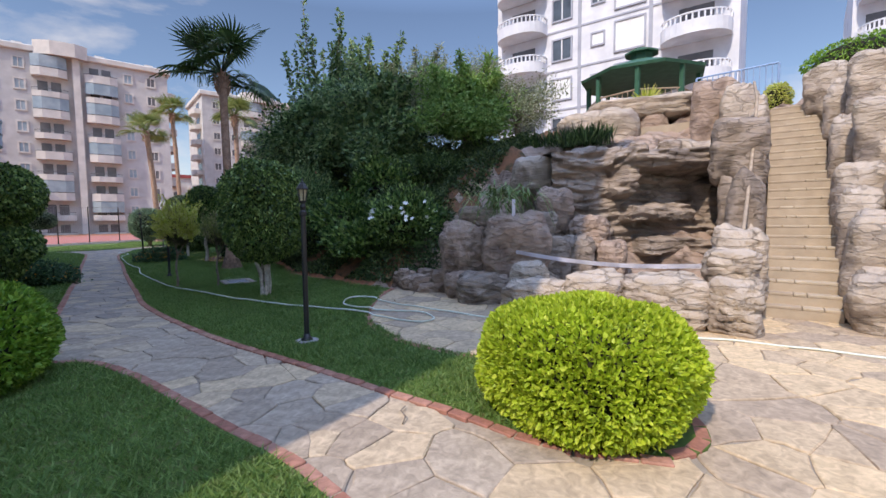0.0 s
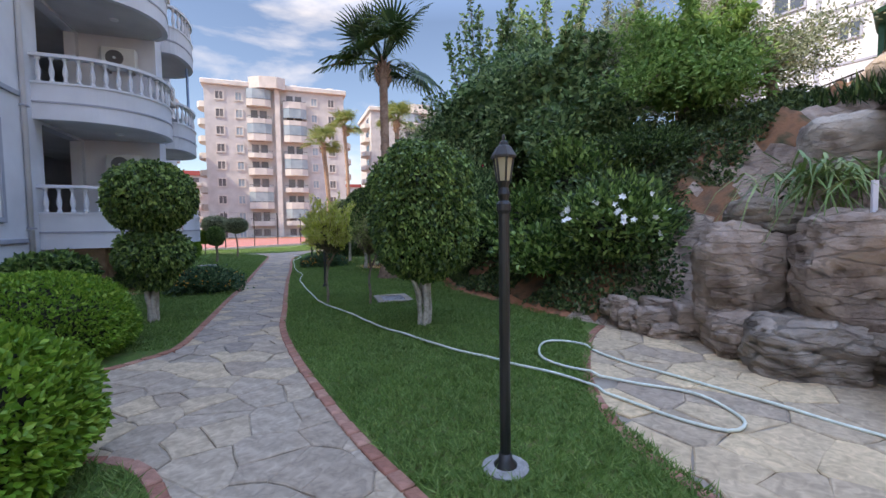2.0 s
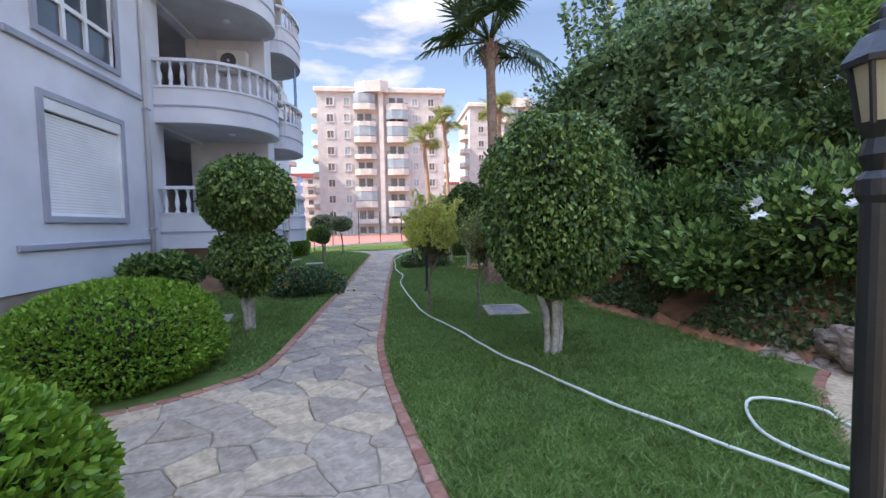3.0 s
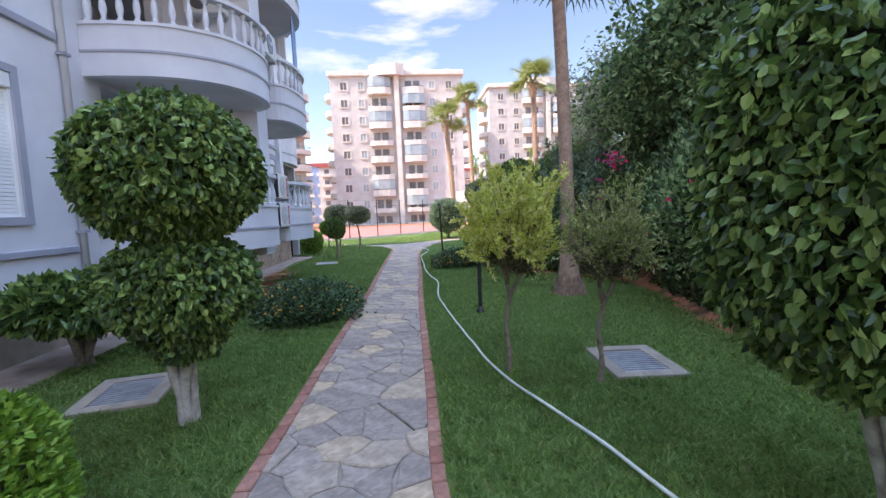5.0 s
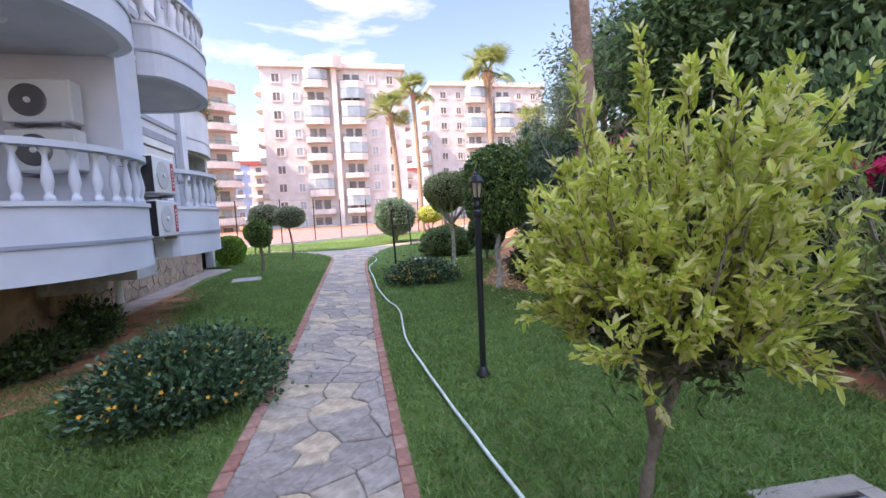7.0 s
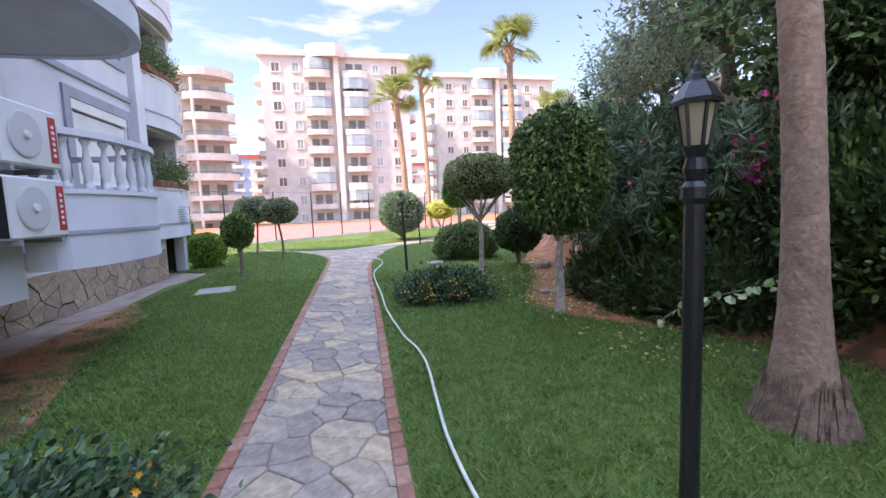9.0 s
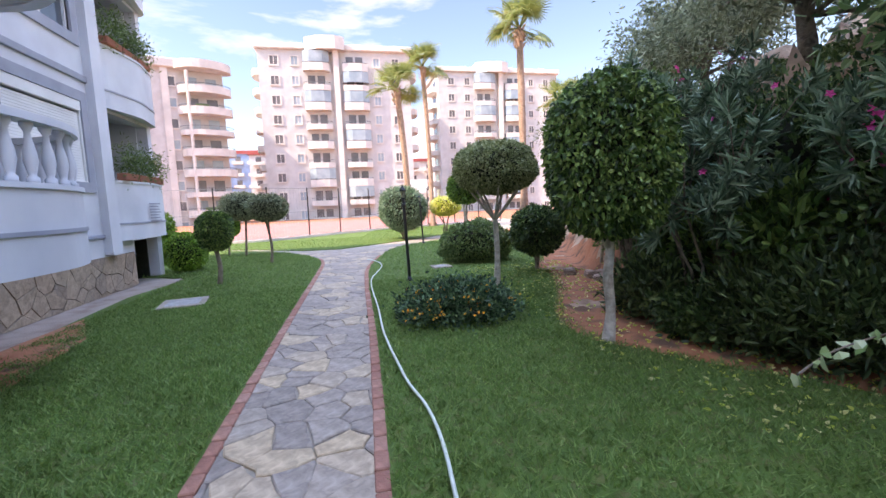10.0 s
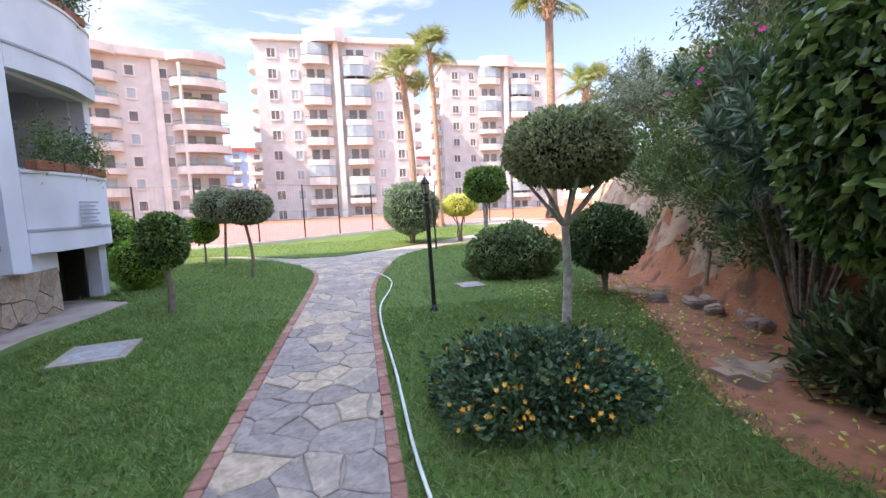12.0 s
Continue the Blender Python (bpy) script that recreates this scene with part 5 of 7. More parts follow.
def loose_shrub(name, loc, r, leaf, n, length, width, label, category="shrub", petals=None, group="", stems_n=9, flat=1.0):
    """Woody stems with leafy clumps at their ends."""
    t = empty(name, (loc[0], loc[1], loc[2] if len(loc) > 2 else 0.0), label, category, group)
    vf, tips = [], []
    m = stems_n * 4
    for i in range(m):
        a, q = rng.uniform(0, 2 * math.pi), math.sqrt(rng.random())
        tip = np.array([r[0] * q * math.cos(a), r[1] * q * math.sin(a), r[2] * (1.0 - 0.55 * q * q) * rng.uniform(0.75, 1.05)])
        tips.append(tip)
        if i % 2 == 0:
            part("stem", tube(bmesh.new(), [(tip[0] * 0.1, tip[1] * 0.1, -0.05), tuple(tip * 0.5 + np.array([0, 0, 0.05])), tuple(tip)], [0.018, 0.012, 0.006], 5), M["bark"], t)
    for tip in tips:
        k = n // m
        pts = tip + rng.normal(size=(k, 3)) * np.array([0.12 * r[0] + 0.05, 0.12 * r[1] + 0.05, 0.13 * r[2] + 0.03])
        pts[:, 2] = np.maximum(pts[:, 2], 0.02)
        pts[:, :2] = np.clip(pts[:, :2], [-1.1 * r[0], -1.1 * r[1]], [1.1 * r[0], 1.1 * r[1]])
        vf.append(leaves(pts, (pts - tip * 0.6) * 1.2 + rng.normal(size=(k, 3)) * 0.3 + np.array([0, 0, 0.1]), length, width))
    fill = rng.normal(size=(n // 3, 3)) * np.array(r) * 0.42
    fill[:, 2] = np.abs(fill[:, 2]) * 0.8 * flat
    vf.append(leaves(fill, rng.normal(size=fill.shape) + np.array([0, 0, 0.3]), length, width))
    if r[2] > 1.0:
        # Same blob inside tall shrubs, inner shade painted as dark colour.
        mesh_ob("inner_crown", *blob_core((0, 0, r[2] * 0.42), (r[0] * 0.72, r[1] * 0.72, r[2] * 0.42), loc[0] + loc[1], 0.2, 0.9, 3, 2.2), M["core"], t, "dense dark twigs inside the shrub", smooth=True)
    mesh_ob("foliage", *join(*vf), M[leaf], t)
    if petals:
        pm, cnt, size = petals
        ids = rng.integers(0, m, cnt)
        flowers(t, [tips[i] * np.array([1.16, 1.16, 1.06]) + rng.normal(size=3) * 0.1 * np.array(r) + np.array([-0.12, -0.12, 0.0]) * min(1.0, r[2]) + np.array([0, 0, 0.06]) for i in ids], size, pm, "small open blossoms")
    return t


loose_shrub("lantana_bush", (2.5, 22.45), (0.80, 0.66, 0.40), "lantana", 9000, 0.06, 0.036, "low spreading lantana bush with small orange blossoms on the lawn", petals=("orangeflower", 170, 0.024), group="lantana bushes", stems_n=16)
loose_shrub("lantana_bush", (-0.87, 16.75), (0.78, 0.9, 0.42), "lantana", 12000, 0.06, 0.036, "low spreading lantana bush with few orange blossoms beside the path", petals=("orangeflower", 200, 0.022), group="lantana bushes", stems_n=18)
loose_shrub("low_shrub", (-3.0, 19.1), (0.32, 0.5, 0.55), "darkleaf", 2000, 0.08, 0.035, "untidy dark shrub in the bed under the balconies")
loose_shrub("low_shrub", (-3.0, 18.0), (0.3, 0.5, 0.35), "darkleaf", 2200, 0.08, 0.035, "untidy dark shrub in the bed under the balconies")
loose_shrub("flowering_shrub", (6.45, 10.5, 0.95), (0.75, 0.8, 1.12), "ficus", 5200, 0.11, 0.06, "leafy shrub with large white blossoms on the bank", petals=("whiteflower", 46, 0.062), stems_n=14)


def willow(name, loc, h0, r, n, label, leaf, bare=0.0):
    """A small airy tree: a forked thin trunk, twigs, and sprigs of short narrow leaves."""
    t = empty(name, (loc[0], loc[1], 0), label, "tree")
    bm, vf, inner = bmesh.new(), [], []
    pp = smooth_line([(0, 0, -0.05), (0.02, 0.0, 0.22), (0.0, 0.02, 0.5), (0.05, 0.0, h0)], 0.05)
    tube(bm, [tuple(q) for q in pp], [0.029 - 0.008 * i / len(pp) + 0.004 * math.sin(i * 1.7) for i in range(len(pp))], 8)
    forks = []
    for sx in (-1, 1):
        top = np.array([0.1 + sx * 0.09, 0.03 * sx, h0 + 0.36])
        tube(bm, [tuple(pp[-2]), (0.08 + sx * 0.07, 0.02, h0 + 0.15), tuple(top)], [0.024, 0.019, 0.015], 7)
        forks.append(top)
    for i in range(110):
        a, q = rng.uniform(0, 2 * math.pi), rng.random() ** 0.4
        up = rng.random()
        tip = np.array([0.08 + r[0] * q * math.cos(a), r[1] * q * math.sin(a), h0 + 0.36 + r[2] * (0.05 + up * (1.0 - 0.45 * q * q))])
        if up > 0.8:
            tip[2] += rng.uniform(0.0, 0.22)
        base = forks[i % 2] * rng.uniform(0.85, 1.0) + rng.normal(size=3) * 0.02
        mid = (tip + base) / 2 + np.array([0.12 * r[0] * math.cos(a), 0.12 * r[1] * math.sin(a), -0.06])
        tube(bm, [tuple(base), tuple(mid), tuple(tip)], [0.010, 0.006, 0.002], 4)
        dead = rng.random() < bare
        for c in range(3 if dead else 7):
            u = rng.uniform(0.55, 1.0)
            o = base * (1 - u) ** 2 + mid * 2 * u * (1 - u) + tip * u**2
            d = (tip - mid) + rng.normal(size=3) * 0.16 + np.array([0.0, 0, 0.05])
            d *= rng.uniform(0.10, 0.22) / np.linalg.norm(d)
            tube(bm, [tuple(o), tuple(o + d)], [0.003, 0.001], 3)
            if dead and c:
                continue
            k = max(4, n // 770)
            w = np.linspace(0.1, 1.0, k)[:, None]
            vf.append(leaves(o + d * w + rng.normal(size=(k, 3)) * 0.006, d / np.linalg.norm(d) * 0.75 + rng.normal(size=(k, 3)) * 0.5, 0.043, 0.0155, vary=0.4))
        inner.append(base * 0.5 + tip * 0.5)
    part("trunk", bm, M["bark"], t, smooth=True)
    mesh_ob("crown", *join(*vf), M[leaf], t)
    pts = np.repeat(np.array(inner), max(1, n // 800), axis=0)
    pts = pts + rng.normal(size=pts.shape) * np.array([0.1 * r[0], 0.1 * r[1], 0.07]) + np.array([0, 0, -0.02])
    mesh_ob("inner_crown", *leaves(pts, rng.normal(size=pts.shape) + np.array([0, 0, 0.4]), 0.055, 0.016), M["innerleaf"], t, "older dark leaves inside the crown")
    return t


# Dark leaf colour carries the painted shade inside the willow crowns.
M["innerleaf"] = leafmat("shaded_leaf", (0.03, 0.045, 0.012), (0.06, 0.07, 0.02), (0.12, 0.11, 0.035), 0.55, 0.15)
willow("young_willow", (1.83, 13.47), 0.84, (0.48, 0.48, 0.93), 24000, "young airy tree with narrow yellow-green leaves on a thin trunk", "yellowgreen")
willow("young_willow", (2.62, 13.04), 0.8, (0.4, 0.4, 0.66), 9000, "young sparse tree with bare twigs and green top leaves", "dullgreen", 0.45)




# ---- palms ----
def frond_mesh(size, leaf, droop):
    vs, fs = [], []
    n = 24
    for i in range(n):
        a = (i - (n - 1) / 2) / n * radians(250)
        L = size * (1 - 0.12 * abs(a)) * rng.uniform(0.9, 1.05)
        d = np.array([math.cos(a), math.sin(a), 0.0])
        s = np.array([-math.sin(a), math.cos(a), 0.0])
        o = np.array([size * 1.0, 0, 0.0])
        w = size * 0.03
        k = len(vs)
        lift = 0.16 * size * abs(math.sin(a))
        for q, ww, dz in ((0.0, 0.2, 0.0), (0.4, 1.0, lift * 0.5), (0.72, 0.75, lift * 0.5 - droop * size * 0.06), (1.0, 0.04, lift * 0.3 - droop * size * (0.24 + 0.12 * rng.random()))):
            c = o + d * L * q * (1 - 0.12 * q * droop) + np.array([0, 0, dz])
            vs += [c + s * w * ww + np.array([0, 0, 0.02 * size]), c - s * w * ww]
        fs += [[k, k + 2, k + 3, k + 1], [k + 2, k + 4, k + 5, k + 3], [k + 4, k + 6, k + 7, k + 5]]
    k = len(vs)
    for q, ww in ((0, 0.03), (1.0, 0.02)):
        for e, g in ((1, 0), (0, 1), (-1, 0), (0, -1)):
            vs.append(np.array([size * q, e * ww, g * ww]))
    fs += [[k + i, k + (i + 1) % 4, k + 4 + (i + 1) % 4, k + 4 + i] for i in range(4)]
    me = bpy.data.meshes.new("frond")
    me.from_pydata(np.array(vs).tolist(), [], fs)
    me.materials.append(M[leaf])
    return me


def palm(loc, h, size, leaf, label, r0, r1, lean=(0, 0), count=26, skirt=1.0):
    t = empty("fan_palm", loc, label, "palm tree", "fan palms")
    bm = bmesh.new()
    k = 60
    pts = [(lean[0] * q * q, lean[1] * q * q, -0.1 + (h + 0.1) * q) for q in np.linspace(0, 1, k)]
    rad = [r1 + (r0 - r1) * math.exp(-q * h / 0.45) + 0.004 * (i % 2) for i, q in enumerate(np.linspace(0, 1, k))]
    tube(bm, pts, rad, 14)
    part("trunk", bm, M["palmbark"], t, smooth=True)
    bm = bmesh.new()
    for i in range(320 if h < 7 else 40):
        a, z = rng.uniform(0, 6.28), 0.24 * rng.random() - 0.05
        q = r1 + (r0 - r1) * math.exp(-max(z, 0) / 0.45)
        q2 = r1 + (r0 - r1) * math.exp(-(z + 0.22) / 0.45)
        tube(bm, [(q * 1.03 * math.cos(a), q * 1.03 * math.sin(a), z - 0.05), (q2 * 1.04 * math.cos(a + 0.1), q2 * 1.04 * math.sin(a + 0.1), z + 0.2)], [0.014, 0.005], 5)
    part("root_flare", bm, M["palmfibre"], t, "dark fibrous root flare")
    bm = bmesh.new()
    for i in range(40):
        a, z = rng.uniform(0, 6.28), h - rng.uniform(0.0, 0.9 * skirt)
        tube(bm, [(lean[0] + r1 * math.cos(a), lean[1] + r1 * math.sin(a), z), (lean[0] + (r1 + 0.14) * math.cos(a), lean[1] + (r1 + 0.14) * math.sin(a), z + 0.22)], [0.04, 0.015], 5)
    part("crownshaft", bm, M["palmbark"], t, "brown cut leaf bases")
    kinds = [frond_mesh(size, leaf, 0.5), frond_mesh(size * 0.92, leaf, 1.0), frond_mesh(size * 0.8, leaf, 0.25)]
    for i in range(count):
        el = radians(-16 + 100 * ((i * 0.7549) % 1.0))
        az = i * 2.39996
        o = new("frond", kinds[2] if el > 0.9 else kinds[i % 2])
        o.parent = t
        o.matrix_basis = Matrix.Translation((lean[0], lean[1], h)) @ Matrix.Rotation(az, 4, "Z") @ Matrix.Rotation(-el, 4, "Y") @ Matrix.Rotation(rng.uniform(-0.9, 0.9), 4, "X")
    return t


palm((3.97, 17.27, 0), 6.72, 1.15, "palmleaf", "tall fan palm with a dark green crown on the lawn", 0.34, 0.125, (0.12, 0.75), count=26)
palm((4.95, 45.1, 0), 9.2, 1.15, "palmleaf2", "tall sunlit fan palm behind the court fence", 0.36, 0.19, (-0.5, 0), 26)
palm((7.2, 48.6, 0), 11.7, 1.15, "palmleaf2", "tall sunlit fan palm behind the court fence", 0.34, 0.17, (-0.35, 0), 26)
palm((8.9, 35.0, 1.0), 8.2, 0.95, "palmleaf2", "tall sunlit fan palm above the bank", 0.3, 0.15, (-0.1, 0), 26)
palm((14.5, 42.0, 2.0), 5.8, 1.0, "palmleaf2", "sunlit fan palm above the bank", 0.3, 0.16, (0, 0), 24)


# ---- trees and shrubs on the bank ----
def tree(name, loc, h, r, leaf, n, length, width, label, clump=0.5, limbs=16, bark="bark", tall=0.0):
    """A tapered trunk with limbs, and leaves in many uneven clumps."""
    z0 = ground_z(loc[0], loc[1]) - 0.1
    t = empty(name, (loc[0], loc[1], z0), label, "tree", "trees on the bank")
    bm, vf = bmesh.new(), []
    th = h * 0.35
    tube(bm, [(0, 0, -0.1), (0.08, 0.05, th * 0.5), (0.0, 0.1, th), (0.05, 0, h * 0.8)], [0.17, 0.13, 0.1, 0.03], 9)
    for i in range(limbs):
        a, e = i * 2.4 + rng.normal() * 0.3, rng.uniform(-0.75, 1.0)
        q = rng.uniform(0.55, 1.0)
        tip = np.array([r * q * math.cos(a) * math.sqrt(1 - max(e, 0) ** 2 * 0.8), r * q * math.sin(a) * math.sqrt(1 - max(e, 0) ** 2 * 0.8), h * 0.52 + e * h * 0.46 * q])
        b0 = np.array([0.02, 0.05, th * rng.uniform(0.6, 1.6)])
        mid = (b0 + tip) / 2 + np.array([0, 0, 0.12 * h * rng.random()])
        tube(bm, [tuple(b0), tuple(mid), tuple(tip)], [0.055, 0.035, 0.012], 6)
        for c in range(5):
            ctr = b0 * 0.0 + mid * (1 - c / 4) * 0.75 + tip * (0.25 + 0.75 * c / 4) + rng.normal(size=3) * clump * 0.45
            k = n // (limbs * 5)
            pts = ctr + rng.normal(size=(k, 3)) * np.array([clump, clump, clump * 0.62]) * 0.55
            vf.append(leaves(pts, (pts - ctr) + rng.normal(size=(k, 3)) * clump * 0.6 + np.array([0, 0, -0.15 * clump]), length, width))
    if tall:
        for i in range(14):
            a = i * 2.4
            b0 = np.array([r * 0.5 * math.cos(a) * rng.random(), r * 0.5 * math.sin(a), h * rng.uniform(0.6, 0.85)])
            tp = b0 * np.array([1.5, 1.5, 1]) + np.array([0, 0, tall * rng.uniform(0.5, 1.0)])
            tube(bm, [tuple(b0), tuple(tp)], [0.02, 0.006], 5)
            u = rng.random((130, 1))
            pts = b0 + (tp - b0) * u + rng.normal(size=(130, 3)) * 0.06
            vf.append(leaves(pts, rng.normal(size=(130, 3)) + np.array([0, 0, 0.1]), length * 1.25, width * 1.2))
    part("trunk", bm, M[bark], t, smooth=True)
    if leaf == "oliveleaf":
        mesh_ob("crown", *join(*vf), M[leaf], t)
        return t
    d = sphere_dirs(n // 4) * rng.random((n // 4, 1)) ** 0.5
    pts = d * np.array([r * 0.68, r * 0.68, h * 0.34]) + np.array([0, 0, h * 0.5])
    vf.append(leaves(pts, rng.normal(size=pts.shape), length * 1.5, width * 2.2))
    mesh_ob("crown", *join(*vf), M[leaf], t)
    return t


tree("broadleaf_tree", (7.8, 18.2), 5.6, 2.4, "treeleaf", 18000, 0.14, 0.075, "tall dark broad-leaved tree with upright shoots", 0.62, tall=3.6)
tree("broadleaf_tree", (9.5, 16.8), 4.8, 1.9, "treeleaf", 13000, 0.14, 0.07, "dark broad-leaved tree with upright shoots", 0.6, tall=2.4)
tree("broadleaf_tree", (8.2, 14.6), 4.2, 2.0, "treeleaf", 12000, 0.15, 0.075, "dark broad-leaved tree on the bank", 0.6, tall=0.8)
tree("olive_tree", (10.4, 15.4), 4.4, 2.0, "oliveleaf", 20000, 0.11, 0.028, "grey-green narrow-leaved tree on the bank", 0.55, tall=0.9)
tree("feathery_tree", (10.2, 12.2), 3.2, 1.7, "feather", 11000, 0.13, 0.05, "fresh green feathery tree above the rocks", 0.5, tall=0.7)
tree("silver_shrub", (11.9, 11.4), 2.4, 1.4, "oliveleaf", 8000, 0.08, 0.035, "silver-leaved shrub at the rim of the bank", 0.45)
tree("olive_tree", (12.5, 14.5), 3.6, 1.9, "oliveleaf", 15000, 0.11, 0.03, "grey-green narrow-leaved tree on the bank", 0.55, tall=0.6)
tree("broadleaf_tree", (7.9, 21.8), 3.4, 1.8, "oliveleaf", 9000, 0.12, 0.04, "grey-green twiggy tree overhanging the bank", 0.6)
tree("olive_tree", (9.6, 25.5), 3.2, 2.0, "oliveleaf", 18000, 0.12, 0.035, "pale grey-green tree on top of the bank", 0.55, tall=0.5)
tree("olive_tree", (10.0, 30.5), 3.4, 2.2, "oliveleaf", 18000, 0.12, 0.035, "pale sunlit tree on top of the bank", 0.6, tall=0.5)
tree("broadleaf_tree", (7.5, 18.4), 3.4, 1.6, "treeleaf", 9000, 0.11, 0.045, "dense green tree behind the palm", 0.5)


def oleander(loc, h, r, n, label, petals=None):
    """Upright canes that branch, each branch ending in star-like whorls of long narrow leaves."""
    t = empty("oleander", loc, label, "shrub", "oleanders")
    vf, tips = [], []
    for i in range(16):
        a, q = i * 2.4, math.sqrt(rng.uniform(0.15, 1.0))
        tip = np.array([r * q * math.cos(a), r * q * math.sin(a), h * rng.uniform(0.65, 1.0)])
        tips.append(tip)
        bm = bmesh.new()
        knee = np.array([0.75 * tip[0], 0.7 * tip[1] + 0.05, tip[2] * 0.75])
        tube(bm, [(0.1 * tip[0], 0.1 * tip[1], -0.1), (0.38 * tip[0] + 0.06, 0.5 * tip[1], tip[2] * 0.4), tuple(knee), tuple(tip)], [0.024, 0.02, 0.014, 0.008], 5)
        for c in range(6):
            end = knee * (1 - c / 5) + tip * c / 5 + rng.normal(size=3) * np.array([0.2, 0.2, 0.14]) - np.array([0, 0, 0.25 * (c < 2)])
            if c < 5:
                tube(bm, [tuple(knee), tuple(end)], [0.009, 0.005], 4)
            k = n // 96
            axis = (end - knee) / (np.linalg.norm(end - knee) + 0.01) + np.array([0, 0, 0.5])
            side = rng.normal(size=(k, 3))
            vf.append(leaves(end - axis * rng.uniform(0, 0.16, (k, 1)), side / np.linalg.norm(side, axis=1, keepdims=True) * 0.9 + axis * 0.45, 0.19, 0.034, curl=0.2))
        part("stem", bm, M["bark"], t)
    mesh_ob("foliage", *join(*vf), M["oleander"], t)
    if petals:
        flowers(t, [tips[i % 16] + rng.normal(size=3) * 0.12 for i in range(petals)], 0.05, "pinkflower", "pink blossoms")
    return t


oleander((5.3, 20.9, 0), 2.7, 0.85, 3600, "tall oleander with long grey-green leaves and few pink blossoms", 8)
oleander((6.4, 22.2, 1.2), 2.6, 1.0, 3200, "tall oleander with pink blossoms on the bank", 14)
oleander((5.65, 22.7, 0.3), 3.0, 1.15, 5000, "tall oleander arching over the red soil", 6)
oleander((6.1, 19.2, 0.4), 2.4, 0.9, 3000, "tall dark oleander at the foot of the bank", 5)

# bougainvillea
bv = loose_shrub("bougainvillea", (5.75, 15.2, 0.5), (0.9, 1.5, 2.4), "treeleaf", 9000, 0.09, 0.05, "dark bougainvillea thicket with crimson blossoms", petals=("redflower", 6, 0.05), stems_n=14)
flowers(bv, [np.array([-0.98, -0.65, 1.34]) + rng.normal(size=3) * np.array([0.06, 0.07, 0.06]) for _ in range(50)], 0.045, "redflower", "crimson blossom cluster")
flowers(bv, [np.array([-1.0, -0.95, 1.3]) + rng.normal(size=3) * np.array([0.06, 0.06, 0.05]) for _ in range(40)], 0.045, "redflower", "crimson blossom cluster")
flowers(bv, [np.array([-0.78, 2.1, 2.08]) + rng.normal(size=3) * np.array([0.06, 0.06, 0.08]) for _ in range(16)], 0.045, "redflower", "crimson blossom cluster")
bw = loose_shrub("bougainvillea", (6.9, 24.3, 2.7), (1.0, 1.3, 1.1), "midleaf", 5000, 0.08, 0.05, "bougainvillea with pink blossoms over the red bank", petals=("pinkflower", 40, 0.05), stems_n=12)

# thickets that fill the lower bank
for x, y, r in ((6.0, 11.8, (0.9, 0.9, 0.75)), (6.3, 13.1, (1.0, 1.0, 1.15)), (6.0, 14.2, (0.9, 0.9, 1.2)), (7.3, 11.4, (1.0, 1.0, 0.7)), (7.6, 13.0, (1.1, 1.1, 1.2)), (6.5, 16.4, (0.9, 1.1, 2.2)), (6.2, 17.8, (0.8, 0.9, 1.6)), (8.6, 12.0, (1.0, 1.0, 0.7)), (6.6, 20.7, (0.8, 0.9, 1.2)), (6.2, 18.3, (0.7, 0.7, 1.6)), (7.6, 19.6, (1.0, 1.0, 1.2)), (5.9, 20.2, (0.6, 0.7, 1.0)), (5.3, 20.0, (0.5, 0.6, 0.8)), (5.1, 21.5, (0.45, 0.6, 0.7)), (5.75, 21.4, (0.6, 0.7, 1.2)), (5.6, 19.3, (0.6, 0.6, 1.0)), (6.1, 22.3, (0.6, 0.7, 1.2)), (5.0, 20.6, (0.35, 0.45, 0.45))):
    kind = ("darkleaf", "ivyleaf", "ficus")[int(x * 7 + y * 3) % 3]
    loose_shrub("bank_shrub", (x, y, ground_z(x, y)), r, kind, 5200 if kind == "darkleaf" else 3400, *{"darkleaf": (0.085, 0.045), "ivyleaf": (0.12, 0.04), "ficus": (0.13, 0.07)}[kind], "dense dark green shrub on the shaded bank" if kind == "darkleaf" else "dense green shrub with broad leaves on the shaded bank", group="bank shrubs", stems_n=12)

# climbing bougainvillea on the shaded bank
bc = loose_shrub("bougainvillea", (6.1, 18.9, 0.9), (0.7, 0.9, 1.6), "darkleaf", 4500, 0.08, 0.045, "climbing bougainvillea with pink blossoms on the shaded bank", petals=("pinkflower", 10, 0.045), stems_n=10)
for o in ((-0.62, 0.3, 1.32), (-0.6, -0.3, 1.8), (-0.66, 0.15, 1.0)):
    flowers(bc, [np.array(o) + rng.normal(size=3) * np.array([0.06, 0.08, 0.06]) for _ in range(26)], 0.042, "pinkflower", "pink blossom cluster")

# shrubs that hang over the red earth
for x, y, z, r in ((6.35, 24.3, 1.3, (0.5, 0.8, 0.7)), (6.75, 25.4, 1.6, (0.5, 0.9, 0.8)), (6.05, 23.3, 0.7, (0.5, 0.7, 0.9)), (7.1, 26.6, 1.7, (0.6, 0.9, 0.8)), (7.0, 24.8, 2.6, (0.7, 1.0, 0.7)), (7.6, 27.6, 2.3, (0.7, 1.0, 0.8))):
    loose_shrub("bank_shrub", (x, y, z), r, "midleaf", 1500, 0.1, 0.035, "straggling green shrub clinging to the red earth bank", group="bank shrubs", stems_n=8)

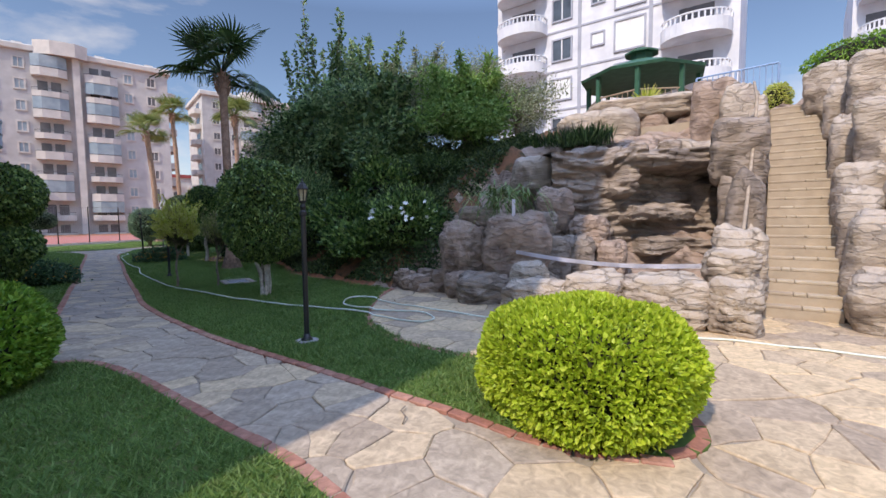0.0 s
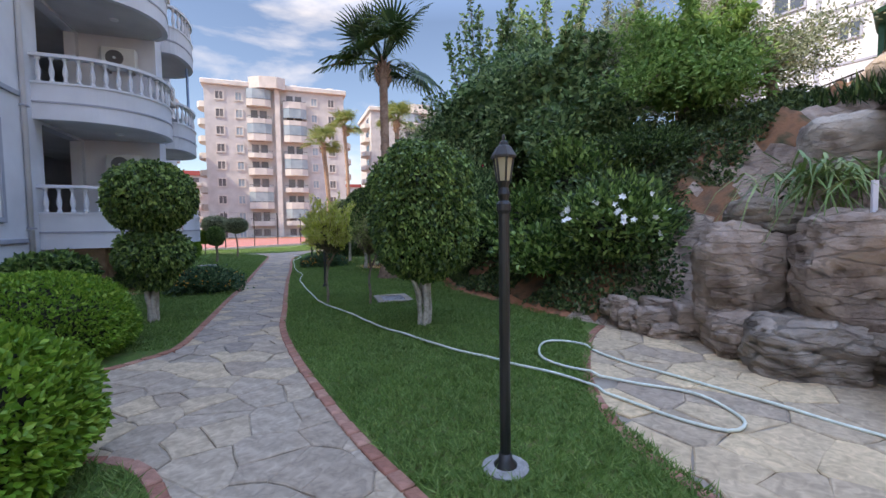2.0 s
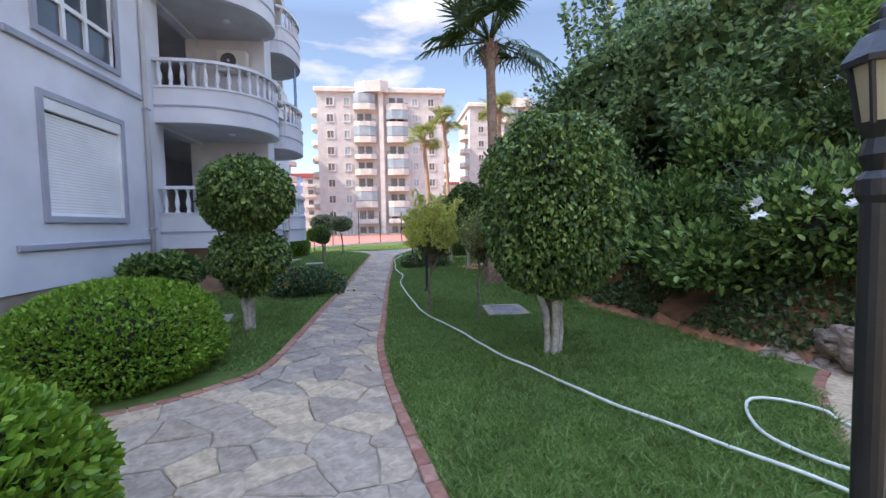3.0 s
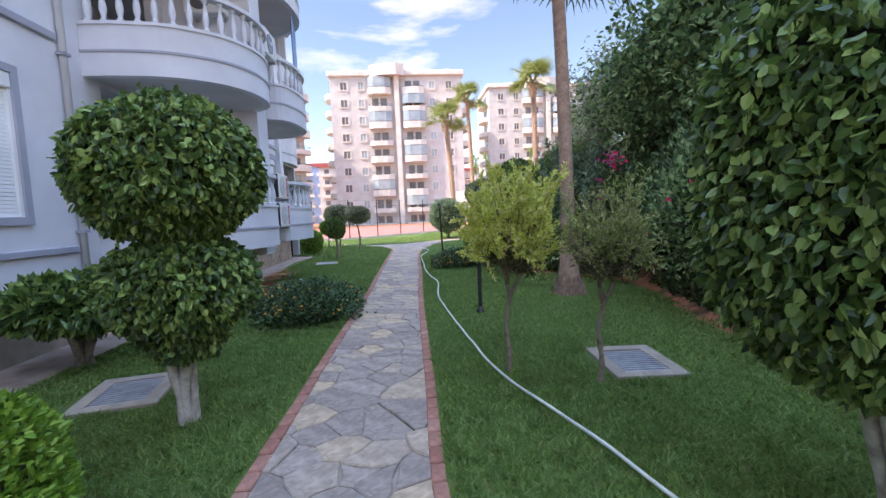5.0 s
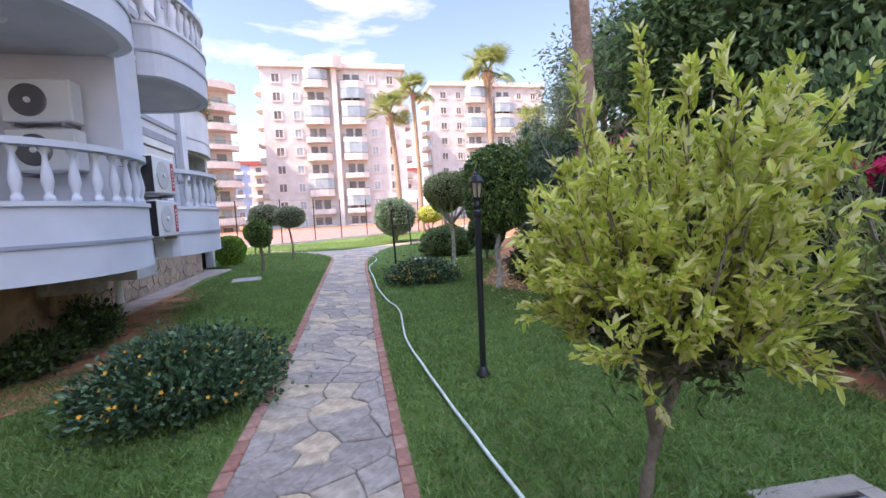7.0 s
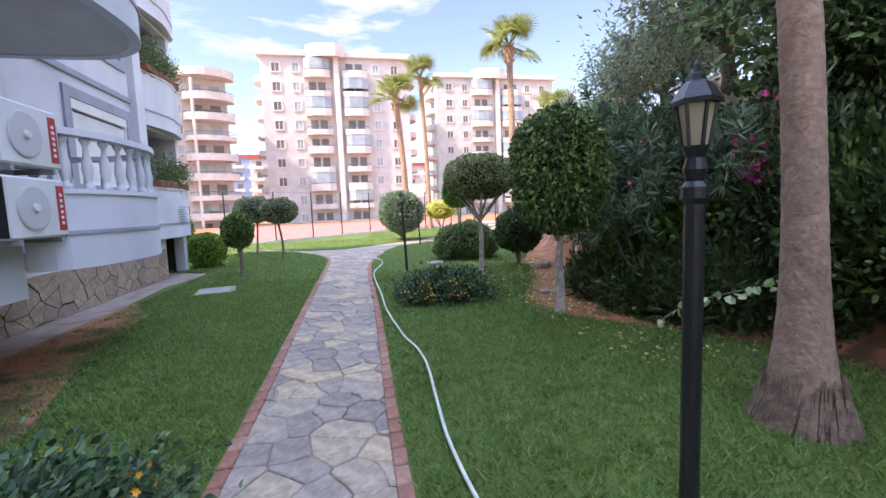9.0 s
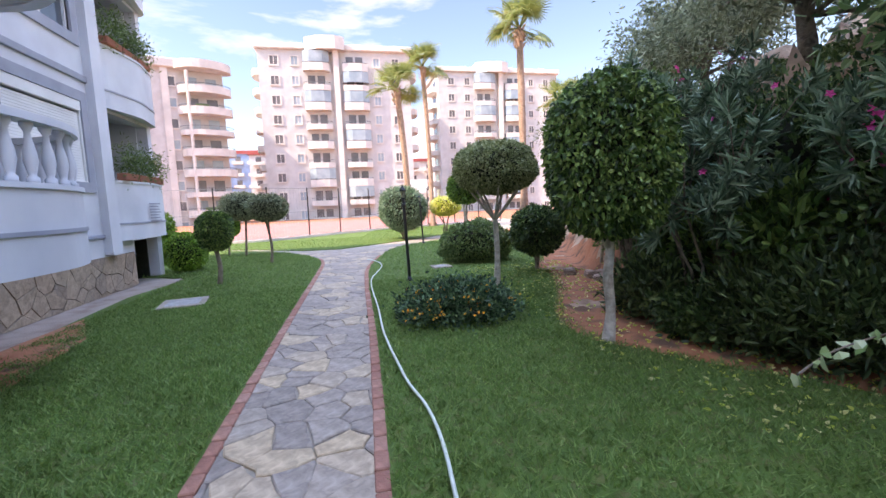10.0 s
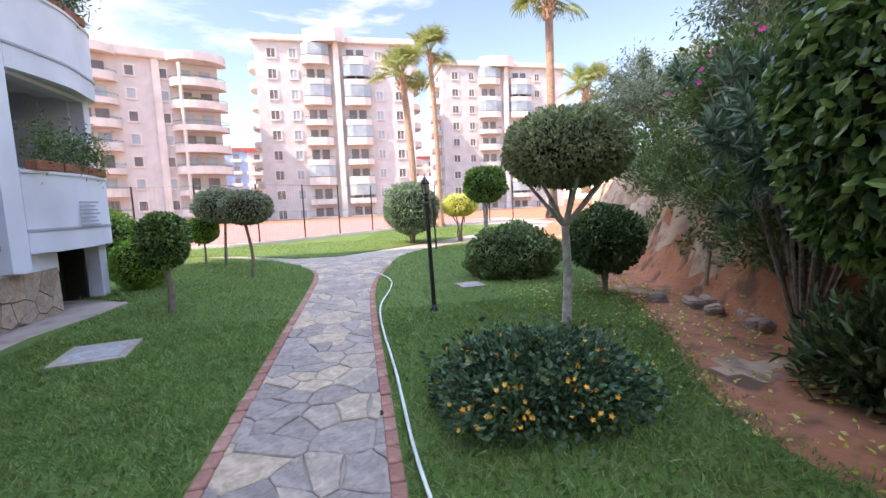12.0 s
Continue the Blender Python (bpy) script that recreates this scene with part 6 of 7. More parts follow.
# aloe on the rocks
al = empty("aloe_plant", (7.05, 7.8, 2.05), "clump of long arching aloe leaves on the rocks", "plant")
vs, fs = [], []
for i in range(170):
    a, L = rng.uniform(0, 6.28), rng.uniform(0.5, 0.95)
    up = rng.uniform(0.25, 1.0)
    o = rng.normal(size=3) * np.array([0.24, 0.28, 0.1])
    d, s = np.array([math.cos(a), math.sin(a), 0]), np.array([-math.sin(a), math.cos(a), 0])
    k = len(vs)
    for q in (0, 0.35, 0.7, 1.0):
        c = o + d * L * q * (1 - 0.3 * up) + np.array([0, 0, L * (up * 1.1 * q - 1.15 * q * q)])
        w = 0.022 * (1 - 0.85 * q)
        vs += [c + s * w, c - s * w]
    fs += [[k, k + 2, k + 3, k + 1], [k + 2, k + 4, k + 5, k + 3], [k + 4, k + 6, k + 7, k + 5]]
mesh_ob("foliage", np.array(vs), fs, M["aloe"], al)
sp = empty("spiky_plant", (11.3, 9.3, 3.65), "row of dark spiky grass-like plants on the rim", "plant")
vf = [leaves(rng.uniform(-1, 1, (900, 3)) * np.array([0.5, 1.5, 0.05]), rng.normal(size=(900, 3)) * 0.35 + np.array([0, 0, 1.0]), 0.5, 0.03)]
mesh_ob("foliage", *join(*vf), M["darkleaf"], sp)

clipped("ball_bush", (14.8, 4.8, 4.2), [(0.55, 0.32, 0.32, 0.4)], "yellowgreen", 1500, 0.06, 0.03, "small golden clipped bush at the head of the steps", "bush")
clipped("hedge_bush", (14.4, 2.9, 4.6), [(0.6, 1.0, 1.3, 0.5)], "hedge", 4000, 0.07, 0.035, "rounded clipped hedge on the rock terrace", "bush")
yc = empty("yucca", (15.2, 8.5, 5.1), "small yellow-green yucca on the grotto rock", "plant")
part("trunk", tube(bmesh.new(), [(0, 0, -0.2), (0, 0, 0.35)], [0.09, 0.06], 8), M["bark"], yc)
yd = sphere_dirs(160)
yd[:, 2] = np.abs(yd[:, 2]) + 0.15
mesh_ob("foliage", *leaves(np.zeros((160, 3)) + np.array([0, 0, 0.35]), yd, 0.55, 0.04), M["yellowgreen"], yc)

# ivy and low shrubs that cover the bank
n = 95000
px, py = rng.uniform(4.9, 11.5, n), rng.uniform(9.3, 19.5, n)
pz = hill_z(px, py)
dens = np.array([noise.noise(Vector((a * 0.8, b * 0.8, 2.0))) for a, b in zip(px, py)])
keep = (pz > 0.06) & (dens > -0.5 + 0.4 * (py > 17.5)) & ~((px > 6.8) & (py < 9.9))
px, py, pz, dens = px[keep], py[keep], pz[keep], dens[keep]
lift = np.clip(dens + 0.35, 0, 1) * 0.75 * rng.random(len(px)) * np.clip(pz * 2, 0.15, 1)
pts = np.stack([px, py, pz + lift], 1)
ivy = mesh_ob("bank_groundcover", *leaves(pts, rng.normal(size=pts.shape) + np.array([-0.35, -0.2, 0.5]), 0.085, 0.05), M["ivyleaf"])
tagged(ivy, "dense ivy and low shrubs covering the shaded bank", "ground cover", kind="stuff")
n = 26000
px, py = rng.uniform(5.4, 9.0, n), rng.uniform(18.5, 30, n)
pz = hill_z(px, py)
dens = np.array([noise.noise(Vector((a * 0.9, b * 0.9, 7.0))) for a, b in zip(px, py)])
keep = (pz > 0.5) & (dens > -0.04)
pts = np.stack([px, py, pz + 0.3 * rng.random(n)], 1)[keep]
iv2 = mesh_ob("bank_weeds", *leaves(pts, rng.normal(size=pts.shape) + np.array([-0.3, -0.3, 0.4]), 0.09, 0.04), M["midleaf"])
tagged(iv2, "patchy weeds on the red earth bank", "ground cover", kind="stuff")
# variegated vine creeping over the lawn edge
vine = empty("variegated_vine", (4.6, 18.5, 0), "creeping vine with pale variegated heart-shaped leaves", "vine")
M["pale"] = leafmat("pale_leaf", (0.62, 0.66, 0.42), (0.46, 0.56, 0.28), (0.24, 0.38, 0.13), 0.5, 0.3)
vp = smooth_line([(-0.72, 0.1, 0.42), (-0.45, 0.12, 0.52), (-0.15, 0.1, 0.6), (0.55, 0.1, 0.67), (1.2, 0.15, 0.68), (1.7, 0.25, 0.72)], 0.075)
part("stem", tube(bmesh.new(), [tuple(q) for q in vp], 0.007, 5), M["bark"], vine)
lp = vp + rng.normal(size=vp.shape) * 0.02
lp[:, 2] = np.maximum(lp[:, 2], 0.05)
mesh_ob("foliage", *leaves(lp, rng.normal(size=lp.shape) + np.array([-0.3, -0.8, -0.5]), 0.1, 0.088, vary=0.3), M["pale"], vine)

# leaf litter on the soil
n = 1500
px, py = rng.uniform(3.6, 6.4, n), rng.uniform(18.5, 27, n)
pts = np.stack([px, py, np.maximum(hill_z(px, py), 0.0) + 0.012], 1)
lit = mesh_ob("leaf_litter", *leaves(pts, rng.normal(size=pts.shape) * np.array([1, 1, 0.1]), 0.055, 0.03, curl=0.3), M["yellowgreen"])
tagged(lit, "fallen yellow leaves on grass and soil", "leaf litter", kind="stuff")


# ---- garden lamps, hose, covers ----
def garden_lamp(loc, label, tilt=(0, 0)):
    t = empty("garden_lamp", loc, label, "lamp post", "garden lamps")
    t.matrix_basis = pose(*loc, tilt[0], tilt[1], 20)
    if loc[1] < 10:
        part("footing", lathe(bmesh.new(), [(0.15, -0.05), (0.15, 0.012), (0.12, 0.02)], 18), M["concrete"], t, "white-ringed concrete footing")
    part("base", lathe(bmesh.new(), [(0.075, 0.0), (0.075, 0.03), (0.045, 0.06), (0.04, 0.1)], 14), M["black"], t, smooth=True)
    part("post", lathe(bmesh.new(), [(0.034, 0.05), (0.034, 1.62), (0.045, 1.64), (0.045, 1.68), (0.03, 1.70)], 14), M["black"], t)
    part("collar", lathe(bmesh.new(), [(0.026, 1.69), (0.04, 1.74), (0.03, 1.78), (0.045, 1.82)], 12), M["black"], t)
    part("glass", lathe(bmesh.new(), [(0.037, 1.82), (0.058, 1.965)], 6), M["lampglass"], t, "yellowish glass panes")
    for i in range(6):
        a = i * math.pi / 3
        part("glazing_bar", tube(bmesh.new(), [(0.04 * math.cos(a), 0.04 * math.sin(a), 1.815), (0.062 * math.cos(a), 0.062 * math.sin(a), 1.97)], 0.007, 5), M["black"], t)
    part("cap", lathe(bmesh.new(), [(0.078, 1.96), (0.08, 1.975), (0.045, 2.03), (0.03, 2.04), (0.027, 2.06), (0.01, 2.07), (0.01, 2.095), (0.003, 2.11)], 6), M["black"], t)
    return t


garden_lamp((2.35, 6.86, 0), "black metal garden lamp with a six-sided lantern, standing on the lawn")
garden_lamp((2.02, 16.18, 0.0), "black metal garden lamp with a six-sided lantern, standing on the lawn")
garden_lamp((2.22, 25.65, 0), "slightly leaning black garden lamp on the lawn", (0, -2.2))
garden_lamp((4.05, 34.6, 0), "slightly leaning black garden lamp on the far lawn", (0, -3.0))

HOSE = [(1.48, 29.7), (1.7, 29.2), (1.8, 28.3), (1.68, 27.4), (1.43, 26.2), (1.36, 25.0), (1.37, 23.3), (1.35, 22.0), (1.37, 21.3), (1.44, 20.2), (1.53, 19.6), (1.53, 19.0), (1.46, 18.2), (1.42, 17.5), (1.46, 16.6), (1.52, 15.6), (1.6, 14.6), (1.69, 13.6), (1.85, 12.9), (2.1, 12.1), (2.38, 10.9), (2.65, 10.2), (2.92, 9.45), (3.25, 8.8), (3.68, 7.95), (3.85, 7.3), (4.0, 6.85), (4.15, 6.66), (4.42, 6.8), (4.5, 7.3), (4.14, 7.8), (3.83, 8.3), (3.8, 8.7), (4.18, 9.18), (4.55, 8.95), (4.57, 8.4), (4.7, 7.8), (4.87, 7.1), (5.04, 6.25), (5.12, 5.7), (5.65, 4.3), (6.3, 3.44), (6.6, 2.7), (6.85, 1.9), (7.0, 0.8)]
hp = smooth_line(HOSE, 0.09)
hq = [(x, y, (0.04 if y > 9.7 or x < np.interp(y, PATIO[::-1, 1], PATIO[::-1, 0]) else 0.004) + 0.004 * math.sin(i * 0.7)) for i, (x, y) in enumerate(hp)]
tagged(part("garden_hose", tube(bmesh.new(), hq, 0.014, 8), M["hose"], smooth=True), "pale green-white garden hose lying beside the path and looped", "hose")


def grate(loc, w, d, rz, label, bars=True):
    t = empty("drain_cover", (*loc, 0), label, "drain cover", "drain covers", rz=rz)
    part("frame", prism_ring(w, d, 0.13), M["mortar"], t)
    if bars:
        n = int((d - 0.26) / 0.058)
        for i in range(n):
            y = -d / 2 + 0.14 + i * 0.058
            part("bar", box(bmesh.new(), -w / 2 + 0.13, w / 2 - 0.13, y, y + 0.026, -0.01, 0.022), M["steel"], t)
        # Solid black box; the shade below the bars is painted as its colour.
        part("pit", box(bmesh.new(), -w / 2 + 0.12, w / 2 - 0.12, -d / 2 + 0.12, d / 2 - 0.12, -0.05, 0.003), M["black"], t)
    else:
        part("lid", box(bmesh.new(), -w / 2 + 0.1, w / 2 - 0.1, -d / 2 + 0.1, d / 2 - 0.1, -0.02, 0.035, 0.008), M["concrete"], t)
    return t


def prism_ring(w, d, m):
    bm = bmesh.new()
    box(bm, -w / 2, w / 2, -d / 2, -d / 2 + m, -0.05, 0.03, 0.006)
    box(bm, -w / 2, w / 2, d / 2 - m, d / 2, -0.05, 0.03, 0.006)
    box(bm, -w / 2, -w / 2 + m, -d / 2 + m + 0.001, d / 2 - m - 0.001, -0.05, 0.029)
    box(bm, w / 2 - m, w / 2, -d / 2 + m + 0.001, d / 2 - m - 0.001, -0.05, 0.029)
    return bm


grate((3.2, 13.5), 0.72, 0.92, -4, "steel drain grating in a concrete frame on the lawn")
grate((-2.0, 13.65), 0.75, 0.9, 12, "steel drain grating in a concrete frame beside the tiered ficus")
grate((-2.08, 25.05), 0.75, 0.8, 10, "pale concrete inspection cover set in the lawn", False)
grate((3.3, 27.4), 0.5, 0.5, 5, "small grey inspection cover set in the lawn", False)


# ---- air conditioners on the building ----
def ac_unit(x, y, z, rz, label, red=True):
    t = empty("air_conditioner", (x, y, z), label, "air conditioner", "air conditioners", rz=rz)
    part("casing", box(bmesh.new(), -0.14, 0.14, -0.4, 0.4, 0, 0.56, 0.02), M["acwhite"], t)
    part("fan_grille", lathe(bmesh.new(), [(0.21, 0), (0.21, 0.01), (0.19, 0.015)], 24), M["soffit"] if red else M["darkpane"], t).matrix_basis = pose(0.142, -0.08, 0.28, 0, 90, 0)
    part("hub", lathe(bmesh.new(), [(0.04, 0), (0.035, 0.02)], 12), M["acwhite"], t).matrix_basis = pose(0.158, -0.08, 0.28, 0, 90, 0)
    for q in (-0.28, 0.28):
        part("bracket", box(bmesh.new(), -0.3, 0.14, q - 0.02, q + 0.02, -0.05, -0.002), M["steel"], t)
    if red:
        part("sticker", box(bmesh.new(), 0.141, 0.144, 0.25, 0.36, 0.06, 0.5), M["redlabel"], t, "red sticker with pale lettering")
        part("side_panel", box(bmesh.new(), -0.135, 0.135, -0.406, -0.401, 0.02, 0.54), M["black"], t, "dark side panel")
        for i in range(6):
            part("lettering", box(bmesh.new(), 0.1445, 0.146, 0.285, 0.325, 0.12 + i * 0.055, 0.15 + i * 0.055), M["shutter"], t)
    return t


ac_unit(-2.1, 19.62, 2.16, 0, "white outdoor air-conditioning unit with a red sticker on the wall")
ac_unit(-2.1, 19.62, 1.5, 0, "white outdoor air-conditioning unit with a red sticker on the wall")
ac_unit(-3.1, 18.98, 3.1, -90, "white outdoor air-conditioning unit inside the balcony", False)
ac_unit(-3.1, 18.98, 2.46, -90, "white outdoor air-conditioning unit inside the balcony", False)
ac_unit(-3.1, 18.98, 6.0, -90, "white outdoor air-conditioning unit inside the balcony", False)
ac_unit(-2.12, 19.5, 5.3, 0, "white outdoor air-conditioning unit on the wall", False)


def planter(loc, label):
    t = empty("potted_plant", loc, label, "potted plant", "balcony plants")
    part("pot", box(bmesh.new(), -0.1, 0.1, -0.32, 0.32, 0, 0.17, 0.02), M["terracotta"], t)
    pts = rng.normal(size=(500, 3)) * np.array([0.12, 0.2, 0.2]) + np.array([0.04, 0, 0.42])
    mesh_ob("foliage", *leaves(pts, rng.normal(size=(500, 3)) + np.array([0.3, 0, 0.2]), 0.09, 0.025), M["midleaf"], t)


for y in (27.75, 28.45, 29.1):
    planter((-3.93, y, 2.45), "terracotta trough with green plants on the balcony parapet")
for y in (27.6, 28.3, 29.0):
    planter((-3.93, y, 5.35), "terracotta trough with green plants on the balcony parapet")
# faded notice on the parapet: unreadable lines
nt = empty("wall_notice", (-3.76, 28.55, 1.75), "pale notice painted on the balcony parapet, unreadable", "sign")
for i in range(7):
    part("line", box(bmesh.new(), -0.004, 0.004, -0.3, 0.3 - 0.06 * (i % 3), -0.25 + i * 0.07, -0.22 + i * 0.07), M["trimgrey"], nt)

cloth = smooth_line([(-1.85, 21.05), (-1.9, 21.4), (-1.98, 21.9)], 0.04)
cloth[:, 0] += 0.03 * np.sin(np.arange(len(cloth)) * 1.5)
at_house(part("curtain", ribbon(bmesh.new(), cloth, 0.01, 5.55, 6.9), M["bluewall"], label="blue cloth hung on the balcony"))
twig = part("twig", tube(bmesh.new(), [(2.0, 4.15, -0.005), (2.06, 4.2, 0.02), (2.1, 4.32, 0.012), (2.17, 4.36, 0.015)], 0.006, 5), M["bark"])
tagged(twig, "small dry curved twig lying on the flagstones", "twig")

# ---- court and fence ----
court = part("sports_court", prism(bmesh.new(), [(-11, 41.3), (-4.8, 40.9), (-2.3, 42.1), (0.3, 44.9), (3.8, 47.7), (9.1, 50.2), (14, 52.5), (10, 75), (-14, 72)], -0.05, 0.0), M["court"])
tagged(court, "red surfaced sports court behind a wire fence", "court", kind="structure")
kerb = part("court_kerb", ribbon(bmesh.new(), smooth_line([(-11, 41.15), (-4.8, 40.6), (-2.3, 41.8), (0.3, 44.6), (3.8, 47.4), (9.1, 49.9), (14, 52.2)], 0.5), 0.16, -0.05, 0.12), M["creamtrim"])
tagged(kerb, "pale concrete kerb along the court", "kerb", kind="structure")
fence = empty("court_fence", (0, 44, 0), "tall wire-mesh fence on dark posts round the court", "fence")
fl = smooth_line([(-11, 41.2), (-4.8, 40.7), (-2.3, 41.9), (0.3, 44.7), (3.8, 47.5), (9.1, 50.0), (14, 52.3)], 2.6) - np.array([0, 44])
for p in fl:
    part("post", tube(bmesh.new(), [(p[0], p[1], 0), (p[0], p[1], 2.9)], 0.04, 6), M["black"], fence)
for z in (0.15, 1.5, 2.85):
    part("wire", tube(bmesh.new(), [(q[0], q[1], z) for q in fl], 0.014, 4), M["steel"], fence)
bm = bmesh.new()
for a, b in zip(fl, fl[1:]):
    for i in range(14):
        q = a + (b - a) * i / 14
        tube(bm, [(q[0], q[1], 0.1), (q[0], q[1], 2.85)], 0.005, 3)
part("wire_mesh", bm, M["steel"], fence)
hoop = empty("basketball_stand", (6.9, 53.5, 0), "white basketball backboard on a thin pole", "basketball stand")
part("pole", tube(bmesh.new(), [(0, 0, 0), (0, 0, 3.2)], 0.06, 8), M["steel"], hoop)
part("backboard", box(bmesh.new(), -0.8, 0.8, -0.35, -0.3, 2.7, 3.8), M["shutter"], hoop)
for i in range(16):
    rock(5.7 + 0.9 * rng.random(), 23.2 + 1.9 * rng.random(), 0.03, 0.16 + 0.16 * rng.random(), 0.2, 0.16, M["rockred"], 90 + i, sub=3, p=6.0, strata=0.15, label="broken reddish stone lying at the foot of the bank", group="loose stones")
stick = part("wooden_stake", box(bmesh.new(), -0.03, 0.03, -0.02, 0.02, -0.1, 0.6), M["wood"])
bmx = part("cross_board", box(bmesh.new(), -0.22, 0.2, -0.035, -0.021, 0.5, 0.58), M["wood"], stick)
stick.matrix_basis = pose(6.3, 24.7, 0.35, 0, 8, 15)
tagged(stick, "weathered wooden stake with a crossboard in the red soil", "stake")


# ---- pieces: kerb bricks, plinth stones, flagstones ----
def piece_mesh(name, dims, material, bevel):
    bm = box(bmesh.new(), *dims, bevel)
    me = bpy.data.meshes.new(name)
    bm.to_mesh(me)
    bm.free()
    me.materials.append(material)
    return me


BRICK = piece_mesh("brick", (-0.096, 0.096, -0.05, 0.05, -0.06, 0.0), M["brick"], 0.008)


def kerb_line(line, label, limit, off):
    k = tagged(new("brick_kerb"), label, "kerb", kind="structure")
    line = outline_offset(line, off)
    pts = smooth_line([tuple(p) for p in line[::3]], 0.205)
    for a, b in zip(pts, pts[1:]):
        if not limit(a):
            continue
        o = new("brick", BRICK)
        o.parent = k
        m = (a + b) / 2
        o.matrix_basis = pose(m[0], m[1], 0.006 + rng.uniform(-0.004, 0.004), 0, 0, math.degrees(math.atan2(b[1] - a[1], b[0] - a[0])) + rng.uniform(-2, 2))


kerb_line(EAST, "red brick kerb between path and lawn", lambda p: p[1] < 31, 0.045)
kerb_line(WEST, "red brick kerb between path and lawn", lambda p: p[1] < 31 and p[0] > -2.2, -0.045)
kerb_line(SOUTH, "red brick kerb round the front lawn", lambda p: p[0] > -1.6, -0.045)
kerb_line(PATIO, "red brick kerb between lawn and patio", lambda p: True, -0.045)


def inside(p, poly):
    x, y, c = p[0], p[1], False
    for (x0, y0), (x1, y1) in zip(poly, np.roll(poly, -1, axis=0)):
        if (y0 > y) != (y1 > y) and x < (x1 - x0) * (y - y0) / (y1 - y0) + x0:
            c = not c
    return c


def cells(region, size, seed, limit):
    """Irregular convex cells over a rectangle; limit keeps those whose site it accepts."""
    r = np.random.default_rng(seed)
    x0, x1, y0, y1 = region
    xs, ys = np.arange(x0, x1, size), np.arange(y0, y1, size)
    g = np.array([(x + (0.5 * size if j % 2 else 0), y) for j, y in enumerate(ys) for x in xs])
    g += r.uniform(-0.5, 0.5, g.shape) * size
    g = g[r.random(len(g)) > 0.22]
    out = []
    for i, s in enumerate(g):
        if not limit(s):
            continue
        d = np.linalg.norm(g - s, axis=1)
        poly = [s + np.array(q) * size * 1.7 for q in ((-1, -1), (1, -1), (1, 1), (-1, 1))]
        for j in np.argsort(d)[1:15]:
            n = g[j] - s
            c = (s + g[j]) / 2
            new_poly = []
            for a, b in zip(poly, poly[1:] + poly[:1]):
                da, db = np.dot(a - c, n), np.dot(b - c, n)
                if da <= 0:
                    new_poly.append(a)
                if (da < 0) != (db < 0):
                    new_poly.append(a + (b - a) * da / (da - db))
            poly = new_poly
            if len(poly) < 3:
                break
        if len(poly) >= 3:
            out.append((s, np.array(poly)))
    return out


def stone_verts(s, poly, r, z=-0.012, joint=0.0045):
    """One slab: chipped outline, bevelled rim, slightly tilted top."""
    pts = []
    for a, b in zip(poly, np.roll(poly, -1, axis=0)):
        pts.append(a)
        if np.linalg.norm(b - a) > 0.14:
            pts.append((a + b) / 2 + r.normal(size=2) * 0.012)
    p = np.array(pts)
    c = p.mean(0)
    d = p - c
    L = np.linalg.norm(d, axis=1, keepdims=True)
    low, top = c + d * (1 - joint / L), c + d * (1 - (joint + 0.012) / L)
    t = r.normal(size=2) * 0.006
    h = z + r.uniform(-0.004, 0.004)
    n = len(p)
    v = [(*q, -0.045) for q in low] + [(*q, h - 0.008) for q in low] + [(*q, h + float(np.dot(q - c, t))) for q in top]
    f = [list(range(2 * n, 3 * n))]
    for k in range(n):
        m = (k + 1) % n
        f += [[k, m, n + m, n + k], [n + k, n + m, 2 * n + m, 2 * n + k]]
    return v, f


E_Y, E_X = EAST[:, 1], EAST[:, 0]
W_LINE = WEST[WEST[:, 1] > 10.9]


def on_path(s):
    x, y = s
    if y < 2.0 or y > 33.5:
        return False
    e = np.interp(y, E_Y, E_X) + 0.12
    w = np.interp(y, W_LINE[:, 1], W_LINE[:, 0]) - 0.1 if y > 10.9 else -3.4
    if y < 8.1:
        w = np.interp(y, SOUTH[:105, 1], SOUTH[:105, 0]) - 0.1 if y < 7.9 else -3.4
    return w < x < e


LAWN_E = np.array([*EAST, *HILL_EDGE, *PATIO[:-1]])


def on_patio(s):
    x, y = s
    return (x > 2.2 and x < 9.3 - max(0, y - 4) * 0.45 and y < 10 and not inside(s, LAWN_E) and not on_path(s)) or (y < 2.0 and x > 1.1)


rs = np.random.default_rng(5)
near = cells((-3.4, 3.6, 10.3, 34), 0.27, 3, lambda s: s[1] > 10.5 and on_path(s))
wide = cells((-3.4, 3.6, 1.5, 11.2), 0.345, 4, lambda s: s[1] < 10.5 and on_path(s))
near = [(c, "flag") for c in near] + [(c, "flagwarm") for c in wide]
near.sort(key=lambda c: 0 if 3.0 < c[0][0][1] < 23.0 and c[0][0][0] > -1.0 else 1)
rest = {"flag": ([], []), "flagwarm": ([], [])}


def add_rest(kind, v, f):
    k = len(rest[kind][0])
    rest[kind][0].extend(v)
    rest[kind][1].extend([q + k for q in g] for g in f)


for i, ((s, poly), kind) in enumerate(near):
    v, f = stone_verts(s, poly, rs)
    if i < 300:
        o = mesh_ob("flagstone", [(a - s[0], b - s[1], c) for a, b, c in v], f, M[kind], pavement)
        o.location = (s[0], s[1], 0)
    else:
        add_rest(kind, v, f)
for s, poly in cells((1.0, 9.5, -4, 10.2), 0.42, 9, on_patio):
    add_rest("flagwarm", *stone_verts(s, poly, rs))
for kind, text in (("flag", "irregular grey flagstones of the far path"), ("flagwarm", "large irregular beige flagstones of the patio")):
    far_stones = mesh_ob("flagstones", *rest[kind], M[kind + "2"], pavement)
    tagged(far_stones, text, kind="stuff")

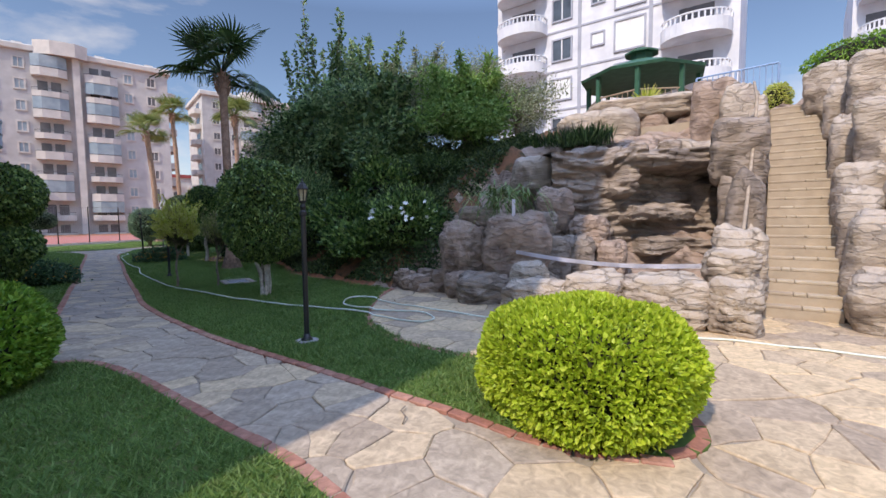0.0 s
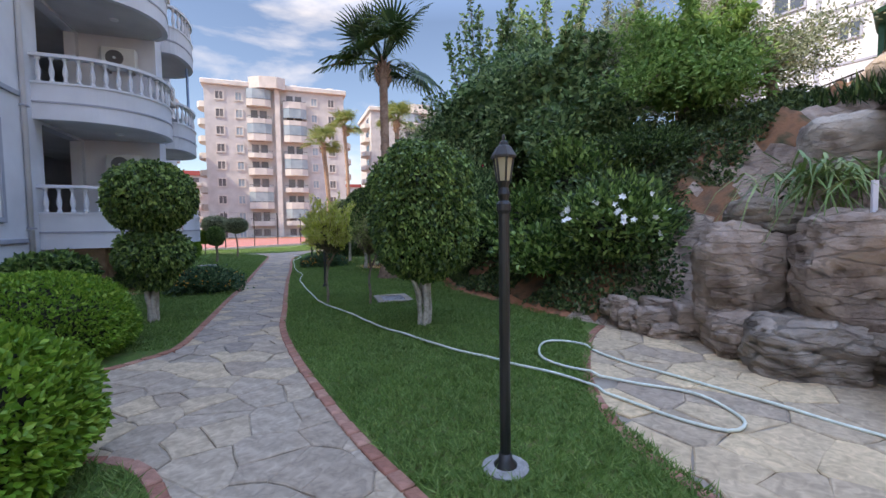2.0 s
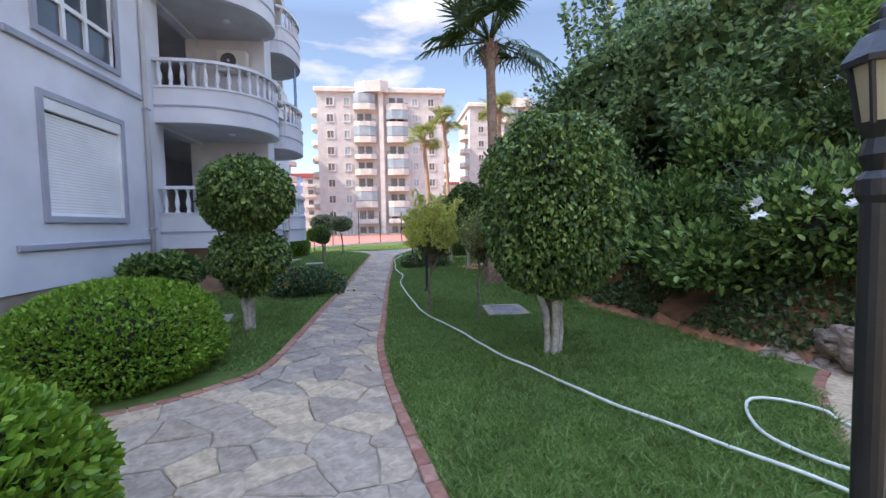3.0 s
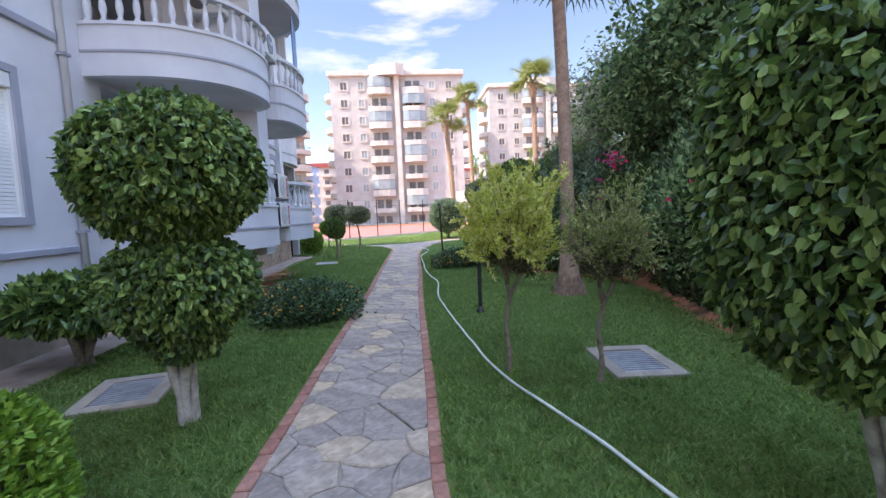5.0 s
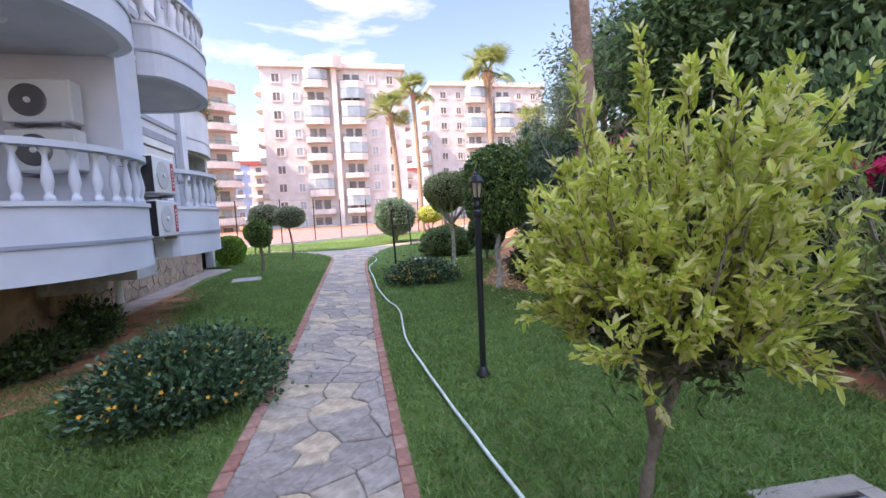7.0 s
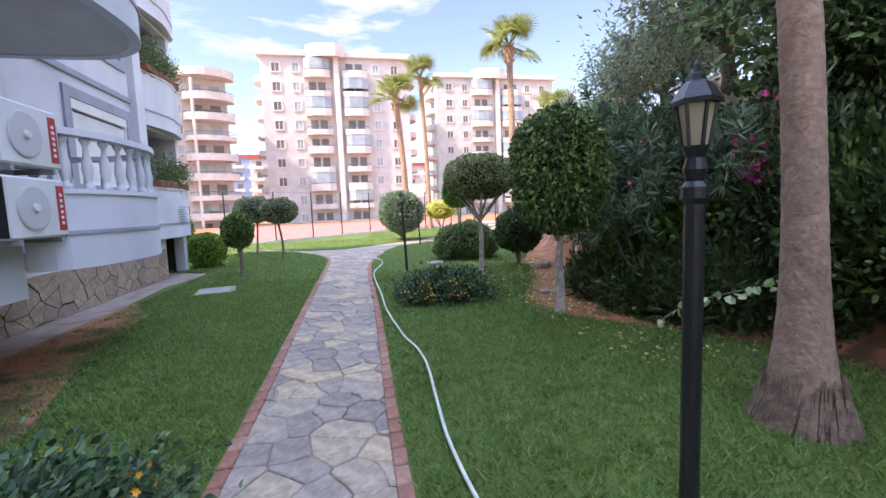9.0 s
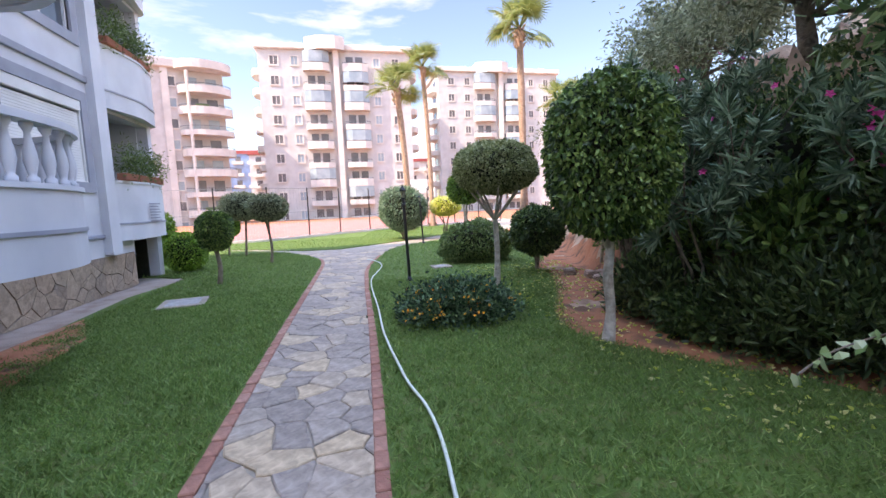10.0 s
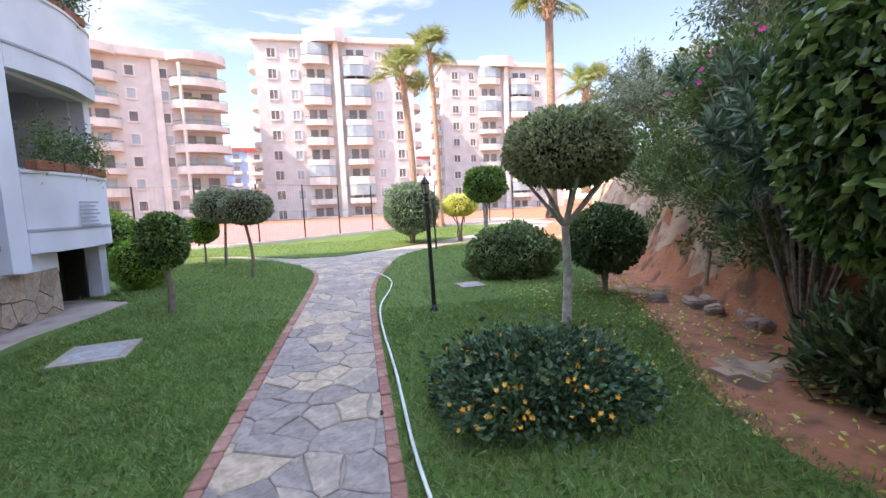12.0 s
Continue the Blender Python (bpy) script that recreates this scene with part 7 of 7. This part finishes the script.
# plinth stones on the building
for s, poly in cells((19.6, 27.95, 0.0, 0.78), 0.3, 21, lambda s: s[1] < 0.75):
    c = poly.mean(0)
    q = c + (poly - c) * 0.985
    q[:, 1] = np.clip(q[:, 1], 0.0, 0.8)
    q[:, 0] = np.clip(q[:, 0], 19.6, 28.0)
    if np.ptp(q[:, 1]) < 0.06:
        continue
    bm = bmesh.new()
    a = [bm.verts.new((HX - 0.05, y, z)) for y, z in q]
    b = [bm.verts.new((HX + rs.uniform(0.01, 0.03), *(c + (np.array(p) - c) * 0.972))) for p in q]
    bm.faces.new(b)
    for i in range(len(q)):
        j = (i + 1) % len(q)
        bm.faces.new((a[i], a[j], b[j], b[i]))
    part("stone", bm, M["stonew"], plinth)


# ---- grass ----
COVERS = [(3.2, 13.5, 0.42), (-2.0, 13.65, 0.46), (-2.08, 25.05, 0.42), (3.3, 27.4, 0.27), (2.35, 6.86, 0.14)]
BARE = [(-2.75, 18.2, 0.6), (-2.8, 19.4, 0.55), (-2.95, 20.6, 0.5), (-3.0, 21.6, 0.42), (-3.05, 22.5, 0.32)]


def blades(n, region, ok, h):
    pts = np.stack([rng.uniform(region[0], region[1], n), rng.uniform(region[2], region[3], n)], 1)
    pts = pts[ok(pts)]
    for cx, cy, cr in COVERS:
        pts = pts[np.maximum(np.abs(pts[:, 0] - cx), np.abs(pts[:, 1] - cy)) > cr]
    for cx, cy, cr in BARE:
        pts = pts[np.hypot(pts[:, 0] - cx, (pts[:, 1] - cy) * 0.8) > cr * (1 - 0.3 * np.abs(rng.normal(size=len(pts))))]
    n = len(pts)
    a = rng.uniform(0, 6.28, n)
    clump = np.sin(pts[:, 0] * 9.1 + 2.0 * np.sin(pts[:, 1] * 5.3)) * np.sin(pts[:, 1] * 8.3 + 2.0 * np.sin(pts[:, 0] * 4.7))
    L = h * rng.uniform(0.4, 1.2, (n, 1)) * (1 + 0.45 * clump[:, None])
    w = 0.008
    s = np.stack([np.cos(a), np.sin(a), np.zeros(n)], 1) * w
    lean = np.concatenate([rng.normal(size=(n, 2)) * 0.8, np.ones((n, 1))], 1) * L
    b = np.concatenate([pts, np.full((n, 1), -0.002)], 1)
    v = np.stack([b - s, b + s, b + lean], 1).reshape(-1, 3)
    f = np.arange(3 * n).reshape(-1, 3)
    return v, f


def strip_between(lo, hi):
    return lambda p: (p[:, 0] > np.interp(p[:, 1], lo[1], lo[0])) & (p[:, 0] < np.interp(p[:, 1], hi[1], hi[0]) + (0.14 * np.abs(rng.normal(size=len(p))) * (p[:, 1] > 9.8) if hi[0] is edge_x else 0.0))


edge_y = [2.7, 4.0, 4.8, 6.0, 7.4, 8.2, 9.3, 10.4, 11.7, 13.0, 13.9, 15.1, 16.8, 18.3, 19.1, 19.5, 20.15, 20.8, 21.2, 21.8, 22.5, 23.25, 24.75, 26.5, 29.0, 34.0]
edge_x = [3.6, 3.95, 3.6, 3.28, 3.55, 4.05, 5.0, 5.4, 5.1, 4.8, 4.75, 4.9, 5.4, 5.4, 4.9, 4.55, 4.1, 3.68, 3.64, 3.72, 4.0, 4.45, 5.1, 5.6, 7.0, 8.5]
patches = [blades(190000, (1.0, 6, 2.7, 14), strip_between((E_X + 0.015, E_Y), (edge_x, edge_y)), 0.05),
           blades(150000, (1.0, 7, 14, 26), strip_between((E_X + 0.015, E_Y), (edge_x, edge_y)), 0.05),
           blades(30000, (1.0, 8.5, 26, 36), strip_between((E_X + 0.015, E_Y), (edge_x, edge_y)), 0.06),
           blades(140000, (-3.25, 0.3, 10.9, 26), strip_between(([-3.22, -3.22], [10, 30]), (W_LINE[:, 0] - 0.015, W_LINE[:, 1])), 0.05),
           blades(30000, (-4.5, 0.3, 26, 34), strip_between(([-3.3, -3.2, -8], [20, 28.4, 31]), (W_LINE[:, 0] - 0.015, W_LINE[:, 1])), 0.06),
           blades(60000, (-8, 12, 34, 49), strip_between(([-8, -0.9, 0.6, 3.0], [40.5, 34.6, 34.6, 49]), ([-2, 1.0, 2.4, 4.2, 8.3, 9.1], [34.0, 34.3, 36, 37.6, 42, 49.5])), 0.07),
           blades(60000, (-3.2, 1.2, 1.5, 7.9), strip_between(([-3.2, -3.2], [0, 9]), (SOUTH[:105, 0] - 0.015, SOUTH[:105, 1])), 0.05)]
gv, gf = join(*patches)
grass = mesh_ob("grass", gv, gf, M["grass"])
tagged(grass, "short mown green grass blades on the lawns", "grass", kind="stuff")
